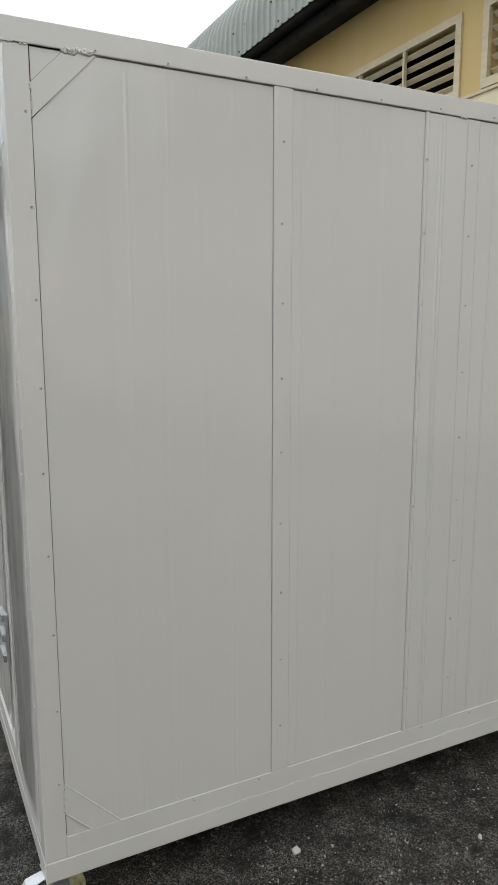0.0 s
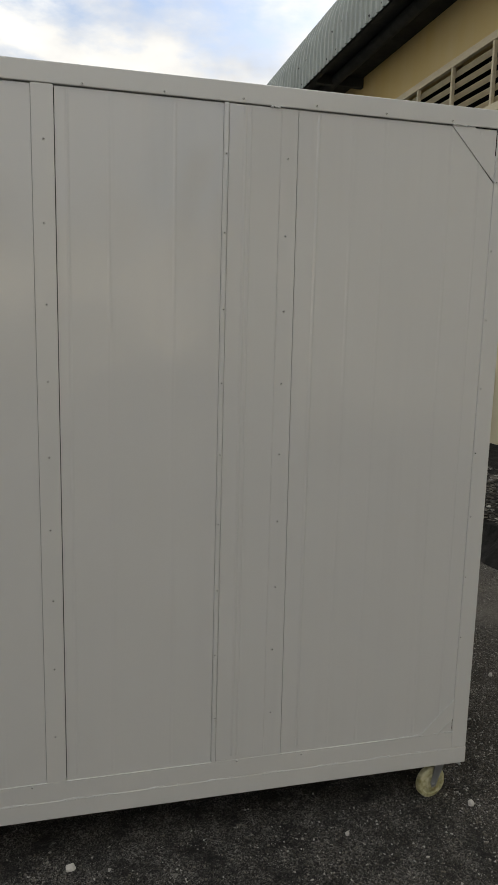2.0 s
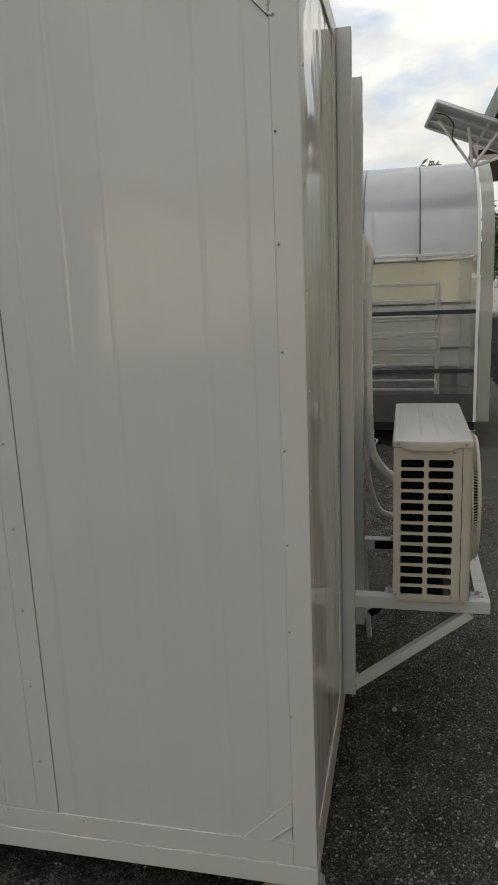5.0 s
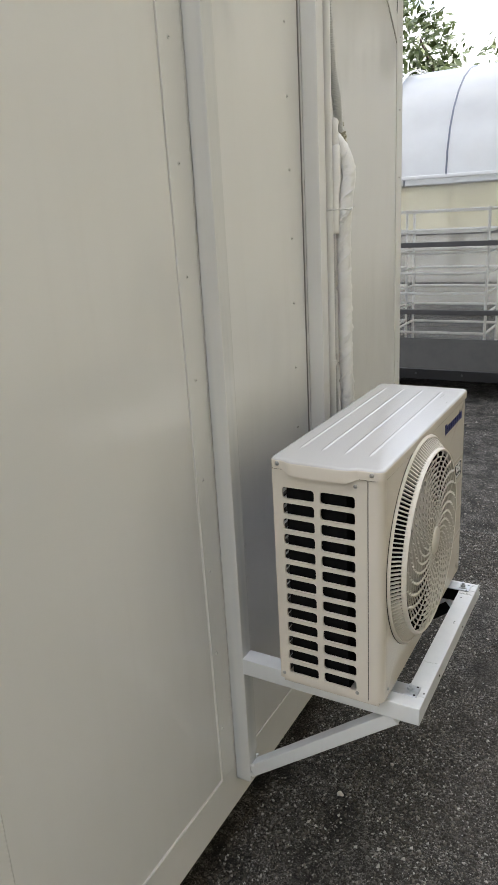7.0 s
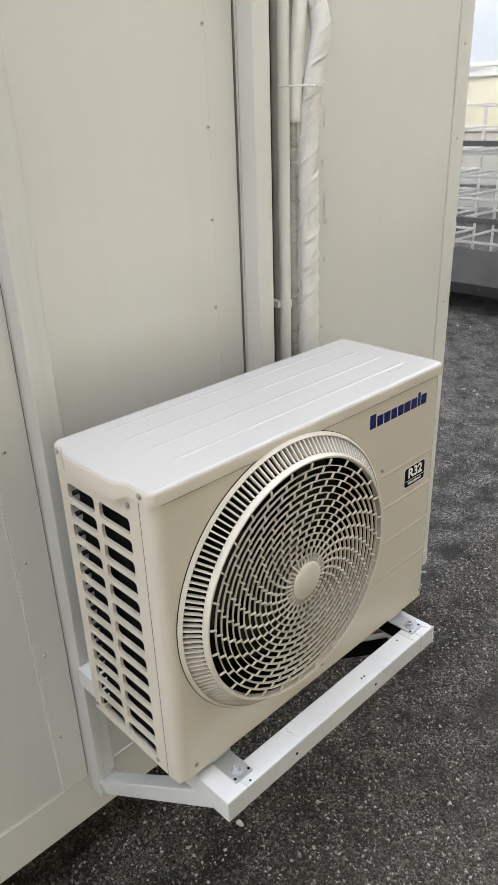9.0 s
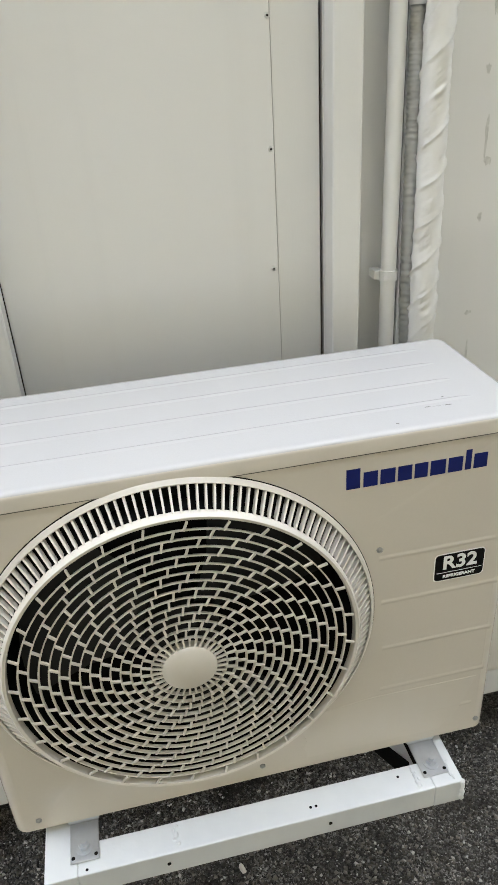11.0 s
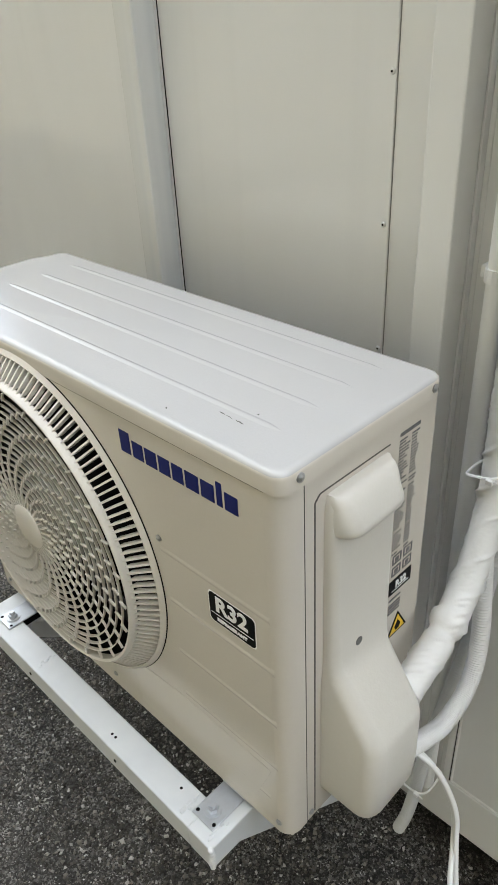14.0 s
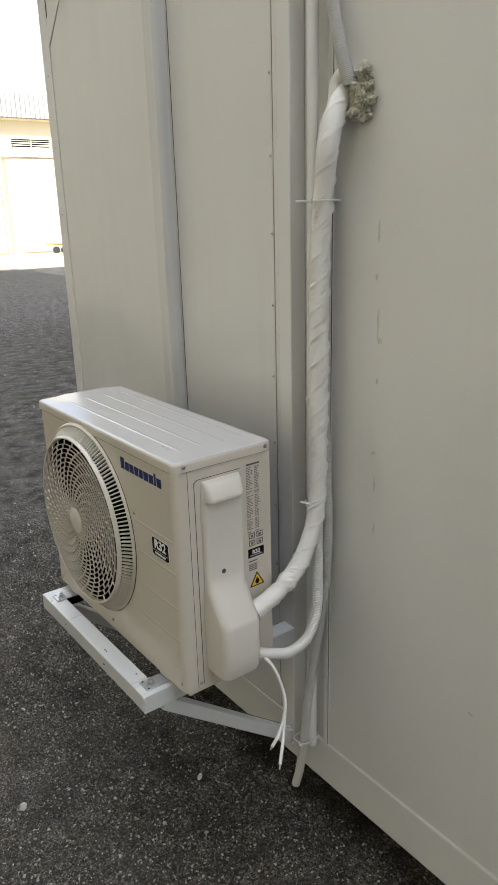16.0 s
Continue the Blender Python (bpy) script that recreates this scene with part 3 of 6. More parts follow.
def rivet_mesh():
    bm = bmesh.new()
    prof = [(0.0045, 0.0), (0.0043, 0.0010), (0.0035, 0.0022), (0.0017, 0.0026), (0.0009, 0.0012)]
    rings = [[bm.verts.new((r * math.cos(k * math.pi / 5), r * math.sin(k * math.pi / 5), z)) for k in range(10)] for r, z in prof]
    for a, b in zip(rings, rings[1:]):
        for k in range(10):
            bm.faces.new((a[k], a[(k + 1) % 10], b[(k + 1) % 10], b[k]))
    bm.faces.new(rings[-1])
    me = bpy.data.meshes.new("rivet")
    bm.to_mesh(me)
    bm.free()
    finish(me, M_RIVET, True)
    me.materials.append(M_DARK)
    for p in list(me.polygons)[-11:]:
        p.material_index = 1
    return me


RIVET = rivet_mesh()
TURN = {on_front: pose(0, 0, 0, 90, 0, 0), on_side: pose(0, 0, 0, 0, 90, 0), on_left: pose(0, 0, 0, 0, -90, 0), on_back: pose(0, 0, 0, -90, 0, 0)}


def rivets(f, wall, spots, d=0.0):
    for u, z in spots:
        repeat("rivet", RIVET, wall, Matrix.Translation(f(u + random.uniform(-0.003, 0.003), z + random.uniform(-0.003, 0.003), d)) @ TURN[f] @ pose(0, 0, 0, 0, 0, random.uniform(0, 90)))


def cabin_wall(name, f, u0, u1, panels, strips, beads=(), skirting=True):
    """panels: (left, right, gap at left, gap at right); strips: (left, right)."""
    wall = part(name, slab_on(f, u0, u1, ZB + 0.07, ZT - 0.03, -0.062, -0.03, 0), M_GAP, cabin)
    for a, b, ga, gb, *proud in panels:
        part("panel", slanted(f, a, b, ga, gb, 0.3127, 2.637, -0.026, -0.004 + sum(proud)), M_PANEL, wall, "smooth off-white sheet panel")
    for a, b in strips:
        part("cover_strip", slanted(f, a, b, 0, 0, 0.3125, 2.6395, -0.022, 0.0), M_FRAME, wall, "grey painted flat cover strip")
    for a, b in beads:
        part("joint_bead", slanted(f, a, b, 0, 0, 0.3125, 2.6395, -0.02, 0.003, 0.0035), M_PANEL, wall)
    if skirting:
        part("skirting_strip", slab_on(f, u0, u1, 0.2400, 0.3124, -0.022, -0.0005, 0.0004), M_FRAME, wall)
    return wall


def gusset(f, wall, outer_a, outer_b, inner_b, inner_a):
    bm = bmesh.new()
    prism(bm, [f(*p, -0.0005) for p in (outer_a, outer_b, inner_b, inner_a)], f(0, 0, -0.018) - f(0, 0, 0))
    part("corner_brace", bm, M_FRAME, wall, "welded diagonal flat bar brace")
    if outer_a[1] < 1:
        # painted over: only thin raised weld edges show
        for p, q in ((outer_a, outer_b), (inner_a, inner_b)):
            n = (on_front(0, 0, 1) - on_front(0, 0, 0)) if f is on_front else (f(0, 0, 1) - f(0, 0, 0))
            d = (f(*q, 0) - f(*p, 0)).normalized()
            part("weld_seam", soft_ridge(f(*p, -0.0006), f(*q, -0.0006), n.cross(d), n, 0.0035, 0.0016), M_WELD, wall, smooth="all")
        uc, zc = inner_b[0], inner_a[1]
        bm = bmesh.new()
        beam(bm, f(*inner_b, -0.0034), f(uc, zc + 0.012, -0.0034), 0.0016, 0.002, up=f(0, 0, 1) - f(0, 0, 0))
        part("joint", bm, M_SEAM, wall)
        return
    ua, za = outer_a
    ub, zb = outer_b
    s = -0.0030
    bm = bmesh.new()
    prism(bm, [f(ua, za, -0.0035), f(ub, zb, -0.0035), f(ub, zb + s, -0.0035), f(ua + s * (1 if ub < ua else -1), za, -0.0035)], f(0, 0, -0.004) - f(0, 0, 0))
    part("joint", bm, M_GAP, wall)
    # the open triangle behind the brace
    uc, zc = (inner_b[0], inner_a[1])
    for (p, q), w in (((inner_a, inner_b), 0.0017), ((inner_a, (uc, zc)), 0.0022), ((inner_b, (uc, zc)), 0.0022)):
        a, b = f(*p, -0.0030), f(*q, -0.0030)
        bm = bmesh.new()
        beam(bm, a, b, w, 0.002, up=f(0, 0, 1) - f(0, 0, 0))
        part("joint", bm, M_GAP, wall)


def weld_line(f, wall, u0, u1, z, d, n, vertical=False, big=1.0):
    """A run of uneven weld lumps."""
    bm = bmesh.new()
    x = u0
    while x < u1:
        end = x + random.uniform(0.015, 0.085)
        while x < min(end, u1):
            e = random.uniform(-0.0028, 0.0028) * big
            p = f(z + e, x, d) if vertical else f(x, z + e, d)
            r = random.uniform(0.0016, 0.0034) * big
            m = Matrix.Translation(p) @ TURN[f] @ Matrix.Diagonal((r * random.uniform(0.8, 1.6), r * random.uniform(0.8, 1.6), 0.0017, 1))
            bmesh.ops.create_icosphere(bm, subdivisions=1, radius=1.0, matrix=m)
            x += random.uniform(0.0015, 0.0045)
        x += random.uniform(0.004, n)
    tagged(part("weld_seam", bm, M_WELD, wall, smooth="all"), kind="stuff")


Z_ROW = [2.478 - 0.2483 * k for k in range(9)]
front = cabin_wall("front_wall", on_front, XL + 0.068, -0.068,
                   [(-2.397, -1.661, 0.0017, 0.0010), (-1.594, (-1.071, -1.062), 0.0022, 0.0005), ((-1.054, -1.045), (-0.800, -0.811), 0.0014, 0.0, 0.0024), ((-0.800, -0.811), -0.068, 0.0020, 0.0003)],
                   [(-1.661, -1.594)], [((-1.071, -1.062), (-1.054, -1.045))])
for u, h, w in ((-0.990, 0.0027, 0.008), (-0.972, 0.0020, 0.006), (-0.736, 0.0024, 0.008), (-0.612, 0.0011, 0.010), (-0.492, 0.0011, 0.010), (-0.245, 0.0013, 0.010), (-0.132, 0.0015, 0.008),
                (-1.555, 0.0014, 0.008), (-1.43, 0.0008, 0.010), (-1.22, 0.0008, 0.010), (-2.135, 0.0012, 0.010), (-2.012, 0.0009, 0.010), (-1.80, 0.0008, 0.010)):
    part("pressed_ridge", soft_ridge(on_front(u, 0.33, -0.0016 if -1.04 < u < -0.82 else -0.004), on_front(u, 2.632, -0.0016 if -1.04 < u < -0.82 else -0.004), Vector((1, 0, 0)), Vector((0, -1, 0)), w, h), M_PANEL, front, smooth="all")
part("edge_bead", soft_ridge(on_front(-0.8685, 0.330, 0.0), on_front(-0.8685, 2.630, 0.0), Vector((1, 0, 0)), Vector((0, -1, 0)), 0.0016, 0.0011), M_FRAME, front, smooth="all")
rivets(on_front, front, [(-1.628, z) for z in Z_ROW])
rivets(on_front, front, [(-0.843, z) for z in Z_ROW], -0.0016)
rivets(on_front, front, [(-1.0625 + 0.0039 * (z - 0.31), z) for z in Z_ROW], 0.003)
rivets(on_front, front, [(-0.061, z) for z in (2.459, 2.22, 1.968, 1.716, 1.467, 1.222, 0.974, 0.721)] + [(-2.41, z) for z in (2.47, 2.23, 1.983, 1.735, 1.487, 1.24, 0.996, 0.748, 0.50)])
rivets(on_front, front, [(x, 2.651) for x in (-2.216, -2.007, -1.756, -1.505, -1.253, -1.001, -0.75, -0.50, -0.248)], 0.002)
rivets(on_front, front, [(x, 0.303) for x in (-1.962, -1.712, -0.97, -0.716)])
gusset(on_front, front, (-0.248, 2.639), (-0.069, 2.459), (-0.069, 2.548), (-0.158, 2.639))
gusset(on_front, front, (-2.216, 2.639), (-2.396, 2.459), (-2.396, 2.548), (-2.306, 2.639))
gusset(on_front, front, (-0.213, 0.3128), (-0.069, 0.456), (-0.069, 0.374), (-0.138, 0.3128))
gusset(on_front, front, (-2.22, 0.3128), (-2.396, 0.496), (-2.396, 0.395), (-2.315, 0.3128))
weld_line(on_front, front, -1.9, -0.02, 0.2402, 0.0005, 0.16)
weld_line(on_front, front, -0.30, -0.06, 0.3135, -0.001, 0.05)
weld_line(on_front, front, -2.31, -2.225, 2.6405, 0.001, 0.004, big=1.9)
weld_line(on_front, front, -2.30, -2.23, 2.6440, 0.002, 0.004, big=1.6)
weld_line(on_front, front, -2.462, -2.40, 2.6405, 0.001, 0.006, big=1.3)
weld_line(on_front, front, -0.905, -0.865, 2.6405, 0.001, 0.006, big=1.2)
weld_line(on_front, front, -0.245, -0.165, 2.6405, 0.001, 0.01)
weld_line(on_front, front, -0.06, -0.01, 2.6405, 0.001, 0.01)
weld_line(on_front, front, 2.46, 2.545, -2.397, 0.0005, 0.008, vertical=True)
weld_line(on_front, front, 2.46, 2.545, -0.068, 0.0005, 0.02, vertical=True)
weld_line(on_front, front, 0.40, 0.49, -2.397, 0.0005, 0.012, vertical=True)

side = cabin_wall("air_unit_wall", on_side, 0.068, YB - 0.068,
                  [(0.068, (0.787, 0.765), 0.002, 0.0012), (0.9070, 1.3790, 0.001, 0.0008), (1.60, 2.342, 0.002, 0.002)],
                  [((0.787, 0.765), 0.8560), (0.8580, 0.9052), (1.4610, 1.5110), (1.5860, 1.60)], skirting=False)
rivets(on_side, side, [(0.804, z) for z in (2.478, 2.228, 1.980, 1.738, 1.496, 1.240, 0.985, 0.735, 0.485)])
part("cover_strip", slab_on(on_side, 1.5190, 1.5735, 0.3125, 2.6395, -0.050, -0.011), M_FRAME, side, "recessed grey strip behind the pipes")
rivets(on_side, side, [(1.3715, z) for z in (2.36, 2.175, 1.985, 1.794, 1.606, 1.410, 1.215, 1.02, 0.83, 0.62, 0.43)], -0.004)
rivets(on_side, side, [(2.372, z) for z in (2.48, 2.23, 1.98, 1.73, 1.48, 1.23, 0.98, 0.73, 0.5)] + [(0.040, z) for z in (2.36, 2.11, 1.86, 1.61, 1.36, 1.11, 0.86, 0.61)] + [(1.585, 0.545)])
for u0, u1, d in ((0.8561, 0.8579, -0.0030), (0.9053, 0.9080, -0.0042)):
    part("joint", slab_on(on_side, u0, u1, 0.3140, 2.6365, -0.021, d, 0), M_GAP, side)
part("cover_strip", slab_on(on_side, 1.5737, 1.5858, 0.3125, 1.02, -0.050, -0.011), M_FRAME, side)
part("joint", slab_on(on_side, 1.4596, 1.4608, 0.3140, 2.6365, -0.021, -0.0040, 0), M_SHADELINE, side)
part("joint", slab_on(on_side, 1.3780, 1.3791, 0.3140, 2.6365, -0.021, -0.0060, 0), M_SHADELINE, side)
part("edge_bead", soft_ridge(on_side(0.7862, 0.316, -0.004), on_side(0.7752, 1.32, -0.004), Vector((0, 1, 0)), Vector((1, 0, 0)), 0.0024, 0.0016), M_PVC, side, smooth="all")
part("edge_bead", soft_ridge(on_side(0.072, 0.3160, -0.004), on_side(0.784, 0.3160, -0.004), Vector((0, 0, 1)), Vector((1, 0, 0)), 0.0022, 0.0014), M_PVC, side, smooth="all")
part("cover_strip", slab_on(on_side, 1.3790, 1.4565, 0.3125, 2.6395, -0.022, -0.0064), M_FRAME, side, "grey painted flat cover strip")
part("edge_bead", soft_ridge(on_side(1.6045, 0.3160, -0.004), on_side(1.6045, 2.632, -0.004), Vector((0, 1, 0)), Vector((1, 0, 0)), 0.0035, 0.0022), M_PVC, side, smooth="all")
part("edge_bead", soft_ridge(on_side(1.6045, 0.3160, -0.004), on_side(2.338, 0.3160, -0.004), Vector((0, 0, 1)), Vector((1, 0, 0)), 0.0035, 0.0022), M_PVC, side, smooth="all")
part("joint", slab_on(on_side, 1.6003, 1.6019, 0.3140, 2.6365, -0.021, -0.0034, 0), M_COIL, side)
part("channel", slab_on(on_side, 1.5111, 1.5185, 0.3130, 2.6370, -0.024, -0.012), M_FRAME, side)
gusset(on_side, side, (0.248, 2.639), (0.069, 2.459), (0.069, 2.548), (0.158, 2.639))
gusset(on_side, side, (2.162, 2.639), (2.341, 2.459), (2.341, 2.548), (2.252, 2.639))
gusset(on_side, side, (2.20, 0.3128), (2.341, 0.456), (2.341, 0.374), (2.272, 0.3128))
weld_line(on_side, side, 0.3, 0.6, 0.313, 0.0, 0.1)

left = cabin_wall("end_wall", on_left, 0.068, YB - 0.068, [(1.40, 2.342, 0.003, 0.0)], [(0.505, 0.572), (1.34, 1.40)])
bm = bmesh.new()
cols = []
for i in range(7):
    u = 0.069 + 0.432 * i / 6
    col = []
    for j in range(25):
        z = 0.262 + 2.37 * j / 24
        d = 0.010 * math.sin(math.pi * i / 6) * (0.6 + 0.5 * noise.noise((z * 1.7, 1.0, 0))) + 0.004 * noise.noise((z * 4, u * 9, 2)) - 0.002
        col.append(bm.verts.new(on_left(u, z + (0.05 * (i / 6) ** 2 if j == 0 else 0), d)))
    cols.append(col)
for a, b in zip(cols, cols[1:]):
    for j in range(24):
        bm.faces.new((a[j], b[j], b[j + 1], a[j + 1]))
bmesh.ops.solidify(bm, geom=bm.faces[:], thickness=0.0012)
part("panel", bm, M_PANEL, left, "loose bulging sheet panel", smooth="all")
rivets(on_left, left, [(0.05, z) for z in (2.4, 2.0, 1.75, 1.48, 1.2, 0.98, 0.75)] + [(0.012, z) for z in (1.62, 1.32, 1.08)])
cabin_wall("back_wall", on_back, XL + 0.068, -0.068, [(-2.397, -1.2, 0, 0.002), (-1.13, -0.068, 0.002, 0)], [(-1.20, -1.13)])
leaf = part("door", slab_on(on_left, 0.690, 1.336, 0.33, 2.62, -0.03, -0.006), M_PANEL, left, "grey sheet door leaf standing ajar")
lat = slab_on(on_left, 0.555, 0.585, 0.66, 0.86, 0.001, 0.012, 0.003)
for z in (0.68, 0.76, 0.84):
    box(lat, (XL - 0.024, 0.575, z - 0.014), (XL - 0.004, 0.675, z + 0.014), 0.004)
part("latch", lat, M_GALV, left, "galvanised door latch")

for x0, x1, y0, y1 in ((-0.068, 0, 0, 0.068), (XL, XL + 0.068, 0, 0.068), (-0.068, 0, YB - 0.068, YB), (XL, XL + 0.068, YB - 0.068, YB)):
    part("corner_post", boxm((x0, y0, 0.2405), (x1, y1, 2.6395), 0.003), M_FRAME, cabin, "grey painted square corner post")
for z0, z1, o, nm in ((ZB, 0.2395, 0.0012, "bottom_rail"), (2.6405, ZT, 0.002, "top_rail")):
    part(nm, boxm((XL - o, -o, z0), (o, 0.066, z1), 0.003), M_FRAME, cabin)
    part(nm, boxm((XL - o, YB - 0.066, z0), (o, YB + o, z1), 0.003), M_FRAME, cabin)
    part(nm, boxm((-0.066, 0.0665, z0), (o if z0 > 1 else -0.0015, YB - 0.0665, z1 if z0 > 1 else 0.3115), 0.003), M_FRAME, cabin)
    part(nm, boxm((XL - o, 0.0665, z0), (XL + 0.066, YB - 0.0665, z1), 0.003), M_FRAME, cabin)
part("roof", boxm((XL + 0.07, 0.07, 2.62), (-0.07, YB - 0.07, 2.68)), M_PANEL, cabin)
part("floor_deck", boxm((XL + 0.07, 0.07, 0.19), (-0.07, YB - 0.07, 0.235)), M_GAP, cabin)


def castor_meshes():
    bm = bmesh.new()
    box(bm, (-0.045, -0.035, 0.163), (0.045, 0.035, 0.1695), 0.001, 1)
    rod(bm, (0, 0, 0.145), (0, 0, 0.164), 0.026, 16)
    for s in (-1, 1):
        prism(bm, [(-0.022, s * 0.022, 0.15), (0.024, s * 0.022, 0.15), (0.042, s * 0.022, 0.075), (0.034, s * 0.022, 0.052), (0.016, s * 0.022, 0.055)], (0, s * 0.003, 0))
    rod(bm, (0.026, -0.03, 0.065), (0.026, 0.03, 0.065), 0.006, 8)
    beam(bm, (-0.02, -0.029, 0.135), (0.03, -0.031, 0.075), 0.004, 0.012)
    prism(bm, [(-0.030, -0.020, 0.152), (-0.096, -0.026, 0.140), (-0.108, -0.024, 0.126), (-0.108, 0.024, 0.126), (-0.096, 0.026, 0.140), (-0.030, 0.020, 0.152)], (0, 0, 0.004))
    box(bm, (-0.112, -0.026, 0.120), (-0.102, 0.026, 0.128), 0.002, 1)
    fork = bpy.data.meshes.new("castor_fork")
    bm.to_mesh(fork)
    bm.free()
    finish(fork, M_GALV, False)
    bm = bmesh.new()
    prof = [(0.012, 0.016), (0.030, 0.016), (0.034, 0.010), (0.046, 0.010), (0.050, 0.016), (0.062, 0.015), (0.067, 0.009), (0.067, -0.009), (0.062, -0.015), (0.050, -0.016), (0.046, -0.010), (0.034, -0.010), (0.030, -0.016), (0.012, -0.016)]
    n = 28
    rings = [[bm.verts.new((r * math.cos(2 * math.pi * k / n), w, r * math.sin(2 * math.pi * k / n))) for k in range(n)] for r, w in prof]
    for a, b in zip(rings, rings[1:] + rings[:1]):
        for k in range(n):
            bm.faces.new((a[k], a[(k + 1) % n], b[(k + 1) % n], b[k]))
    bmesh.ops.recalc_face_normals(bm, faces=bm.faces)
    wheel = bpy.data.meshes.new("castor_wheel")
    bm.to_mesh(wheel)
    bm.free()
    finish(wheel, M_WHEEL, True)
    return fork, wheel


FORK, WHEEL = castor_meshes()
for x, y, a in ((-0.097, 0.055, 190), (-2.420, 0.075, 8), (-0.10, 2.335, 75), (-2.36, 2.33, 160)):
    m = Matrix.Translation((x, y, 0)) @ pose(0, 0, 0, 0, 0, a)
    f = repeat("castor", FORK, cabin, m)
    tagged(f, "swivel castor with a yellowed nylon wheel")
    w = new("wheel", WHEEL)
    w.parent = f
    w.location = (0.026, 0, 0.067)

# ---- bracket ----
bracket = thing("wall_bracket", (0.03, 1.18, 0.27), "white painted welded square-tube bracket on the cabin wall", "bracket")
YP = (0.8585, 1.4610)
T = 0.049
for y in YP:
    part("upright", boxm((0.0015, y, 0.266), (0.0015 + T, y + T, 2.69), 0.003), M_POST if y < 1 else M_FRAME, bracket, "tall square steel upright")
    ya = 0.852 if y < 1 else 1.469
    part("arm", boxm((0.0515, ya, 0.649), (0.549, ya + T, 0.698), 0.0022), M_STEELPAINT, bracket)
    bm = bmesh.new()
    beam(bm, (0.052, y + 0.0245, 0.305), (0.482, y + 0.0245, 0.640), 0.040, 0.036, bevel=0.003)
    part("strut", bm, M_STEELPAINT, bracket)
    bm = bmesh.new()
    for k in range(7):
        bmesh.ops.create_icosphere(bm, subdivisions=1, radius=0.006, matrix=Matrix.Translation((0.053 + random.uniform(0, 0.006), y + random.uniform(0.0, 0.049), 0.29 + k * 0.008)))
    tagged(part("weld_seam", bm, M_WELD, bracket, smooth="all"), kind="stuff")
part("front_rail", boxm((0.4995, 0.9008, 0.6494), (0.5487, 1.4692, 0.6977), 0.0022), M_STEELPAINT, bracket)
part("rear_rail", boxm((0.19, YP[0] + T, 0.656), (0.225, YP[1] + 0.002, 0.695), 0.003), M_STEELPAINT, bracket)
for y in (0.925, 1.492):
    for k in range(2):
        bm = bmesh.new()
        rod(bm, (0.5492, y - 0.2 + 0.31 * k, 0.675), (0.5505, y - 0.2 + 0.31 * k, 0.675), 0.003, 8)
        part("pin_hole", bm, M_DARK, bracket)

# Thin black plates stand in for the shade inside the open arms and strut.
part("arm_slot", boxm((0.10, 1.4679, 0.6535), (0.4975, 1.4689, 0.6935)), M_DARK, bracket, "thin black plate for the shaded open side of the arm")
bm = bmesh.new()
beam(bm, (0.075, YP[1] + 0.0039, 0.323), (0.470, YP[1] + 0.0039, 0.6307), 0.0010, 0.0360)
part("strut_slot", bm, M_DARK, bracket, "thin black plate for the shaded open side of the strut")
part("arm_slot", boxm((0.30, 0.9006, 0.6535), (0.4975, 0.9018, 0.6935)), M_DARK, bracket, "thin black plate for the shaded open side of the arm")
for x, y in ((0.531, 1.265), (0.531, 1.274), (0.516, 1.418), (0.542, 0.915)):
    bm = bmesh.new()
    rod(bm, (x, y, 0.6982), (x, y, 0.6986), 0.0024, 8)
    part("pin_hole", bm, M_DARK, bracket)
for y, n in ((1.447, 9), (1.505, 6), (1.050, 5)):
    bm = bmesh.new()
    for k in range(n):
        s = Matrix.Diagonal((random.uniform(0.6, 1.4), random.uniform(0.4, 0.9), random.uniform(0.25, 0.5), 1))
        bmesh.ops.create_icosphere(bm, subdivisions=2, radius=0.0042, matrix=Matrix.Translation((0.507 + 0.036 * k / n, y + random.uniform(-0.004, 0.004), 0.698)) @ s)
    tagged(part("weld_seam", bm, M_STEELPAINT, bracket, smooth="all"), kind="stuff")
bm = bmesh.new()
for k in range(9):
    bmesh.ops.create_icosphere(bm, subdivisions=2, radius=0.0045, matrix=Matrix.Translation((0.5485 + random.uniform(-0.002, 0.001), 1.5175 + random.uniform(-0.002, 0.001), 0.655 + 0.005 * k)))
tagged(part("weld_seam", bm, M_WELD, bracket, smooth="all"), kind="stuff")

# ---- air conditioner outdoor unit ----
ac = thing("outdoor_air_conditioner", (0.33, 1.215, 0.69), "ivory outdoor air-conditioning unit with a round fan guard on the bracket", "air conditioner")
ac.location += Vector((0, -0.0125, 0.008))   # settled on the bracket
Y0, Y1, XF, XR, Z0, Z1 = 0.822, 1.608, 0.470, 0.195, 0.706, 1.289
CY, CZ, RC = 1.120, 1.022, 0.2715


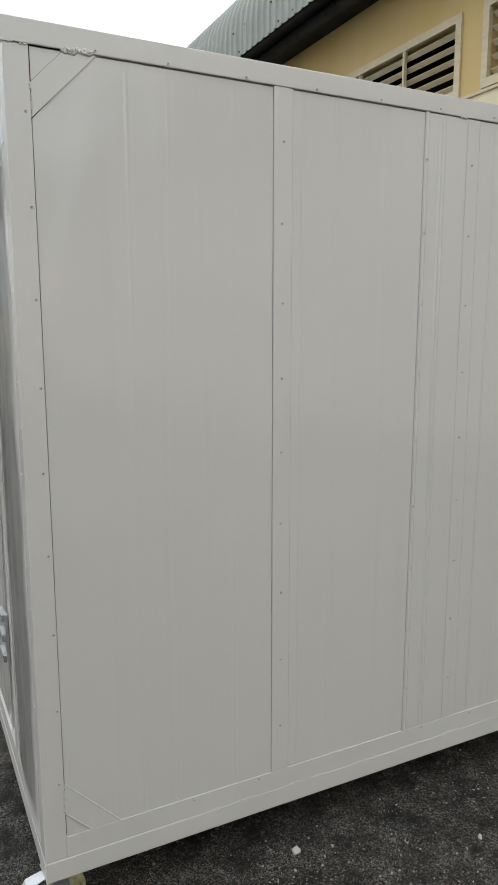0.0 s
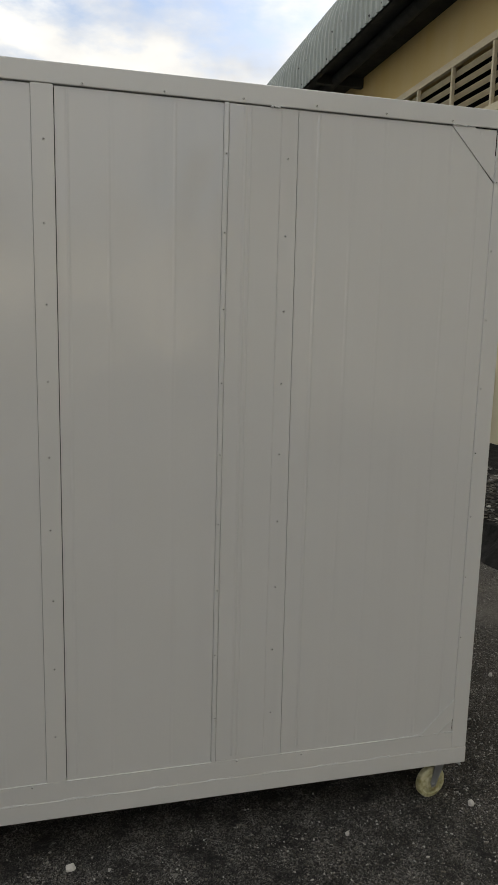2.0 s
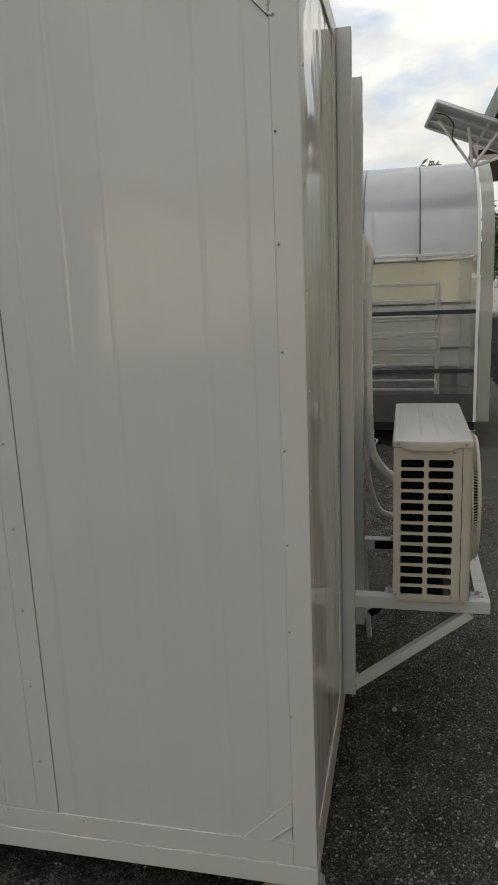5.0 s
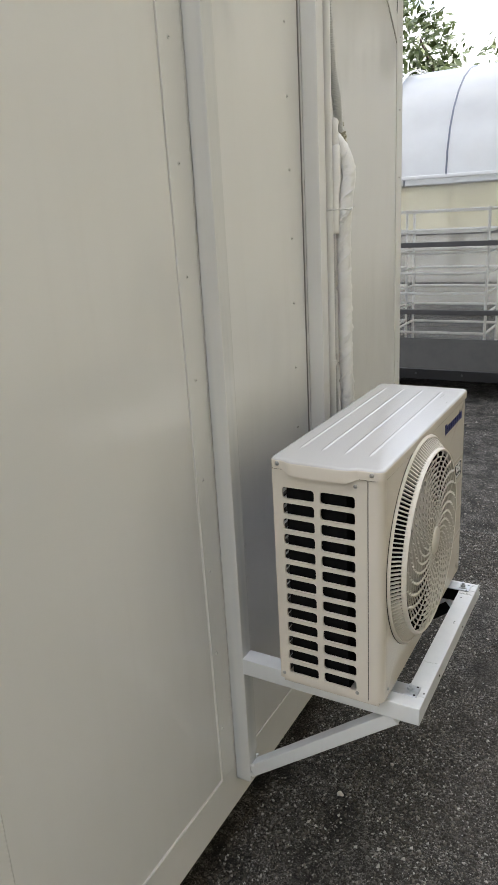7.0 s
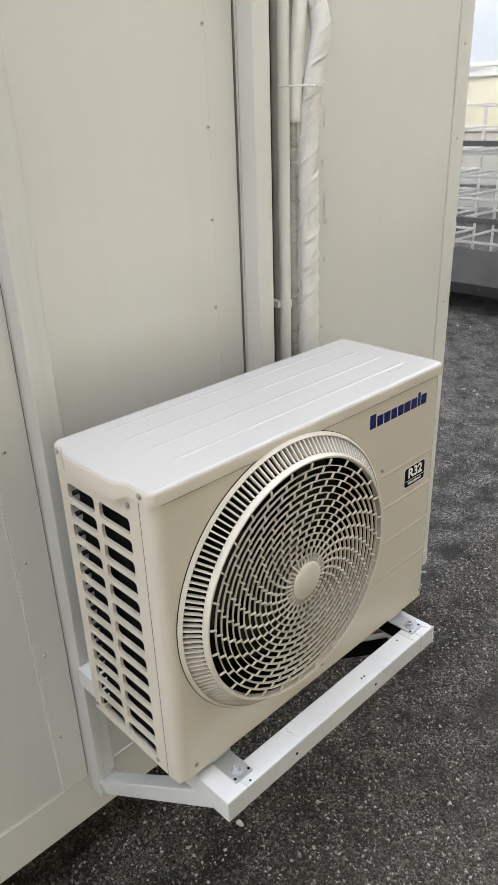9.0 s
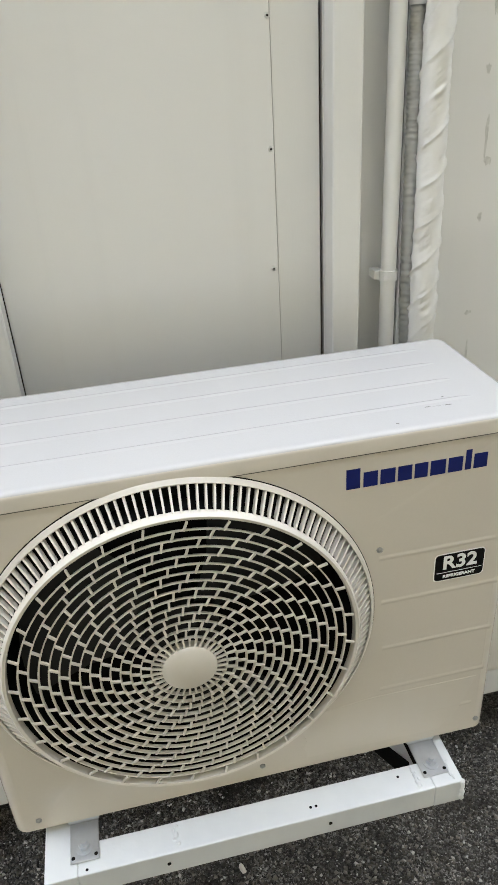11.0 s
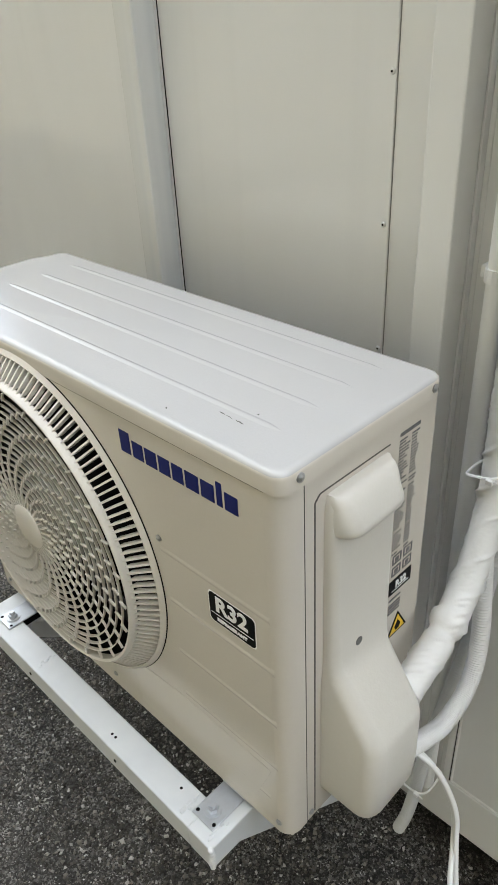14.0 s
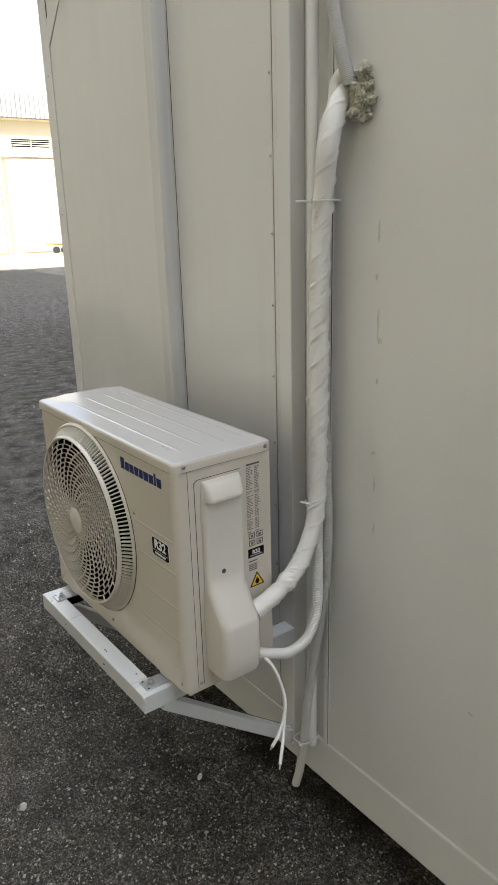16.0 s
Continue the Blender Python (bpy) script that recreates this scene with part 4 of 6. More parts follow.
def front_panel():
    bm = bmesh.new()
    r = 0.022
    ya, yb = Y0 + r, Y1 - r
    corners = [math.atan2(z - CZ, y - CY) for y in (ya, yb) for z in (Z0, Z1)]
    ang = sorted([2 * math.pi * k / 144 - math.pi for k in range(144)] + corners)
    outer, inner, deep = [], [], []
    for a in ang:
        c, s = math.cos(a), math.sin(a)
        t = min((((yb if c > 0 else ya) - CY) / c) if abs(c) > 1e-9 else 9, (((Z1 if s > 0 else Z0) - CZ) / s) if abs(s) > 1e-9 else 9)
        outer.append(bm.verts.new((XF, CY + t * c, CZ + t * s)))
        rc = min(RC, t * 0.997)
        inner.append(bm.verts.new((XF, CY + rc * c, CZ + rc * s)))
        deep.append(bm.verts.new((XF - 0.03, CY + rc * c, CZ + rc * s)))
    n = len(ang)
    for k in range(n):
        j = (k + 1) % n
        bm.faces.new((outer[k], outer[j], inner[j], inner[k]))
        bm.faces.new((inner[k], inner[j], deep[j], deep[k]))
    for y, s in ((ya, -1), (yb, 1)):
        prev = None
        pts = [(XF - r + r * math.cos(q), y + s * r * math.sin(q)) for q in [math.pi / 2 * k / 6 for k in range(7)]] + [(XF - 0.0350, y + s * r)]
        for x, yy in pts:
            cur = (bm.verts.new((x, yy, Z0)), bm.verts.new((x, yy, Z1)))
            if prev:
                bm.faces.new((prev[0], cur[0], cur[1], prev[1]))
            prev = cur
    bmesh.ops.remove_doubles(bm, verts=bm.verts, dist=1e-5)
    bmesh.ops.recalc_face_normals(bm, faces=bm.faces)
    return bm


fp = part("front_panel", front_panel(), M_IVORY, ac, "ivory painted steel front panel", smooth=True)
bm = bmesh.new()
us = [XR, 0.220, 0.302, 0.317, 0.403, 0.4325]
vs = [Z0]
for k in range(13):
    vs += [0.726 + 0.0405 * k, 0.726 + 0.0405 * k + 0.0295]
vs.append(Z1)
grid_plate(bm, us, vs, lambda i, j: i in (1, 3) and j % 2 == 1, lambda u, v: (u, Y0 + 0.0005, v), (0, 0.006, 0))
for ua, ub in ((0.220, 0.302), (0.317, 0.403)):
    for k in range(13):
        za, zb = vs[1 + 2 * k], vs[2 + 2 * k]
        for x, z, sx, sz in ((ua, za, 1, 1), (ub, za, -1, 1), (ub, zb, -1, -1), (ua, zb, 1, -1)):
            r = 0.0075
            arc = [(x + sx * r * (1 - math.sin(q)), Y0 + 0.0005, z + sz * r * (1 - math.cos(q))) for q in (0.0, 0.52, 1.05, 1.57)]
            prism(bm, [(x, Y0 + 0.0005, z)] + arc, (0, 0.006, 0))
part("side_grille", bm, M_IVORY, ac, "slotted ivory coil guard")
rp = part("service_panel", boxm((XR, Y1 - 0.006, Z0), (0.4345, Y1 - 0.0005, Z1), 0.001, 1), M_IVORY, ac)
part("base_pan", boxm((XR + 0.005, Y0 + 0.007, 0.692), (XF - 0.012, Y1 - 0.007, 0.7055), 0.002, 1), M_IVORY, ac)
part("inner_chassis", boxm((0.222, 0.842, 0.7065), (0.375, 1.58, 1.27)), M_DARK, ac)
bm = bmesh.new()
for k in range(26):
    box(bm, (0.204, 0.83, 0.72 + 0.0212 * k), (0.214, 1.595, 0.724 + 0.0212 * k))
tagged(part("coil", bm, M_COIL, ac, "aluminium condenser coil tubes, near-black as in shade"), kind="stuff")
bm = bmesh.new()
n = 64
ring = [[bm.verts.new((x, CY + 0.25 * math.cos(2 * math.pi * k / n), CZ + 0.25 * math.sin(2 * math.pi * k / n))) for k in range(n)] for x in (0.376, 0.438)]
for k in range(n):
    bm.faces.new((ring[0][k], ring[0][(k + 1) % n], ring[1][(k + 1) % n], ring[1][k]))
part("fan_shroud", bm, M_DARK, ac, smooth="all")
# Black ring added behind the fins so their gaps look deep in shade.
bm = bmesh.new()
backing = [(0.2425, 0.438), (0.2425, 0.4930), (0.2440, 0.4930), (0.2440, 0.4590), (0.2620, 0.4590), (0.2620, 0.4380)]
rims = [[bm.verts.new((x, CY + r * math.cos(2 * math.pi * k / 96), CZ + r * math.sin(2 * math.pi * k / 96))) for k in range(96)] for r, x in backing]
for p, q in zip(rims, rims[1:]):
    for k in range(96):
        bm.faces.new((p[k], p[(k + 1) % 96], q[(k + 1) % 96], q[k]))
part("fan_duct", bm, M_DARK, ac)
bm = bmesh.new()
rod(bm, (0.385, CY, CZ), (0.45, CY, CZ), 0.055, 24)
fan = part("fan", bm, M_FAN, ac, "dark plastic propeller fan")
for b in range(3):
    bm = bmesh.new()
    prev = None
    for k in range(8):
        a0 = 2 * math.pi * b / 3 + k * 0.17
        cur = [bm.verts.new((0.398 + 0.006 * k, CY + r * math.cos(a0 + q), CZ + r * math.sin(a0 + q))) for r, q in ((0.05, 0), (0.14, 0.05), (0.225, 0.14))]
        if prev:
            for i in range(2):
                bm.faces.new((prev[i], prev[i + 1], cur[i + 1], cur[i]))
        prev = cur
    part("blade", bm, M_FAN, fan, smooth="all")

# top cover with its pressed ridges and side lip
def cover():
    """Shallow pressed lid: rounded corners in plan, soft upper edge, and a skirt that swells out over the side grille."""
    bm = bmesh.new()
    rings = []
    swell = ((0.222, 0.0), (0.230, 0.0022), (0.239, 0.0075), (0.248, 0.0112), (0.260, 0.0125), (0.378, 0.0125), (0.390, 0.0112), (0.399, 0.0075), (0.408, 0.0022), (0.416, 0.0))
    for inset, z in ((0.0, 1.2875), (0.0, 1.3050), (0.0008, 1.3084), (0.0026, 1.3108), (0.0055, 1.3121), (0.010, 1.3126)):
        x0, x1, y0, y1, r = 0.1905 + inset, 0.4725 - inset, 0.8180 + inset, 1.6122 - inset, 0.017 - inset * 0.4
        ring = []
        for cx, cy, q in ((x1 - r, y1 - r, 0), (x0 + r, y1 - r, 1), (x0 + r, y0 + r, 2), (x1 - r, y0 + r, 3)):
            if q == 3:
                low = -0.8 if z < 1.29 else 0.0
                ring += [bm.verts.new((x, y0 - d, z + low * d)) for x, d in swell]
            ring += [bm.verts.new((cx + r * math.cos((q + k / 6) * math.pi / 2), cy + r * math.sin((q + k / 6) * math.pi / 2), z)) for k in range(7)]
        rings.append(ring)
    n = len(rings[0])
    for a, b in zip(rings, rings[1:]):
        for k in range(n):
            bm.faces.new((a[k], a[(k + 1) % n], b[(k + 1) % n], b[k]))
    bm.faces.new(rings[-1])
    bm.faces.new(rings[0][::-1])
    return bm


cap = part("top_cover", cover(), M_TOP, ac, "ivory top cover, its top face greyed for the sky's sheen", smooth=True)
# Upright faces keep the plain ivory; only the top carries the painted sheen.
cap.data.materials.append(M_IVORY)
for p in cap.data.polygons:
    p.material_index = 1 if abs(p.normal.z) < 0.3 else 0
bm = bmesh.new()
loop = []
for cx, cy, q in ((XF - 0.022, Y1 - 0.022, 0), (XR + 0.004, Y1 - 0.004, 1), (XR + 0.004, Y0 + 0.004, 2), (XF - 0.022, Y0 + 0.022, 3)):
    r = 0.0231 if cx > 0.4 else 0.0051
    loop += [(cx + r * math.cos((q + k / 5) * math.pi / 2), cy + r * math.sin((q + k / 5) * math.pi / 2), 1.2854) for k in range(6)]
prism(bm, loop, (0, 0, 0.0019))
part("lid_seam", bm, M_SEAM, ac)
for k, x in enumerate((0.231, 0.288, 0.348, 0.408)):
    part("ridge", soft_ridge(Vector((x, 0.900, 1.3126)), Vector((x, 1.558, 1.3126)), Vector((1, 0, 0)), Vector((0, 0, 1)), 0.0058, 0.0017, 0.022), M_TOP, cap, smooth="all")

for x, y, dx, dy, w in ((0.421, 1.478, 0.001, 0.009, 0.0007), (0.4215, 1.489, 0.002, 0.012, 0.0004), (0.4225, 1.504, 0.001, 0.013, 0.0007), (0.399, 1.513, 0.0, 0.003, 0.0009), (0.452, 1.425, 0.002, 0.004, 0.0009)):
    bm = bmesh.new()
    pts = [(x + dx * t / 6 + 0.0016 * noise.noise((t * 1.7, y * 40, 0)), y + dy * t / 6) for t in range(7)]
    prev = None
    for i, (px, py) in enumerate(pts):
        hw = w * (0.3 + math.sin(math.pi * i / 6))
        cur = (bm.verts.new((px - hw, py, 1.3129)), bm.verts.new((px + hw, py, 1.3129)))
        if prev:
            bm.faces.new((prev[0], prev[1], cur[1], cur[0]))
        prev = cur
    part("scratch", bm, M_SEAM, cap)


# fan guard: collar with fins, spiral rings, hub
def polar(x, r, a):
    return Vector((x, CY + r * math.cos(a), CZ + r * math.sin(a)))


def ring_band(bm, prof, n=96, a0=0.0, a1=2 * math.pi):
    """A turned ring from a closed profile of (radius, x)."""
    m = n if a1 - a0 > 6.28 else n + 1
    rings = [[bm.verts.new(polar(x, r, a0 + (a1 - a0) * k / n)) for k in range(m)] for r, x in prof]
    for p, q in zip(rings, rings[1:] + rings[:1]):
        for k in range(n):
            bm.faces.new((p[k], p[(k + 1) % m], q[(k + 1) % m], q[k]))
    return bm


guard = part("fan_guard", ring_band(bmesh.new(), [(0.2350, 0.498), (0.2365, 0.5060), (0.2405, 0.5070), (0.2435, 0.503), (0.2435, 0.495), (0.2350, 0.495)], 128), M_GUARD, ac, "ivory moulded spiral fan guard", smooth=True)
part("collar", ring_band(bmesh.new(), [(0.2690, 0.4745), (0.2694, 0.4775), (0.2706, 0.4778), (0.2735, 0.4752), (0.2755, 0.4735), (0.2762, 0.4718), (0.2740, 0.4712), (0.2705, 0.4712), (0.2705, 0.455), (0.2690, 0.455)], 128), M_GUARD, guard, smooth=True)
part("groove", ring_band(bmesh.new(), [(0.2752, 0.4702), (0.2752, 0.4709), (0.2772, 0.4706), (0.2772, 0.4702)], 128), M_GAP, guard)
NF = 150
bm = bmesh.new()
c = [Vector((0.4995, 0.2435, 0)), Vector((0.4755, 0.2697, 0)), Vector((0.4655, 0.2697, 0)), Vector((0.490, 0.2435, 0))]
lo = [bm.verts.new(p - Vector((0, 0, 0.0014))) for p in c]
hi = [bm.verts.new(p + Vector((0, 0, 0.0014))) for p in c]
bm.faces.new(lo)
bm.faces.new(hi[::-1])
for i in range(4):
    bm.faces.new((lo[i], hi[i], hi[(i + 1) % 4], lo[(i + 1) % 4]))
bmesh.ops.recalc_face_normals(bm, faces=bm.faces)
FIN = bpy.data.meshes.new("fin")
bm.to_mesh(FIN)
bm.free()
finish(FIN, M_GUARD, False)
for k in range(NF):
    repeat("fin", FIN, guard, Matrix.Translation((0, CY, CZ)) @ pose(0, 0, 0, 360 * k / NF, 0, 0))
NR, NS = 14, 28
radii = [0.052 + (0.2345 - 0.052) * (k / NR) ** 0.98 for k in range(NR + 1)]
for k in range(NR):
    r, w = radii[k], 0.00095
    x = 0.5055 + 0.004 * (1 - r / 0.235)
    part("ring", ring_band(bmesh.new(), [(r - w - 0.0008, x - 0.0042), (r - w, x), (r + w, x), (r + w - 0.0008, x - 0.0042)], 96), M_GUARD, guard)
bm = bmesh.new()


def spoke(bm, r0, r1, a0, a1, w, x0, x1):
    c0, c1 = polar(x0, r0, a0), polar(x1, r1, a1)
    d = (c1 - c0).normalized()
    s = d.cross(Vector((1, 0, 0))).normalized() * w
    lo = [c0 - s, c0 + s, c1 + s, c1 - s]
    v = [bm.verts.new(p) for p in lo] + [bm.verts.new(p - Vector((0.0032, 0, 0))) for p in lo]
    for q in ((0, 1, 2, 3), (7, 6, 5, 4), (0, 4, 5, 1), (1, 5, 6, 2), (2, 6, 7, 3), (3, 7, 4, 0)):
        bm.faces.new([v[i] for i in q])


for k in range(NR):
    r0, r1 = radii[k], radii[k + 1]
    for j in range(NS):
        a = 2 * math.pi * j / NS - 0.074 * k
        x0 = 0.5062 + 0.004 * (1 - r0 / 0.235)
        spoke(bm, r0, r1, a, a - 0.02, 0.0014, x0 + 0.0014, x0 + 0.0010)
for j in range(NS + 6):
    a = 2 * math.pi * j / (NS + 6)
    spoke(bm, 0.036, 0.052, a, a, 0.0014, 0.5105, 0.5092)
bmesh.ops.recalc_face_normals(bm, faces=bm.faces)
tagged(part("guard_lattice", bm, M_GUARD, guard), kind="stuff")
part("hub", ring_band(bmesh.new(), [(0.0001, 0.5135), (0.033, 0.5135), (0.0375, 0.511), (0.0375, 0.498), (0.0001, 0.498)], 48), M_GUARD, guard, "round guard hub", smooth=True)

# front details
for z, ya, yb in ((1.112, 1.402, 1.588), (1.030, 1.408, 1.592), (0.938, 1.412, 1.592), (0.850, 1.412, 1.590), (0.772, 1.48, 1.575)):
    part("pressed_line", soft_ridge(Vector((XF, ya, z)), Vector((XF, yb, z)), Vector((0, 0, 1)), Vector((1, 0, 0)), 0.0062, 0.0010), M_IVORY, fp, smooth="all")


def small_screw(p, axis, parent, r=0.0048):
    bm = bmesh.new()
    p, axis = Vector(p), Vector(axis)
    rod(bm, p, p + axis * 0.0016, r, 12)
    rod(bm, p + axis * 0.0016, p + axis * 0.0034, r * 0.86, 12, r * 0.4)
    part("screw", bm, M_SCREW, parent)


for y, z in ((1.402, 1.128), (0.862, 0.728), (1.588, 0.728), (1.216, 0.733)):
    small_screw((XF, y, z), (1, 0, 0), fp)
for x, z in ((0.212, 1.3005), (0.445, 1.3005)):
    small_screw((x, 0.8178, z), (0, -1, 0), cap, 0.0055)
    small_screw((x, 1.6125, z), (0, 1, 0), cap, 0.0055)
for x, z in ((0.205, 0.722), (0.405, 0.722), (0.405, 1.268)):
    small_screw((x, Y0, z), (0, -1, 0), fp)
small_screw((0.426, Y1, 0.722), (0, 1, 0), fp)

# plain blue badge: nine rounded blocks with the height of the letters
bm = bmesh.new()
rim = [(1.288 + 0.004 * math.sin(k * 2.3), 0.728 + 0.012 * k) for k in range(9)] + [(1.40, 0.8355), (1.50, 0.8345), (1.578, 0.8335)] + [(1.574 - 0.006 * k, 0.822 - 0.016 * k) for k in range(5)] + [(1.52, 0.724), (1.40, 0.727)]
prism(bm, [(XF + 0.0003, y, z) for y, z in rim], (0.0004, 0, 0))
part("tape_film", bm, M_FILM, fp, "clear adhesive film left on the paint")
badge = part("badge", boxm((XF - 0.002, 1.352, 1.2364), (XF + 0.0006, 1.371, 1.2665), 0.0), M_BLUE, fp, "blue raised maker's badge")
yy = 1.3755
for w in (0.0195, 0.0205, 0.0195, 0.0185, 0.0215, 0.0205, 0.0085, 0.0195):
    h = 0.0305 if w < 0.01 else 0.0225
    part("block", boxm((XF - 0.002, yy, 1.2364), (XF + 0.0006, yy + w, 1.2364 + h), 0.0), M_BLUE, badge)
    yy += w + 0.0038
FRONT = Matrix(((0, 0, 1, 0), (1, 0, 0, 0), (0, 1, 0, 0), (0, 0, 0, 1)))      # lettering on a face towards +x
SIDE = Matrix(((-1, 0, 0, 0), (0, 0, 1, 0), (0, 1, 0, 0), (0, 0, 0, 1)))      # lettering on a face towards +y
bm = bmesh.new()
bm2 = bmesh.new()
for b_, g, x in ((bm2, 0.0, XF + 0.0002), (bm, 0.0015, XF + 0.0006)):
    r = 0.006
    ya, yb, za, zb = 1.4865 + g, 1.5655 - g, 1.049 + g, 1.0985 - g
    loop = []
    for cy, cz, q in ((yb - r, zb - r, 0), (ya + r, zb - r, 1), (ya + r, za + r, 2), (yb - r, za + r, 3)):
        loop += [(x, cy + r * math.cos((q + t / 4) * math.pi / 2), cz + r * math.sin((q + t / 4) * math.pi / 2)) for t in range(5)]
    prism(b_, loop, (-0.002, 0, 0))
part("sticker_border", bm2, M_WHITE, fp)
stick = part("refrigerant_label", bm, M_BLACK, fp, "black refrigerant sticker with white letters")
words("R32", 0.0325, M_WHITE, stick, Matrix.Translation((XF + 0.0012, 1.526, 1.0812)) @ FRONT, bold=0.0008, squeeze=1.05)
words("REFRIGERANT", 0.00705, M_WHITE, stick, Matrix.Translation((XF + 0.0012, 1.526, 1.0575)) @ FRONT, bold=0.0002, squeeze=1.13)
part("rule", boxm((XF + 0.0004, 1.491, 1.0642), (XF + 0.0010, 1.561, 1.0650)), M_WHITE, stick)


# valve cover on the right side
def moulded(sect):
    """A moulding on the service side from level sections (height, rear, front, how far it stands out)."""
    bm = bmesh.new()
    rings = []
    for z, xa, xb, d in sect:
        r = min(0.022, d * 0.7)
        ring = [(xb, Y1 - 0.001)]
        ring += [(xb - r + r * math.cos(q), Y1 + d - r + r * math.sin(q)) for q in [math.pi / 2 * k / 5 for k in range(6)]]
        ring += [(xa + r - r * math.sin(q), Y1 + d - r + r * math.cos(q)) for q in [math.pi / 2 * k / 5 for k in range(6)]]
        ring += [(xa, Y1 - 0.001)]
        rings.append([bm.verts.new((x, y, z)) for x, y in ring])
    for a, b in zip(rings, rings[1:]):
        for k in range(len(a) - 1):
            bm.faces.new((a[k], a[k + 1], b[k + 1], b[k]))
    bm.faces.new(rings[0])
    bm.faces.new(rings[-1])
    bmesh.ops.recalc_face_normals(bm, faces=bm.faces)
    return bm


VALVE = [(0.752, 0.304, 0.402, 0.070), (0.757, 0.300, 0.405, 0.080), (0.768, 0.298, 0.406, 0.085), (0.81, 0.296, 0.406, 0.088), (0.893, 0.296, 0.406, 0.087), (0.905, 0.296, 0.406, 0.083),
            (0.978, 0.293, 0.405, 0.030), (0.992, 0.291, 0.404, 0.0225), (1.006, 0.289, 0.403, 0.018), (1.10, 0.288, 0.403, 0.015), (1.20, 0.288, 0.403, 0.015), (1.238, 0.289, 0.402, 0.013), (1.252, 0.293, 0.398, 0.007)]
vc = part("valve_cover", moulded(VALVE), M_PLASTIC, ac, "moulded plastic valve cover with a grip", smooth=True)
bm = moulded([(1.2005, 0.300, 0.394, 0.021), (1.2015, 0.2965, 0.3975, 0.029), (1.2045, 0.2945, 0.3995, 0.0335), (1.2090, 0.2938, 0.4002, 0.0355), (1.2160, 0.2935, 0.4005, 0.0350), (1.2280, 0.2935, 0.4005, 0.0290), (1.2400, 0.2938, 0.4002, 0.0245), (1.2480, 0.2945, 0.3995, 0.0185), (1.2515, 0.2965, 0.3975, 0.0140), (1.2525, 0.300, 0.394, 0.0090)])
part("handle", bm, M_PLASTIC, vc, "hooded finger grip", smooth=True)
bm = bmesh.new()
rod(bm, (0.356, Y1 + 0.0120, 1.018), (0.356, Y1 + 0.0182, 1.018), 0.0062, 16)
part("screw_hole", bm, M_SKIRT, vc)
for lo, hi in (((0.4168, Y1 - 0.002, 0.715), (0.4186, Y1 + 0.0002, 1.252)), ((0.288, Y1 - 0.002, 1.2590), (0.4100, Y1 + 0.0002, 1.2605)), ((0.4337, Y1 - 0.002, 0.71), (0.4345, Y1 + 0.0002, 1.284)), ((0.4335, Y0 + 0.0001, 0.71), (0.4344, Y0 + 0.003, 1.284))):
    part("panel_joint", boxm(lo, hi), M_SEAM, ac)
bm = bmesh.new()
beam(bm, (0.4178, Y1 - 0.0006, 1.252), (0.4100, Y1 - 0.0006, 1.2597), 0.0018, 0.0018)
part("panel_joint", bm, M_SEAM, ac)
# rating plate: rows of unreadable print, warning signs
bm = bmesh.new()
box(bm, (0.2285, Y1 - 0.001, 1.2600), (0.2685, Y1 + 0.0003, 1.2645))
z = 1.254
while z > 1.085:
    for x0, x1, fill in ((0.2690, 0.2480, 0.85), (0.2440, 0.2210, 0.6)):
        x = x0
        end = x0 - (x0 - x1) * random.uniform(0.45, 1.0) * fill
        while x > end:
            w = random.uniform(0.002, 0.007)
            box(bm, (x - w, Y1 - 0.001, z - 0.0008), (x, Y1 + 0.0003, z + 0.0008))
            x -= w + 0.0016
    z -= random.choice((0.0042, 0.0042, 0.0042, 0.0075))
for z in (0.995, 0.990, 0.985, 0.980, 1.004):
    box(bm, (0.2415, Y1 - 0.001, z - 0.0012), (0.2675, Y1 + 0.0003, z + 0.0012))
tagged(part("rating_print", bm, M_INK, rp), "rows of small dark print", kind="stuff")
bb = part("black_band", boxm((0.2200, Y1 - 0.001, 1.0145), (0.2690, Y1 + 0.0004, 1.0385)), M_BLACK, rp)
words("R32", 0.0155, M_WHITE, bb, Matrix.Translation((0.2445, Y1 + 0.001, 1.0285)) @ SIDE, bold=0.0003)
part("rule", boxm((0.2255, Y1, 1.0190), (0.2635, Y1 + 0.0008, 1.0202)), M_WHITE, bb)
bm = bmesh.new()
for xa in (0.2225, 0.2465):
    for za in (1.046, 1.066):
        for lo, hi in (((xa, Y1 - 0.001, za), (xa + 0.019, Y1 + 0.0003, za + 0.002)), ((xa, Y1 - 0.001, za + 0.013), (xa + 0.019, Y1 + 0.0003, za + 0.015)), ((xa, Y1 - 0.001, za + 0.0022), (xa + 0.002, Y1 + 0.0003, za + 0.0128)), ((xa + 0.017, Y1 - 0.001, za + 0.0022), (xa + 0.019, Y1 + 0.0003, za + 0.0128)), ((xa + 0.006, Y1 - 0.001, za + 0.004), (xa + 0.013, Y1 + 0.0003, za + 0.010))):
            box(bm, lo, hi)
part("pictograms", bm, M_INK, rp)


def triangle(s, y0, y1, mat, name, cx=0.2430, cz=0.9450):
    bm = bmesh.new()
    prism(bm, [(cx + s * math.cos(a), y0, cz + s * math.sin(a)) for a in (math.pi / 2, math.pi / 2 + 2.0944, math.pi / 2 + 4.1888)], (0, y1 - y0, 0))
    part(name, bm, mat, rp)


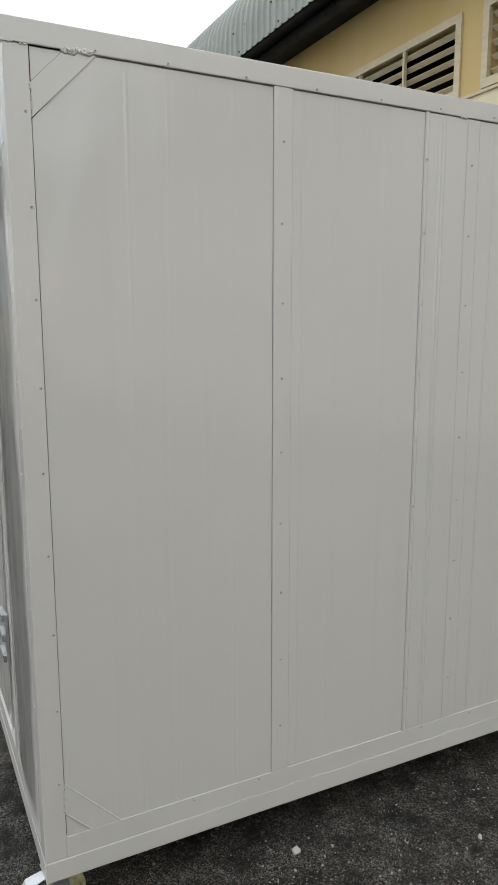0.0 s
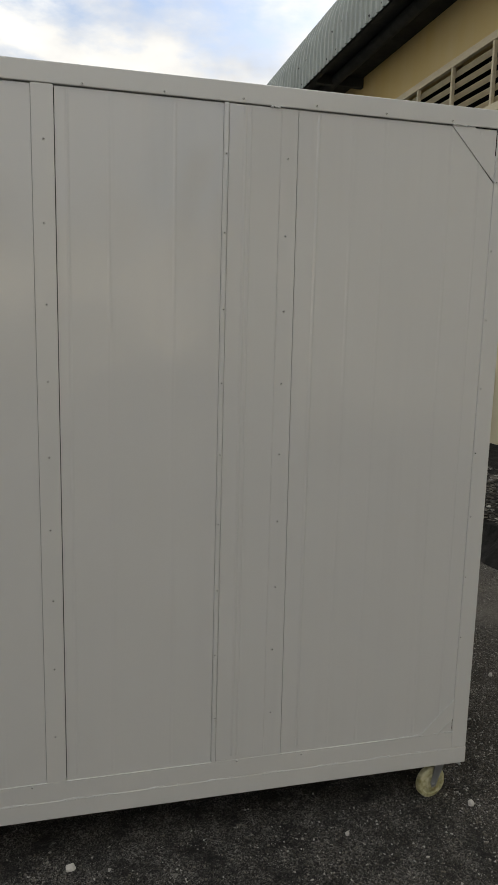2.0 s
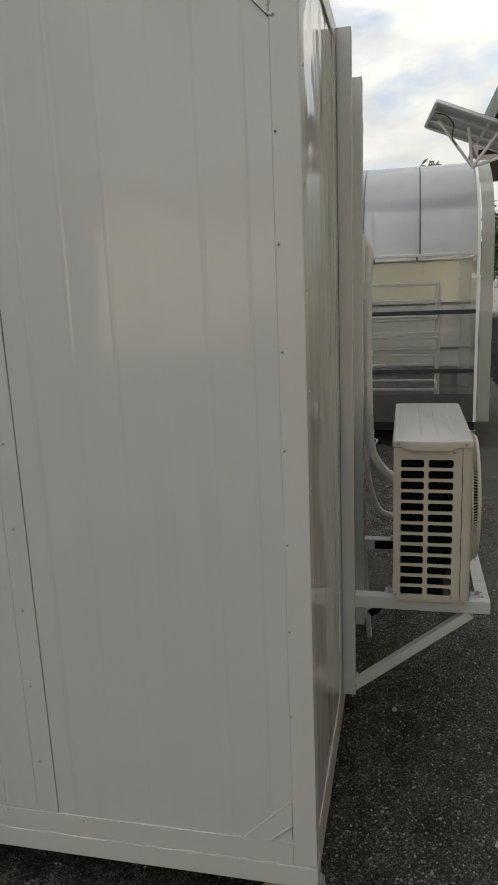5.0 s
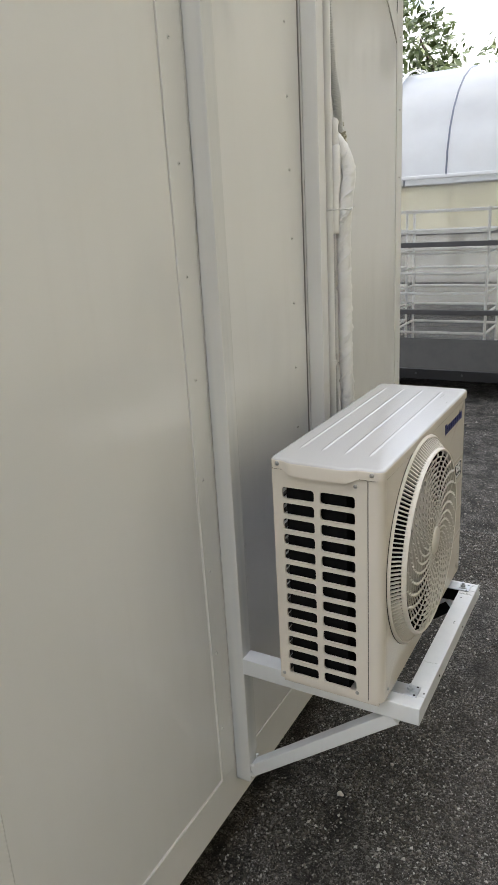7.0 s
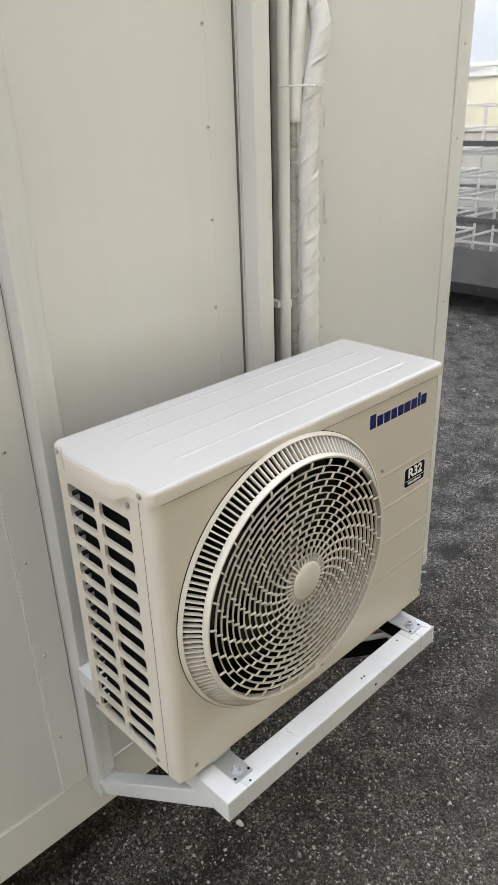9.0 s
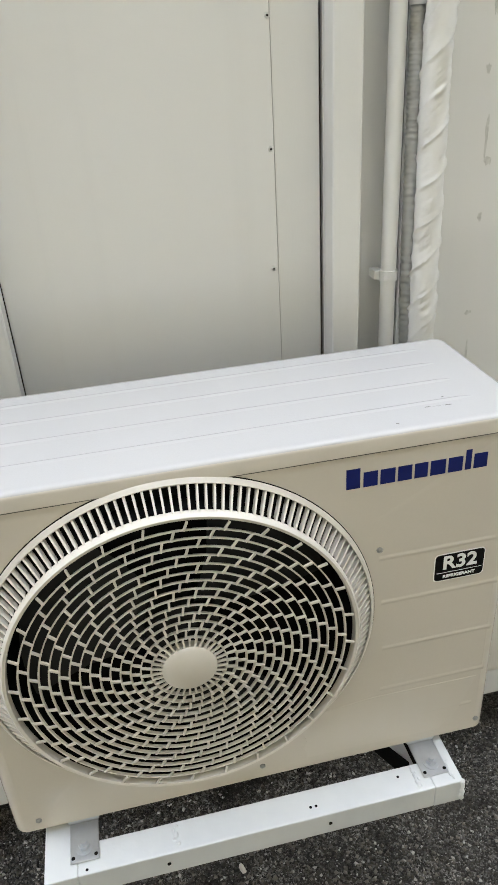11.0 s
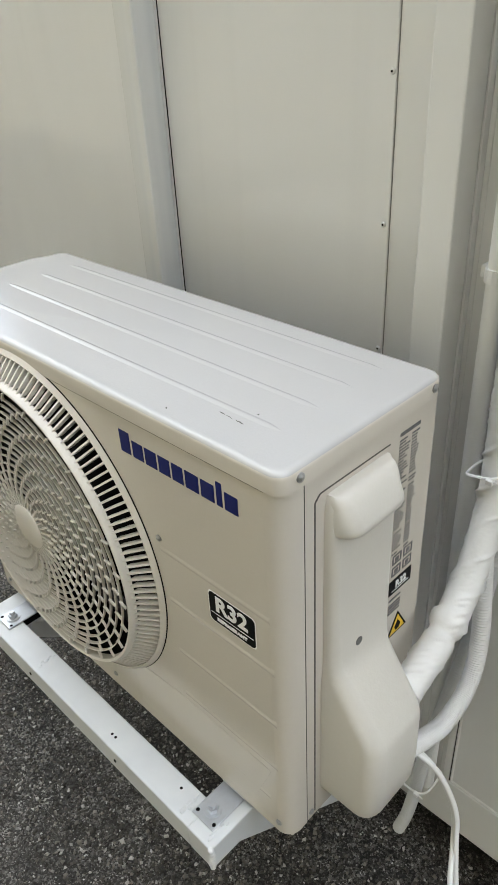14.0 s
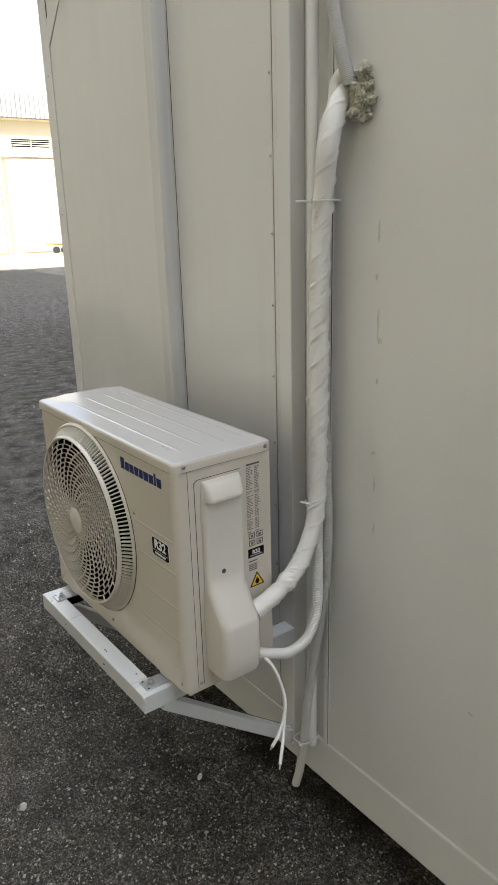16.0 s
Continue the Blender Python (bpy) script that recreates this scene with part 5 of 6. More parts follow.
triangle(0.0262, Y1 - 0.001, Y1 + 0.0003, M_BLACK, "warning_border")
triangle(0.0205, Y1 - 0.001, Y1 + 0.0006, M_YELLOW, "warning_sign")
bm = bmesh.new()
prism(bm, [(0.2430, Y1, 0.9560), (0.2360, Y1, 0.9450), (0.2390, Y1, 0.9380), (0.2470, Y1, 0.9380), (0.2500, Y1, 0.9450)], (0, 0.0009, 0))
part("flame", bm, M_BLACK, rp)

# feet with bolts
for y in (0.925, 1.492):
    for x0, x1 in ((0.462, 0.534), (0.165, 0.225)):
        bm = boxm((x0, y - 0.022, 0.6905), (x1 - 0.004, y + 0.022, 0.6935), 0.001, 1)
        if x0 > 0.4:
            box(bm, (0.462, y - 0.024, 0.6935), (0.4665, y + 0.024, 0.712), 0.001, 1)
        f = part("foot", bm, M_GALV, ac, "galvanised mounting foot")
        bm = bmesh.new()
        xb = 0.508 if x0 > 0.4 else 0.18
        rod(bm, (xb, y, 0.6935), (xb, y, 0.6955), 0.013, 16)
        rod(bm, (xb, y, 0.6955), (xb, y, 0.703), 0.0085, 6)
        rod(bm, (xb, y, 0.703), (xb, y, 0.709), 0.005, 10)
        part("bolt", bm, M_GALV, f)
        for s in (-1, 1):
            bm = bmesh.new()
            rod(bm, (xb + 0.014, y + s * 0.017, 0.6935), (xb + 0.014, y + s * 0.017, 0.6938), 0.003, 8)
            part("slot", bm, M_DARK, f)
bm = bmesh.new()
rod(bm, (0.435, 1.262, 0.70), (0.437, 1.263, 0.683), 0.0085, 14)
part("drain_stub", bm, M_PLASTIC, ac)

# ---- pipes and cables on the wall ----
pipe = thing("drain_pipe", (0.03, 1.570, 0.3), "straight white plastic pipe clipped beside the upright", "pipe")
bm = bmesh.new()
rod(bm, (0.032, 1.570, 0.315), (0.032, 1.570, 2.69), 0.0135, 20)
part("tube", bm, M_PVC, pipe, smooth=True)
for z in (1.385,):
    bm = bmesh.new()
    rod(bm, (0.032, 1.570, z - 0.009), (0.032, 1.570, z + 0.009), 0.0165, 16)
    box(bm, (0.001, 1.545, z - 0.008), (0.03, 1.562, z + 0.008), 0.001, 1)
    part("clip", bm, M_PVC, pipe)


def even(pts, step):
    """Points at equal steps along a polyline."""
    out, left_over = [pts[0]], 0.0
    for a, b in zip(pts, pts[1:]):
        d = (b - a).length
        s_ = step - left_over
        while s_ <= d:
            out.append(a.lerp(b, s_ / d))
            s_ += step
        left_over = (left_over + d) % step
    return out


def wrap_radius(base, step, pinch):
    """Tape wound in two slanting starts: thin raised edges, clusters of fine slanting wrinkles, one pinched joint."""
    def r(i, a):
        s_ = i * step
        c, n = math.cos(a), math.sin(a)
        lead = s_ / 0.125 + a / (2 * math.pi) + 0.05 * noise.noise((s_ * 11, c * 0.5, n * 0.5))
        turn = (2 * lead) % 1.0
        weak = 0.35 + 0.9 * max(0.0, noise.noise((s_ * 9, c, n)) + 0.3)
        edge = 0.23 * weak * math.exp(-((turn - 0.5) / 0.035) ** 2) + 0.030 * max(0.0, turn - 0.5)
        cluster = max(0.0, noise.noise((s_ * 16.0, c * 1.2, n * 1.2 + 4)) + 0.12)
        wr = 0.34 * cluster * noise.noise((lead * 34, s_ * 12, 0.4 * c))
        big = 0.045 * noise.noise((s_ * 14, c * 1.1, n * 1.1))
        p = -0.14 * math.exp(-((s_ - pinch) / 0.007) ** 2) + 0.07 * math.exp(-((s_ - pinch + 0.02) / 0.012) ** 2)
        return base * (1.0 + edge + wr + big + p)
    return r


bundle = thing("insulated_pipe", (0.06, 1.62, 1.2), "thick refrigerant line wrapped in wrinkled white tape", "pipe")
route = [(0.002, 1.652, 2.098), (0.032, 1.654, 2.064), (0.054, 1.659, 2.02), (0.065, 1.657, 1.97), (0.061, 1.642, 1.90), (0.058, 1.630, 1.82), (0.058, 1.625, 1.72), (0.060, 1.625, 1.60), (0.061, 1.626, 1.40), (0.065, 1.626, 1.22), (0.073, 1.630, 1.115), (0.098, 1.634, 1.040), (0.145, 1.640, 0.978), (0.21, 1.645, 0.938), (0.298, 1.648, 0.905)]
part("wrapping", sweep(bmesh.new(), even(spline(route, 14), 0.0020), wrap_radius(0.0224, 0.0020, 1.235), 42), M_TAPE, bundle, smooth="all")


def tie(thing_ob, c, rx, ry, tilt=0.0):
    pts = []
    for k in range(25):
        a = 2 * math.pi * k / 24
        ca, sa = math.cos(a), math.sin(a)
        pts.append(Vector(c) + Vector((rx * math.copysign(abs(ca) ** 0.62, ca), ry * math.copysign(abs(sa) ** 0.62, sa), tilt * sa)))
    bm = sweep(bmesh.new(), pts, 0.0022, 6, False)
    box(bm, (c[0] + rx - 0.003, c[1] + 0.008, c[2] - 0.004), (c[0] + rx + 0.006, c[1] + 0.018, c[2] + 0.004), 0.001, 1)
    rod(bm, (c[0] + rx, c[1] + 0.015, c[2]), (c[0] + rx + 0.006, c[1] + 0.030, c[2] + 0.006), 0.0015, 6)
    part("cable_tie", bm, M_PVC, thing_ob, "white cable tie")


tie(bundle, (0.049, 1.6075, 1.868), 0.036, 0.0530)
tie(bundle, (0.074, 1.620, 1.135), 0.028, 0.028, 0.010)

sleeve = thing("pipe_sleeve", (0.04, 1.592, 1.8), "short white insulation sleeve beside the wrapped line", "pipe")
part("foam", sweep(bmesh.new(), spline([(0.026, 1.640, 2.060), (0.034, 1.625, 2.035), (0.037, 1.613, 1.98), (0.036, 1.605, 1.90), (0.036, 1.603, 1.795)], 8), 0.0165, 16), M_TAPE, sleeve, smooth="all")


def corrugated(name, pts, r, mat, at, label, n, amp=0.05):
    t = thing(name, at, label, "conduit")
    p = spline(pts, n)
    part("tube", sweep(bmesh.new(), p, lambda i, a: r * (1 + amp * (1 if (i % 4) < 2 else -1)), 12), mat, t, smooth="all")
    return t


hose = corrugated("drain_hose", [(0.024, 1.606, 1.80), (0.023, 1.608, 1.60), (0.023, 1.612, 1.30), (0.026, 1.626, 1.05), (0.032, 1.625, 0.90), (0.040, 1.612, 0.76), (0.046, 1.590, 0.60), (0.052, 1.572, 0.46), (0.058, 1.562, 0.33), (0.066, 1.553, 0.23), (0.072, 1.540, 0.165)], 0.0125, M_HOSE, (0.05, 1.55, 0.3), "ribbed grey drain hose hanging below the cabin", 100)
tie(hose, (0.050, 1.564, 0.345), 0.034, 0.030, 0.006)
corrugated("power_conduit", [(0.050, 1.612, 1.12), (0.056, 1.618, 1.02), (0.068, 1.632, 0.93), (0.088, 1.650, 0.84), (0.125, 1.660, 0.775), (0.19, 1.663, 0.755), (0.25, 1.663, 0.775), (0.295, 1.660, 0.795)], 0.0138, M_PVC, (0.15, 1.65, 0.8), "white ribbed conduit looping into the unit", 80)
corrugated("upper_conduit", [(0.022, 1.600, 2.66), (0.022, 1.606, 2.45), (0.026, 1.622, 2.30), (0.03, 1.652, 2.19), (0.024, 1.682, 2.10)], 0.0145, M_CONDUIT, (0.02, 1.62, 2.3), "grey ribbed conduit running into the sealed wall hole", 90)
putty = thing("sealing_foam", (0.02, 1.70, 2.04), "rough grey-brown sealing foam round the wall hole", "sealant")
bm = bmesh.new()
for c, r in (((0.008, 1.700, 2.085), 0.028), ((0.012, 1.712, 2.065), 0.023), ((0.012, 1.702, 2.046), 0.022), ((0.010, 1.706, 2.118), 0.019), ((0.010, 1.688, 2.068), 0.018)):
    bmesh.ops.create_icosphere(bm, subdivisions=5, radius=r * 0.9, matrix=Matrix.Translation(c))
for v in bm.verts:
    v.co += v.normal * (0.011 * noise.noise(v.co * 60) + 0.010 * noise.noise(v.co * 150) + 0.004 * noise.noise(v.co * 330))
part("lump", bm, M_PUTTY, putty, smooth="all")
elbow = thing("pipe_elbow", (0.04, 1.63, 2.09), "white bent insulation end by the wall hole", "pipe")
part("bend", sweep(bmesh.new(), spline([(0.002, 1.672, 2.116), (0.018, 1.656, 2.126), (0.023, 1.638, 2.112), (0.025, 1.636, 2.085), (0.030, 1.632, 2.045)], 8), 0.0150, 16), M_TAPE, elbow, smooth="all")
for k, pts in enumerate(([(0.285, 1.660, 0.785), (0.275, 1.700, 0.760), (0.272, 1.733, 0.699), (0.285, 1.748, 0.645), (0.305, 1.765, 0.600), (0.338, 1.794, 0.570)], [(0.280, 1.654, 0.785), (0.272, 1.694, 0.758), (0.268, 1.727, 0.697), (0.282, 1.742, 0.645), (0.315, 1.760, 0.620), (0.352, 1.782, 0.622)])):
    cable = thing("cable", (0.22, 1.665, 0.5), "loose white two-core cable end hanging below the unit", "cable", group="loose cable ends")
    part("sheath", sweep(bmesh.new(), spline(pts, 10), 0.0042, 10), M_PVC, cable, smooth="all")
    a, b = Vector(pts[-2]), Vector(pts[-1])
    d = (b - a).normalized()
    bm = bmesh.new()
    rod(bm, b, b + d * 0.012, 0.002, 6)
    part("bare_wire", bm, M_GALV, cable)

# scuffs on the panel beside the wrapped line
for k, (y, z, w, h) in enumerate(((1.752, 1.80, 0.004, 0.022), (1.748, 1.70, 0.005, 0.007), (1.756, 1.60, 0.0035, 0.030), (1.762, 1.555, 0.006, 0.008), (1.758, 1.46, 0.004, 0.009), (1.752, 1.28, 0.006, 0.005), (1.757, 1.20, 0.003, 0.018), (1.76, 1.08, 0.003, 0.014), (2.08, 0.72, 0.007, 0.004))):
    bm = bmesh.new()
    rim = []
    for q in range(18):
        a = 2 * math.pi * q / 18
        r = 1 + 0.6 * noise.noise((math.cos(a) * 1.7, math.sin(a) * 1.7, k * 3.1)) + 0.35 * noise.noise((math.cos(a) * 5, math.sin(a) * 5, k * 1.7))
        rim.append(bm.verts.new((-0.0032, y + w * r * math.cos(a), z + h * r * math.sin(a))))
    bm.faces.new(rim)
    part("scuff_mark", bm, M_SCUFF, side)

# ---- warehouse beside the yard ----
XW = 3.6
house = thing("warehouse", (6.0, 0.0, 0.0), "yellow plastered warehouse with louvred vents under a green corrugated roof", "warehouse")
BAY, PANE = 5.53, 1.005
VENTS = [5.05 + BAY * k for k in range(-3, 4)]
ys = [-32.0]
for v in VENTS:
    ys += [v, v + 5 * PANE]
ys.append(24.0)
bm = bmesh.new()
grid_plate(bm, ys, [4.60, 4.70, 5.50, 6.9], lambda i, j: j == 1 and i % 2 == 1, lambda u, v: (XW, u, v), (0.22, 0, 0))
wall = part("wall", bm, M_WALL, house, "stained yellow plaster wall")
lower = part("lower_wall", boxm((XW + 0.002, -32, -0.05), (XW + 0.22, 24, 4.598)), M_WALLPALE, house, "pale yellow peeling plaster wall")
part("wall_ledge", boxm((XW - 0.03, -32, 4.575), (XW + 0.01, 24, 4.612), 0.004, 1), M_LOUVRE, house)
part("end_gable", boxm((XW, 24.001, -0.05), (15.0, 24.22, 6.9)), M_WALL, house)
part("far_wall", boxm((15.0, -32, -0.05), (15.2, 24.2, 6.9)), M_WALL, house)
part("near_gable", boxm((XW, -32.22, -0.05), (15.0, -32.001, 6.9)), M_WALL, house)
# Black sheet stands in for the unlit interior behind the louvres.
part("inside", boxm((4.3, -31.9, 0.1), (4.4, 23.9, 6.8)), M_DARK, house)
for v in VENTS:
    w = 5 * PANE
    bm = bmesh.new()
    grid_plate(bm, [v - 0.075, v + 0.02, v + w - 0.02, v + w + 0.075], [4.62, 4.72, 5.48, 5.575], lambda i, j: i == 1 and j == 1, lambda u, z: (XW - 0.035, u, z), (0.06, 0, 0))
    vent = part("louvre_vent", bm, M_LOUVRE, house, "cream timber louvred vent")
    for k in range(1, 5):
        part("mullion", boxm((XW - 0.03, v + k * PANE - 0.022, 4.72), (XW + 0.02, v + k * PANE + 0.022, 5.48), 0.004, 1), M_LOUVRE, vent)
    for k in range(5):
        z = 4.795 + 0.152 * k
        bm = bmesh.new()
        beam(bm, (XW + 0.055, v + 0.02, z), (XW + 0.055, v + w - 0.02, z), 0.072, 0.014, up=(0.62, 0, 0.78))
        part("slat", bm, M_LOUVRE, vent)


def corrugated_roof():
    bm = bmesh.new()
    prof = [(2.61, 6.20), (2.61, 6.60), (2.64, 6.86), (2.73, 7.11), (2.88, 7.31), (3.10, 7.46), (3.45, 7.58), (5.0, 7.90), (9.3, 8.7), (16.0, 6.9)]
    nrm = []
    for i in range(len(prof)):
        a, b = prof[max(i - 1, 0)], prof[min(i + 1, len(prof) - 1)]
        d = Vector((b[0] - a[0], 0, b[1] - a[1])).normalized()
        nrm.append(Vector((-d.z, 0, d.x)))
    cols = []
    y = -33.0
    while y < 25.0:
        fine = y > -3
        step = 0.19 if fine else 1.9
        for f, h in ((0.0, 0.0), (0.62, 0.0), (0.72, 0.032), (0.90, 0.032)):
            yy = y + f * step
            cols.append([bm.verts.new((x + n.x * h, yy, z + n.z * h)) for (x, z), n in zip(prof, nrm)])
        y += step
    for a, b in zip(cols, cols[1:]):
        for k in range(len(prof) - 1):
            bm.faces.new((a[k], b[k], b[k + 1], a[k + 1]))
    return bm


roof = part("roof", corrugated_roof(), M_ROOF, house, "green corrugated bullnose roof sheeting")
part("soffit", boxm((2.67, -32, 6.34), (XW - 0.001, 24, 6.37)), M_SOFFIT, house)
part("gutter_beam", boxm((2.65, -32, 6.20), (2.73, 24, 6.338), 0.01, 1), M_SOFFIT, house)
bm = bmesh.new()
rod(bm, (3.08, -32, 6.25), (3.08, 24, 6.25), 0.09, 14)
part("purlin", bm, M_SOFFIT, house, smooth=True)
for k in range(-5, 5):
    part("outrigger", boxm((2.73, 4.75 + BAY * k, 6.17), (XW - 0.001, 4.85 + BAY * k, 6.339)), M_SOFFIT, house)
bm = bmesh.new()
bmesh.ops.create_icosphere(bm, subdivisions=1, radius=0.018)
SCREW = bpy.data.meshes.new("roof_screw")
bm.to_mesh(SCREW)
bm.free()
finish(SCREW, M_BLACKBAR, False)
for k in range(120):
    repeat("roof_screw", SCREW, house, Matrix.Translation((2.607, -2 + 26 * k / 120, 6.28 if k % 2 else 6.62)))


def blotch(name, cy, cz, w, h, mat, seed, x=XW):
    """A thin uneven patch where the paint has come off."""
    bm = bmesh.new()
    c = bm.verts.new((x - 0.003, cy, cz))
    n = 72
    rim = []
    for k in range(n):
        a = 2 * math.pi * k / n
        r = 1 + 0.75 * noise.noise((math.cos(a) * 2.2, math.sin(a) * 2.2, seed)) + 0.45 * noise.noise((math.cos(a) * 5, math.sin(a) * 5, seed)) + 0.14 * noise.noise((math.cos(a) * 13, math.sin(a) * 13, seed))
        r = max(r, 0.2)
        rim.append(bm.verts.new((x - 0.003, cy + w * r * math.cos(a), cz + h * r * math.sin(a))))
    for k in range(n):
        bm.faces.new((c, rim[k], rim[(k + 1) % n]))
    part(name, bm, mat, lower)


for i, (y, z, w, h) in enumerate(((5.98, 4.10, 0.06, 0.26), (6.46, 2.50, 0.11, 0.13), (5.90, 2.58, 0.09, 0.18), (7.05, 0.92, 0.10, 0.10), (8.7, 2.55, 0.22, 0.2), (9.4, 2.2, 0.12, 0.15), (7.9, 1.1, 0.1, 0.12), (8.3, 0.95, 0.09, 0.1), (7.6, 0.9, 0.14, 0.12))):
    for q in range(3):
        blotch("peeled_patch", y + (q - 1) * w * 0.9, z + math.sin(i * 2.1 + q * 2.4) * h * 0.6, w * (0.55 + 0.2 * q), h * (0.8 - 0.15 * q), M_PEEL, i * 3.7 + q * 1.3, XW - 0.0006 * q)

# exhaust fan in the wall
ex = part("exhaust_fan", boxm((XW - 0.05, 6.185, 3.73), (XW - 0.001, 6.855, 4.41), 0.006, 1), M_FANFRAME, house, "wall exhaust fan in a square grey frame")
bm = bmesh.new()
rod(bm, (XW - 0.052, 6.52, 4.07), (XW - 0.0505, 6.52, 4.07), 0.285, 32)
part("opening", bm, M_DARK, ex)
bm = bmesh.new()
rod(bm, (XW - 0.11, 6.52, 4.07), (XW - 0.053, 6.52, 4.07), 0.07, 16)
for k in range(4):
    a = k * math.pi / 2 + 0.7
    beam(bm, (XW - 0.09, 6.52 + 0.05 * math.cos(a), 4.07 + 0.05 * math.sin(a)), (XW - 0.07, 6.52 + 0.35 * math.cos(a), 4.07 + 0.35 * math.sin(a)), 0.03, 0.02, up=(1, 0, 0))
part("motor", bm, M_TARP, ex)
for k in range(5):
    a = k * 1.2566 + 0.2
    p = [(0.06, a), (0.25, a + 0.1), (0.26, a + 0.55), (0.06, a + 0.4)]
    bm = bmesh.new()
    bm.faces.new([bm.verts.new((XW - (0.058 if i < 2 else 0.075), 6.52 + r * math.cos(q), 4.07 + r * math.sin(q))) for i, (r, q) in enumerate(p)])
    part("blade", bm, M_TARP, ex)
bm = bmesh.new()
beam(bm, (XW - 0.06, 8.3, 4.62), (XW - 0.06, 6.98, 4.47), 0.05, 0.05)
beam(bm, (XW - 0.12, 7.25, 4.44), (XW - 0.02, 7.25, 4.56), 0.06, 0.08)
part("pipe_bracket", bm, M_RUST, house)

# sliding doors
bm = boxm((XW - 0.10, 10.15, 0.60), (XW - 0.045, 12.30, 4.60), 0.006, 1)
d1 = part("sliding_door", bm, M_DOOR, house, "dirty white sheet sliding door")
part("sliding_door", boxm((XW - 0.10, 12.33, 0.60), (XW - 0.045, 14.6, 4.60), 0.006, 1), M_DOOR, house, "dirty white sheet sliding door")
part("sliding_door", boxm((XW - 0.10, 14.63, 0.60), (XW - 0.045, 17.0, 4.60), 0.006, 1), M_DOOR, house, "dirty white sheet sliding door")
part("door_track", boxm((XW - 0.12, 9.9, 4.605), (XW - 0.02, 19.0, 4.66)), M_LOUVRE, house)
for z in (2.75, 2.15):
    part("bolt_plate", boxm((XW - 0.125, 12.20, z), (XW - 0.1005, 12.42, z + 0.09), 0.01, 1), M_RUST, d1)
for i, (y, z, w, h) in enumerate(((13.6, 1.0, 0.22, 0.25), (13.2, 0.85, 0.3, 0.14), (11.3, 0.95, 0.2, 0.2), (10.6, 0.8, 0.2, 0.1), (12.0, 1.75, 0.06, 0.3), (11.9, 2.1, 0.05, 0.12))):
    blotch("rust_stain", y, z, w, h, M_RUST if i < 4 else M_BLACKBAR, 50 + i * 2.3, XW - 0.1015)

# ---- old machinery on the apron ----
mach = thing("scrap_machine", (3.30, 5.75, 0.45), "rusty brown steel machine frame with a tarpaulin-covered motor", "machine")
part("chassis_box", boxm((3.02, 5.60, 0.42), (3.585, 5.98, 1.00), 0.01, 1), M_RUST, mach, "reddish brown steel box")
bm = bmesh.new()
for a, b in (((2.87, 5.58, 1.235), (3.24, 5.56, 1.345)), ((2.87, 5.57, 1.215), (3.58, 5.54, 1.02)), ((2.875, 5.575, 1.17), (2.875, 5.575, 1.27)), ((3.10, 5.66, 1.0), (3.10, 5.60, 1.16)), ((3.26, 5.64, 1.0), (3.26, 5.62, 1.42)), ((3.24, 5.60, 1.29), (3.58, 5.58, 1.31)), ((3.46, 5.66, 1.0), (3.46, 5.64, 1.40))):
    beam(bm, a, b, 0.050, 0.045)
part("angle_frame", bm, M_SOFFIT, mach, "black greasy angle-iron frame")


def draped(at, r, top, low, seed):
    """A cloth hung over a lump, with folds and a ragged hem."""
    bm = bmesh.new()
    n, rings = 40, []
    for j in range(10):
        t = j / 9
        ring = []
        for k in range(n):
            a = 2 * math.pi * k / n
            fold = noise.noise((math.cos(a) * 2.5, math.sin(a) * 2.5, seed + t * 0.6)) + 0.5 * noise.noise((math.cos(a) * 7, math.sin(a) * 7, seed))
            rr = r * (math.sqrt(max(0.0, 1 - (1 - min(1, t * 2.6)) ** 2)) + 0.45 * fold * t - 0.20 * t * t)
            drop = (top - low) * (t + 0.42 * t * t * fold)
            ring.append(bm.verts.new((at[0] + rr * math.cos(a) * 0.9, at[1] + rr * math.sin(a), top - drop)))
        rings.append(ring)
    for p, q in zip(rings, rings[1:]):
        for k in range(n):
            bm.faces.new((p[k], p[(k + 1) % n], q[(k + 1) % n], q[k]))
    bm.faces.new(rings[0][::-1])
    bmesh.ops.remove_doubles(bm, verts=bm.verts, dist=0.0004)
    return bm


bm = bmesh.new()
rod(bm, (3.20, 5.64, 1.30), (3.20, 5.50, 1.30), 0.07, 16)
rod(bm, (3.40, 5.54, 1.30), (3.57, 5.54, 1.30), 0.06, 16)
box(bm, (3.16, 5.54, 1.06), (3.52, 5.66, 1.12), 0.01, 1)
part("motor", bm, M_RUBBER, mach, "black greasy electric motor")
part("tarpaulin", draped((3.235, 5.60), 0.082, 1.54, 1.02, 3.0), M_TARP, mach, "ragged dark grey tarpaulin", smooth="all")
part("tarpaulin", draped((3.455, 5.62), 0.105, 1.70, 1.30, 8.0), M_TARP, mach, "ragged dark grey tarpaulin", smooth="all")
bm = bmesh.new()
for a, b in (((2.95, 5.57, 1.21), (2.96, 5.56, 1.13)), ((3.33, 5.55, 1.08), (3.36, 5.52, 1.24)), ((3.42, 5.53, 1.06), (3.43, 5.50, 1.20)), ((3.12, 5.56, 1.15), (3.20, 5.56, 1.05))):
    beam(bm, a, b, 0.030, 0.026)
part("lever", bm, M_SOFFIT, mach)
solid("crate", boxm((2.95, 7.6, 0.42), (3.45, 8.3, 0.72), 0.02, 1), M_RUST, "low rusty brown steel crate by the wall", "crate", kind="")
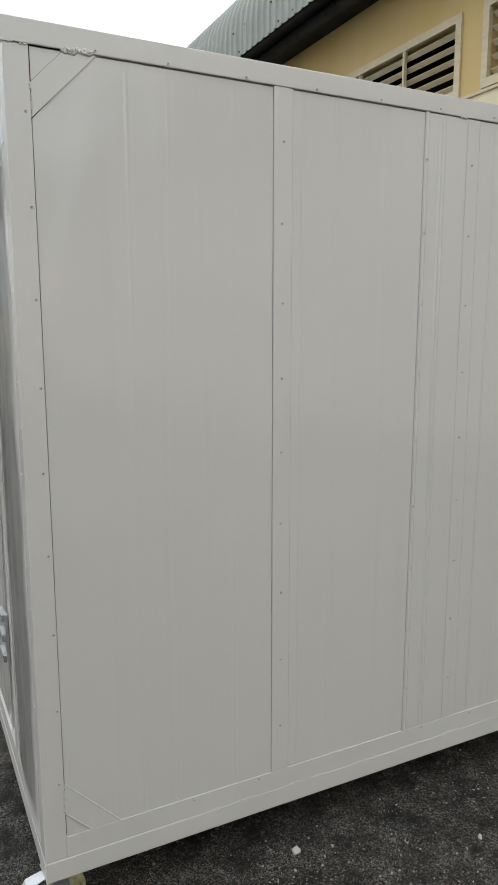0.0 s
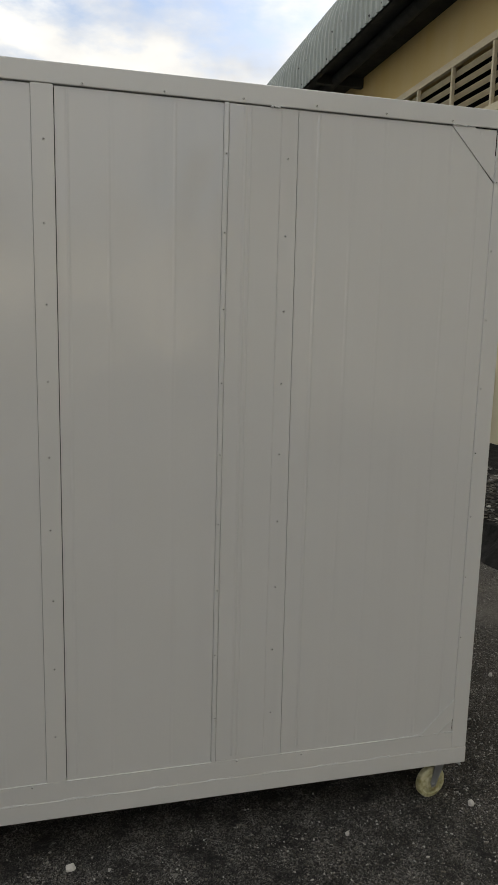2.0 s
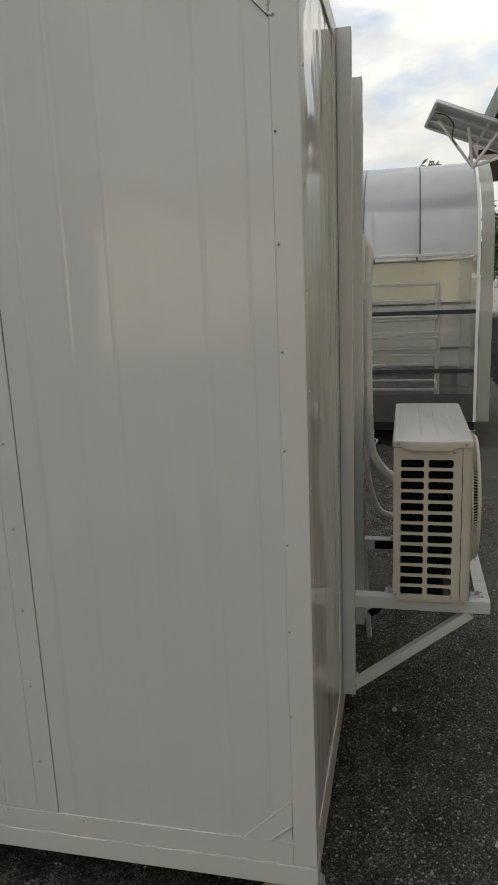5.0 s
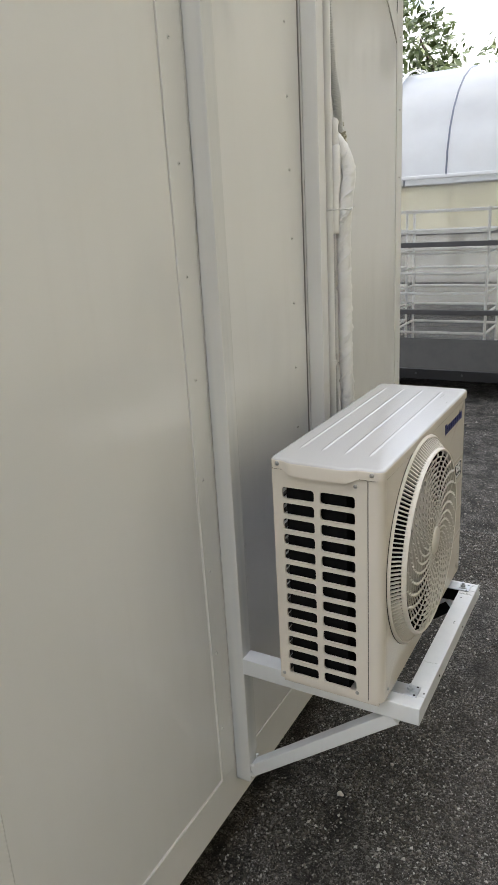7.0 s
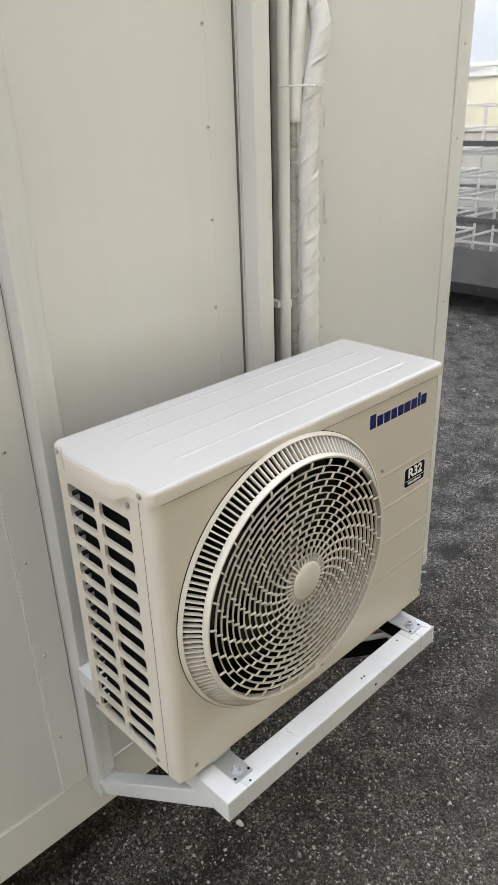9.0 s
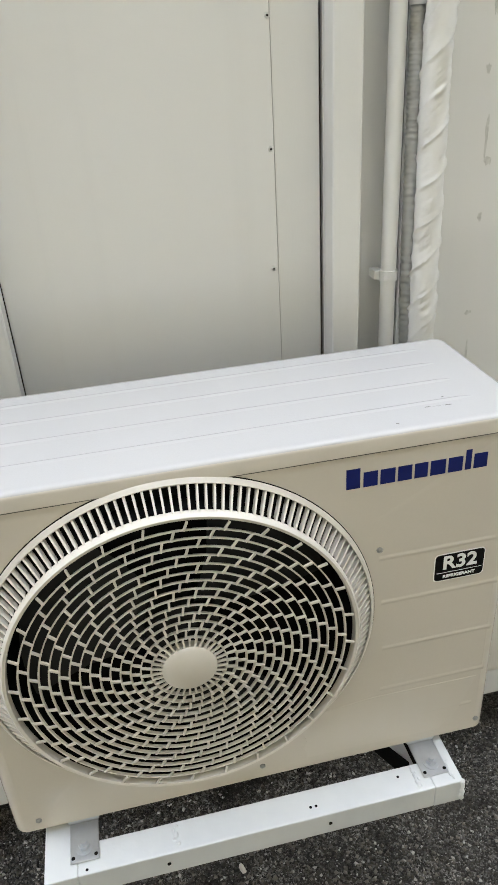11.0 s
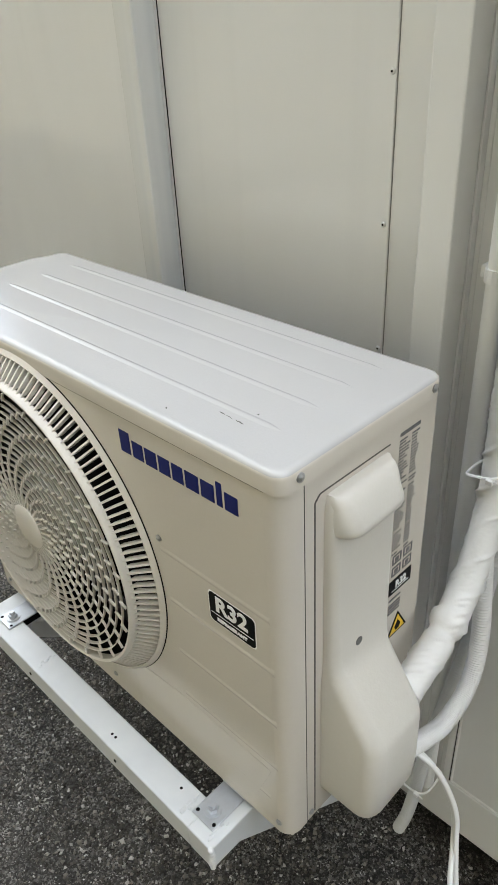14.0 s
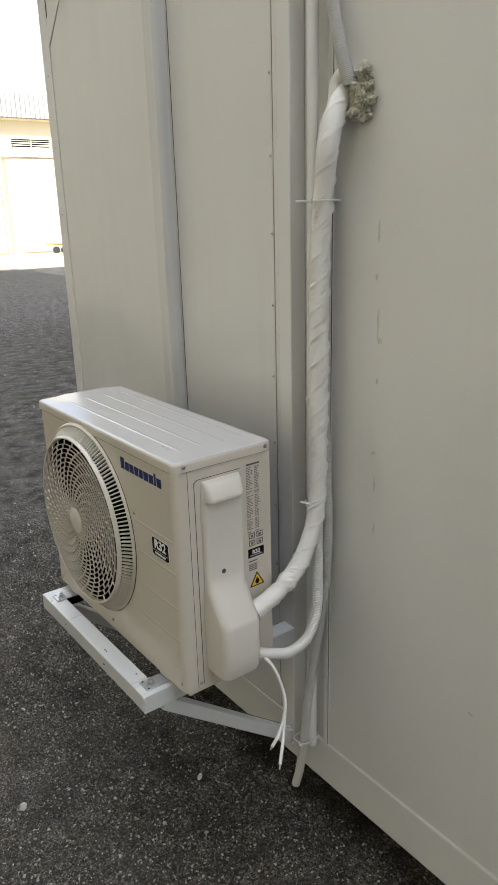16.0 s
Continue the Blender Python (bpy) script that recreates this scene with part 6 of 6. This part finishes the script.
solid("tin", boxm((3.2, 10.15, 0.47), (3.42, 10.5, 0.80), 0.015, 1), M_LOUVRE, "small dented cream tin on the apron", "tin", kind="")


def grit_material():
    m = material("loose_grit", (0.10, 0.095, 0.086), 0.85, grain=((220, 220, 220), 0.5, (0.06, 0.058, 0.053)))
    nt = m.node_tree
    geo = nt.nodes.new("ShaderNodeNewGeometry")
    rp = nt.nodes.new("ShaderNodeValToRGB")
    e = rp.color_ramp.elements
    e[0].position, e[0].color = 0.0, (0.022, 0.0190, 0.0152, 1)
    e[1].position, e[1].color = 1.0, (0.56, 0.54, 0.50, 1)
    for p, c in ((0.45, (0.052, 0.0455, 0.036, 1)), (0.84, (0.205, 0.185, 0.153, 1))):
        k = e.new(p)
        k.color = c
    nt.links.new(geo.outputs["Random Per Island"], rp.inputs["Fac"])
    mx = nt.nodes.new("ShaderNodeMixRGB")
    mx.inputs["Fac"].default_value = 0.88
    b = nt.nodes["Principled BSDF"]
    nt.links.new(b.inputs["Base Color"].links[0].from_socket, mx.inputs["Color1"])
    nt.links.new(rp.outputs["Color"], mx.inputs["Color2"])
    nt.links.new(mx.outputs["Color"], b.inputs["Base Color"])
    return m


M_GRIT = grit_material()


def drift(pos, cell, rng):
    """Smooth random patches of about the size cell."""
    g = rng.normal(0, 1, (64, 64))
    q = pos / cell
    i = np.floor(q).astype(int)
    f = q - i
    f = f * f * (3 - 2 * f)
    x0, y0, x1, y1 = i[:, 0] % 64, i[:, 1] % 64, (i[:, 0] + 1) % 64, (i[:, 1] + 1) % 64
    u, v = f[:, 0], f[:, 1]
    return (g[x0, y0] * (1 - u) + g[x1, y0] * u) * (1 - v) + (g[x0, y1] * (1 - u) + g[x1, y1] * u) * v


def rubble(name, areas, size, label, seed, bare=0.0, slope=0.0, flat=0.75):
    """Loose chips: areas are (count, x0, x1, y0, y1); bare leaves patches empty."""
    rng = np.random.default_rng(seed)
    pos = np.concatenate([np.stack([rng.uniform(x0, x1, n), rng.uniform(y0, y1, n)], 1) for n, x0, x1, y0, y1 in areas])
    field = 1.2 * drift(pos, 1.15, rng) + 1.0 * drift(pos, 0.43, rng) + 0.8 * drift(pos, 0.17, rng)
    pos = pos[field > bare + rng.uniform(-1.6, 1.0, len(pos))]
    n = len(pos)
    s = size * rng.choice([0.5, 0.6, 0.7, 0.85, 1.0, 1.5], n)
    base = np.array([(1, 0, 0), (-1, 0, 0), (0, 1, 0), (0, -1, 0), (0, 0, 1), (0, 0, -1)], float)
    v = base[None] * s[:, None, None] * rng.uniform(0.6, 1.2, (n, 6, 1))
    v += rng.normal(0, 0.22, (n, 6, 3)) * s[:, None, None]
    az = rng.uniform(0, 6.28, n)
    tl = rng.uniform(-0.9, 0.9, n)
    y, z = v[..., 1] * np.cos(tl)[:, None] - v[..., 2] * np.sin(tl)[:, None], v[..., 1] * np.sin(tl)[:, None] + v[..., 2] * np.cos(tl)[:, None]
    x = v[..., 0] * np.cos(az)[:, None] - y * np.sin(az)[:, None]
    y = v[..., 0] * np.sin(az)[:, None] + y * np.cos(az)[:, None]
    v = np.stack([x + pos[:, :1], y + pos[:, 1:], z * flat + s[:, None] * 0.3 + slope * (0.255 + 0.178 * (pos[:, :1] - 2.02))], -1).reshape(-1, 3)
    tri = np.array(((0, 2, 4), (2, 1, 4), (1, 3, 4), (3, 0, 4), (2, 0, 5), (1, 2, 5), (3, 1, 5), (0, 3, 5)))
    f = (np.arange(n)[:, None, None] * 6 + tri[None]).reshape(-1)
    me = bpy.data.meshes.new(name)
    me.vertices.add(len(v))
    me.vertices.foreach_set("co", v.reshape(-1))
    me.loops.add(len(f))
    me.loops.foreach_set("vertex_index", f)
    me.polygons.add(len(f) // 3)
    me.polygons.foreach_set("loop_start", np.arange(0, len(f), 3))
    me.update(calc_edges=True)
    finish(me, M_GRIT, False)
    return tagged(new(name, me), label, "gravel", "", "stuff")


rubble("gravel", ((170000, -0.05, 1.9, -0.6, 3.4), (60000, 0.75, 2.0, -0.6, 4.2), (40000, -3.0, 1.0, -1.3, 0.05), (26000, -0.6, 2.0, 3.4, 6.3), (9000, -2.4, -0.05, 0.1, 2.4), (30000, -0.2, 3.6, -6.5, -0.6)), 0.0037, "loose grey grit scattered over the asphalt", 7)
rubble("coarse_gravel", ((24000, 0.25, 1.9, -0.6, 4.0), (5000, -0.05, 0.5, -0.6, 4.0), (9000, -3.2, 1.0, -1.3, 0.0)), 0.0051, "larger grey chippings scattered over the asphalt", 11, 0.9)

rubble("yard_chippings", ((5000, -9.0, -0.6, -26.0, -1.4), (1500, -3.0, 4.0, 4.2, 6.2)), 0.012, "sparse pale chippings over the yard", 19, 0.2, 0.0, 0.6)
rubble("broken_concrete", ((9000, 2.05, 3.0, -1.0, 9.0),), 0.027, "broken pale concrete bits strewn over the apron", 5, -1.3, 1.0, 0.22)


def stone(p, s, seed, mat=None):
    bm = bmesh.new()
    bmesh.ops.create_icosphere(bm, subdivisions=2, radius=s, matrix=Matrix.Translation((p[0], p[1], s * 0.4)) @ pose(0, 0, 0, seed * 31, seed * 17, seed * 7) @ Matrix.Diagonal((1.3, 0.9, 0.62, 1)))
    for v in bm.verts:
        v.co += Vector((1, 1, 0.6)) * 0.4 * s * noise.noise(v.co * (1.1 / s) + Vector((seed, 0, 0)))
    solid("stone", bm, mat or M_PALESTONE, "small pale broken stone lying on the asphalt", "stone", kind="", group="pale stones on the asphalt")


for i, (x, y, s) in enumerate(((-1.586, -0.052, 0.016), (0.021, -0.041, 0.016), (0.2, 1.182, 0.011), (0.728, 0.927, 0.013), (-0.55, -0.10, 0.010), (-0.93, -0.30, 0.009), (0.55, 0.45, 0.010), (0.9, 1.4, 0.011))):
    stone((x, y), s, i + 1.0)

# ---- drying tunnel ----
TY, TW = 6.40, 2.7
tun = thing("drying_tunnel", (-1.5, 7.7, 0.0), "long polycarbonate drying tunnel with curved ribs and white racks inside", "greenhouse")


def arch(y_in=0.0):
    p = [(TY + y_in, 0.30), (TY + y_in, 1.2), (TY + y_in, 2.12)]
    for k in range(1, 16):
        a = math.pi * k / 16
        p.append((TY + TW / 2 - (TW / 2 - y_in) * math.cos(a), 2.12 + (1.10 - y_in) * math.sin(a)))
    p += [(TY + TW - y_in, 2.12), (TY + TW - y_in, 1.2), (TY + TW - y_in, 0.30)]
    return p


def skin(name, x0, x1, pts, mat):
    bm = bmesh.new()
    prev = None
    for y, z in pts:
        cur = (bm.verts.new((x0, y, z)), bm.verts.new((x1, y, z)))
        if prev:
            bm.faces.new((prev[0], prev[1], cur[1], cur[0]))
        prev = cur
    return part(name, bm, mat, tun, smooth="all")


A = arch(0.02)
XE, XS = 0.98, -7.6
skin("roof_sheet", XS, XE, A[2:-2], M_POLYTOP)
skin("wall_sheet", XS, XE, [(TY + 0.02, 0.62), (TY + 0.02, 2.12)], M_POLYWALL)
# One rear sheet in two tints: painted gold reflection above, dimmer grey below.
skin("rear_sheet", XS, XE, [(TY + TW - 0.02, 1.56), (TY + TW - 0.02, 2.12)], M_POLYREAR)
skin("rear_sheet", XS, XE, [(TY + TW - 0.02, 0.62), (TY + TW - 0.02, 1.557)], M_POLYDIM)
bm = bmesh.new()
bm.faces.new([bm.verts.new((XE, y, z)) for y, z in A])
part("end_sheet", bm, M_POLYWALL, tun)
bm = bmesh.new()
bm.faces.new([bm.verts.new((XS, y, z)) for y, z in A])
part("end_sheet", bm, M_POLYTOP, tun)
x, k = XE, 0
while x > XS - 0.1:
    wide = k % 4 == 0
    bm = bmesh.new()
    pts = [(x, y, z) for y, z in (arch(-0.012) if wide else arch(0.03)[2:-2])]
    if wide:
        prev = None
        for p in pts:
            q = Vector(p)
            n = Vector((0, q.y - (TY + TW / 2), (q.z - 1.6) * 0.8)).normalized() if q.z > 2.12 else Vector((0, math.copysign(1, q.y - TY - TW / 2), 0))
            cur = [bm.verts.new(q + Vector((dx, 0, 0)) + n * dn) for dx, dn in ((-0.016, 0), (0.016, 0), (0.016, 0.012), (-0.016, 0.012))]
            if prev:
                for i in range(4):
                    bm.faces.new((prev[i], prev[(i + 1) % 4], cur[(i + 1) % 4], cur[i]))
            prev = cur
        bmesh.ops.recalc_face_normals(bm, faces=bm.faces)
    else:
        sweep(bm, pts, 0.014, 8)
    part("rib", bm, M_RACK if wide else M_RIB, tun, "broad white rib" if wide else "", smooth=True)
    x -= 0.6075
    k += 1
for z, h, mat, nm in ((2.12, 0.03, M_ALU, "purlin"), (1.51, 0.045, M_BLACKBAR, "side_bar"), (0.87, 0.045, M_BLACKBAR, "side_bar"), (0.25, 0.10, M_BASEBEAM, "base_beam")):
    for y in (TY, TY + TW):
        part(nm, boxm((XS, y - 0.02, z - h / 2), (XE, y + 0.018, z + h / 2), 0.003, 1), mat, tun)
part("skirt", boxm((XS, TY + 0.0, 0.302), (XE, TY + 0.018, 0.61)), M_SKIRT, tun, "grey sheet skirt")
part("skirt", boxm((XS, TY + TW - 0.018, 0.302), (XE, TY + TW, 0.61)), M_SKIRT, tun)
for k in range(18):
    repeat("bolt", SCREW, tun, Matrix.Translation((XE - 0.22 - 0.46 * k, TY - 0.018, 0.255)) @ Matrix.Scale(0.7, 4))
part("deck", boxm((XS, TY + 0.03, 0.21), (XE, TY + TW - 0.03, 0.29)), M_BLACKBAR, tun)
WHITE_WHEEL = WHEEL.copy()
WHITE_WHEEL.materials[0] = M_RACK
for x in (XE - 0.03, -1.45, -3.88, -6.31):
    m = Matrix.Translation((x, TY - 0.02, 0.035)) @ pose(0, 0, 0, 0, 0, 40 if x > -2 else 10)
    f = repeat("castor", FORK, tun, m)
    w = new("wheel", WHITE_WHEEL)
    w.parent = f
    w.location = (0.026, 0, 0.0645 - 0.035)
skin("end_flashing", XE + 0.024, XE + 0.155, arch(0.0), M_POLYEND)
bm = bmesh.new()
sweep(bm, spline([(-1.9, TY + 0.42, 2.86), (-1.0, TY + 0.40, 2.80), (-0.35, TY + 0.41, 2.86), (0.1, TY + 0.40, 2.80), (0.5, TY + 0.44, 2.88), (XE, TY + 0.50, 2.93)], 6), 0.006, 6)
part("cable", bm, M_RIB, tun)
# racks inside the tunnel
rack = thing("drying_rack", (0.12, 6.95, 0.29), "white tube drying rack with seven shelves inside the tunnel", "rack", group="racks inside the tunnel")
for dx in (-0.47, 0.47):
    for dy in (-0.38, 0.38):
        bm = bmesh.new()
        rod(bm, (0.12 + dx, 6.95 + dy, 0.29), (0.12 + dx, 6.95 + dy, 1.83), 0.014, 8)
        part("leg", bm, M_RACK, rack)
for k in range(7):
    z = 0.64 + 0.195 * k
    bm = bmesh.new()
    for a, b in (((-0.35, 6.57), (0.59, 6.57)), ((-0.35, 7.33), (0.59, 7.33)), ((-0.35, 6.57), (-0.35, 7.33)), ((0.59, 6.57), (0.59, 7.33))):
        rod(bm, (*a, z), (*b, z), 0.0135, 8)
    part("shelf", bm, M_RACK, rack)
for x in (-0.93, -1.95, -3.1, -4.2, -5.3, -6.4):
    copy_thing(rack, Matrix.Translation((x, 6.95, 0.29)))

# solar panel on the tunnel's end
sol = thing("solar_panel", (0.9, 6.7, 2.95), "tilted framed solar panel on a tube stand above the tunnel", "solar panel")
o, eu, ev = Vector((0.52, 6.15, 3.605)), Vector((1.05, 0.146, -0.397)), Vector((-0.10, 0.38, -0.148))
nn = eu.cross(ev).normalized()
nn = nn if nn.z > 0 else -nn
bm = bmesh.new()
prism(bm, [o, o + eu, o + eu + ev, o + ev], nn * -0.008)
part("back_sheet", bm, M_SOLAR, sol)
bm = bmesh.new()
prism(bm, [p + nn * 0.002 for p in (o, o + eu, o + eu + ev, o + ev)], nn * 0.006)
part("cells", bm, M_CELL, sol)
for a, b in ((o, o + eu), (o + eu, o + eu + ev), (o + eu + ev, o + ev), (o + ev, o), (o + eu * 0.5, o + eu * 0.5 + ev), (o + ev * 0.33, o + ev * 0.33 + eu), (o + ev * 0.7, o + ev * 0.7 + eu)):
    bm = bmesh.new()
    beam(bm, a - nn * 0.02, b - nn * 0.02, 0.03, 0.035, up=nn)
    part("frame_bar", bm, M_ALU, sol)
for b in (o + ev * 0.6 + eu * 0.08, o + ev * 0.5 + eu * 0.36, o + ev * 0.2 + eu * 0.62, o + eu * 0.92 + ev * 0.5):
    bm = bmesh.new()
    rod(bm, (0.90, 6.55, 3.0), b - nn * 0.03, 0.016, 8)
    part("strut", bm, M_RACK, sol)
bm = bmesh.new()
sweep(bm, spline([o + Vector((-0.02, 0.10, -0.10)), o + Vector((0.09, 0.08, -0.14)), o + Vector((0.16, 0.07, -0.23)), o + Vector((0.15, 0.07, -0.36)), o + Vector((0.20, 0.12, -0.42))], 8), 0.006, 6)
part("lead", bm, M_RUBBER, sol, smooth="all")


# ---- trees and distance ----
def tree(at, h, r, seed, n=2600, leaf=0.16):
    rng = random.Random(seed)
    t = thing("tree", at, "leafy dark green tree beyond the tunnel", "tree", group="trees behind the yard")
    b = Vector(at)
    bm = bmesh.new()
    tip = b + Vector((rng.uniform(-0.3, 0.3), rng.uniform(-0.3, 0.3), h * 0.7))
    sweep(bm, spline([b - Vector((0, 0, 0.1)), b + (tip - b) * 0.35 + Vector((0.1, 0, 0)), b + (tip - b) * 0.7, tip], 5), lambda i, a: 0.20 * (1 - i / 19), 10)
    clumps = []
    for k in range(15):
        a, el = rng.uniform(0, 6.28), rng.uniform(0.0, 1.0)
        start = b + (tip - b) * rng.uniform(0.45, 0.95)
        end = start + Vector((math.cos(a), math.sin(a), 0)) * r * rng.uniform(0.35, 0.95) + Vector((0, 0, h * 0.28 * el))
        rod(bm, start, end, 0.06, 7, 0.02)
        clumps.append((end, r * rng.uniform(0.28, 0.5)))
        clumps.append((start.lerp(end, 0.6), r * rng.uniform(0.25, 0.4)))
    part("trunk", bm, M_BARK, t, smooth="all")
    vs, fs = [], []
    for k in range(n):
        c, cr = rng.choice(clumps)
        d = Vector((rng.gauss(0, 1), rng.gauss(0, 1), rng.gauss(0, 0.8)))
        p = c + d.normalized() * cr * rng.uniform(0.35, 1.05) - b
        u = Vector((rng.gauss(0, 1), rng.gauss(0, 1), rng.gauss(0, 0.6))).normalized()
        w = u.orthogonal().normalized()
        s = leaf * rng.uniform(0.6, 1.3)
        i = len(vs)
        vs += [tuple(p - u * s), tuple(p + w * s * 0.42), tuple(p + u * s), tuple(p - w * s * 0.42)]
        fs.append((i, i + 1, i + 2, i + 3))
    me = bpy.data.meshes.new("crown")
    me.from_pydata(vs, [], fs)
    finish(me, M_LEAF, False)
    ob = new("crown", me)
    ob.parent = t
    tagged(ob, "", "", "", "stuff")


tree((-4.75, 14.5, 0), 8.15, 1.45, 3, 11000, 0.085)
tree((-8.2, 14.0, 0), 6.5, 2.4, 5, 8000, 0.10)
tree((-2.9, 15.5, 0), 5.6, 2.1, 8, 8000, 0.10)
tree((-11.5, 15.5, 0), 6.4, 2.5, 11, 3600, 0.16)
tree((5.0, 24.5, 0), 5.4, 2.8, 13, 9000, 0.16)
tree((1.0, 42.0, 0), 8.6, 1.5, 17, 1600, 0.25)

shed = thing("far_house", (4.0, 33.0, 0), "white far house with a brown tiled roof behind the trees", "house")
part("wall", boxm((5.2, 32.0, 0), (10.0, 38.0, 6.4)), M_FARWALL, shed)
bm = bmesh.new()
prism(bm, [(3.1, 31.2, 6.6), (3.1, 38.8, 6.6), (3.1, 35.0, 8.0)], (7.6, 0, 0))
part("roof", bm, M_TILE, shed)
mast = thing("telecom_mast", (-5.95, 60, 0), "slim white telecom mast far behind the yard", "mast")
bm = bmesh.new()
rod(bm, (-5.95, 60, 0), (-5.95, 60, 21.5), 0.16, 8)
part("pole", bm, M_RACK, mast)
for k, (dx, z) in enumerate(((-0.5, 19.9), (0.45, 20.6), (-0.2, 21.0), (0.5, 19.7))):
    part("antenna", boxm((-5.95 + dx - 0.12, 59.8, z - 0.5), (-5.95 + dx + 0.12, 60.1, z + 0.6)), M_RACK, mast)

# building across the yard
far = thing("far_warehouse", (-16.0, -38.6, 0), "sunlit white warehouse across the yard with vents and tall doors", "warehouse")
vy = [-45.0 + 3.6 * k for k in range(13)]
ys2 = [-46.0]
for v in vy:
    ys2 += [v, v + 2.3]
ys2.append(2.0)
bm = bmesh.new()
grid_plate(bm, ys2, [-0.05, 5.62, 6.15, 7.4], lambda i, j: j == 1 and i % 2 == 1, lambda u, v: (u, -38.5, v), (0, -0.25, 0))
part("wall", bm, M_FARWALL, far)
# Black sheet in place of the unlit interior behind the far vents.
part("inside", boxm((-45.9, -39.3, 0), (1.9, -39.2, 7.3)), M_DARK, far)
for v in vy:
    if -24 < v < -8:
        bm = bmesh.new()
        grid_plate(bm, [v - 0.08, v + 0.02, v + 1.13, v + 1.17, v + 2.28, v + 2.38], [5.54, 5.64, 6.13, 6.23], lambda i, j: i in (1, 3) and j == 1, lambda u, z: (u, -38.44, z), (0, -0.06, 0))
        vent = part("louvre_vent", bm, M_FARWALL, far)
        for k in range(4):
            bm = bmesh.new()
            beam(bm, (v, -38.56, 5.70 + 0.12 * k), (v + 2.3, -38.56, 5.70 + 0.12 * k), 0.08, 0.015, up=(0, 0.62, 0.78))
            part("slat", bm, M_FARWALL, vent)
        part("tall_door", boxm((v - 0.4, -38.5, 0.1), (v + 2.4, -38.38, 5.1), 0.02, 1), M_FARWALL, far)
        part("door_post", boxm((v - 0.62, -38.5, 0.1), (v - 0.44, -38.30, 5.2), 0.02, 1), M_LOUVRE, far)
part("ledge", boxm((-46, -38.49, 5.2), (2, -38.28, 5.32)), M_FARWALL, far)
bm = bmesh.new()
prof = [(-37.6, 7.10), (-37.62, 8.3), (-38.2, 8.75), (-46.0, 10.2)]
cols = []
x = -46.5
while x < 2.5:
    for f, h in ((0.0, 0), (0.7, 0), (0.78, 0.05), (0.95, 0.05)):
        cols.append([bm.verts.new((x + f * 0.26, y + h, z + h * 0.3)) for y, z in prof])
    x += 0.26
for a, b in zip(cols, cols[1:]):
    for k in range(3):
        bm.faces.new((a[k], b[k], b[k + 1], a[k + 1]))
part("roof", bm, M_FARROOF, far, "pale corrugated roof sheeting")
part("soffit", boxm((-46, -38.49, 7.05), (2, -37.66, 7.09)), M_LOUVRE, far)
# Sunlight on the far asphalt, put in as a pale strip up to the shadow edge.
M_SUNLITYARD = material("sunlit_asphalt", (0.46, 0.41, 0.30), 0.8, grain=((1.5, 1.5, 1.5), 0.4, (0.38, 0.34, 0.25)))
solid("pavement_far", boxm((-46, -38.49, -0.02), (2, -25.5, 0.03)), M_SUNLITYARD, "pale strip coloured as sunlit asphalt along the far warehouse", "pavement")
M_FARYELLOW = material("machine_yellow", (0.34, 0.25, 0.05), 0.5, grain=((5, 5, 5), 0.4, (0.5, 0.36, 0.05)))
cart = thing("yellow_cart", (-15.7, -37.4, 0), "low yellow cart with black wheels by the far wall", "cart")
part("body", boxm((-16.4, -37.8, 0.46), (-15.0, -37.0, 0.58), 0.04, 1), M_FARYELLOW, cart)
for dx in (-0.5, -0.05, 0.45):
    bm = bmesh.new()
    rod(bm, (-15.7 + dx, -37.0, 0.2), (-15.7 + dx, -36.85, 0.2), 0.2, 14)
    part("wheel", bm, M_RUBBER, cart)
for x0, x1, yy, h, g in ((-80, -46.5, -42, 6.0, 0), (2.5, 34, -42, 6.5, 0), (-60, -58, 40, 5.0, 1)):
    w = solid("backdrop_wall", boxm((x0, yy - 0.3, -0.05), (x1, yy, h)), M_FARWALL, "plain far boundary wall", "wall", kind="structure")
solid("backdrop_wall", boxm((-62, -42, -0.05), (-61.7, 60, 4.0)), M_FARWALL, "plain far boundary wall", "wall", kind="structure")
# Unseen wall, added to hold back light arriving from the west.
M_WESTBLOCK = material("west_block_grey", (0.30, 0.29, 0.27), 0.8, grain=((2, 2, 2), 0.5, (0.22, 0.215, 0.20)), bump=((20, 20, 20), 0.004))
solid("wall_west", boxm((-13.3, -9.0, -0.05), (-13.0, 12.0, 5.5)), M_WESTBLOCK, "unseen grey wall added to block light from the west", "wall")
# Unseen dark wall, added to block skylight from the front wall's left part.
M_SOUTHBLOCK = material("south_block_dark", (0.11, 0.11, 0.105), 0.85, grain=((2, 2, 2), 0.5, (0.08, 0.08, 0.078)), bump=((20, 20, 20), 0.004))
solid("wall_south", boxm((-5.3, -10.0, -0.05), (-5.0, -1.0, 6.5)), M_SOUTHBLOCK, "unseen dark wall added to darken the front wall's left", "wall")
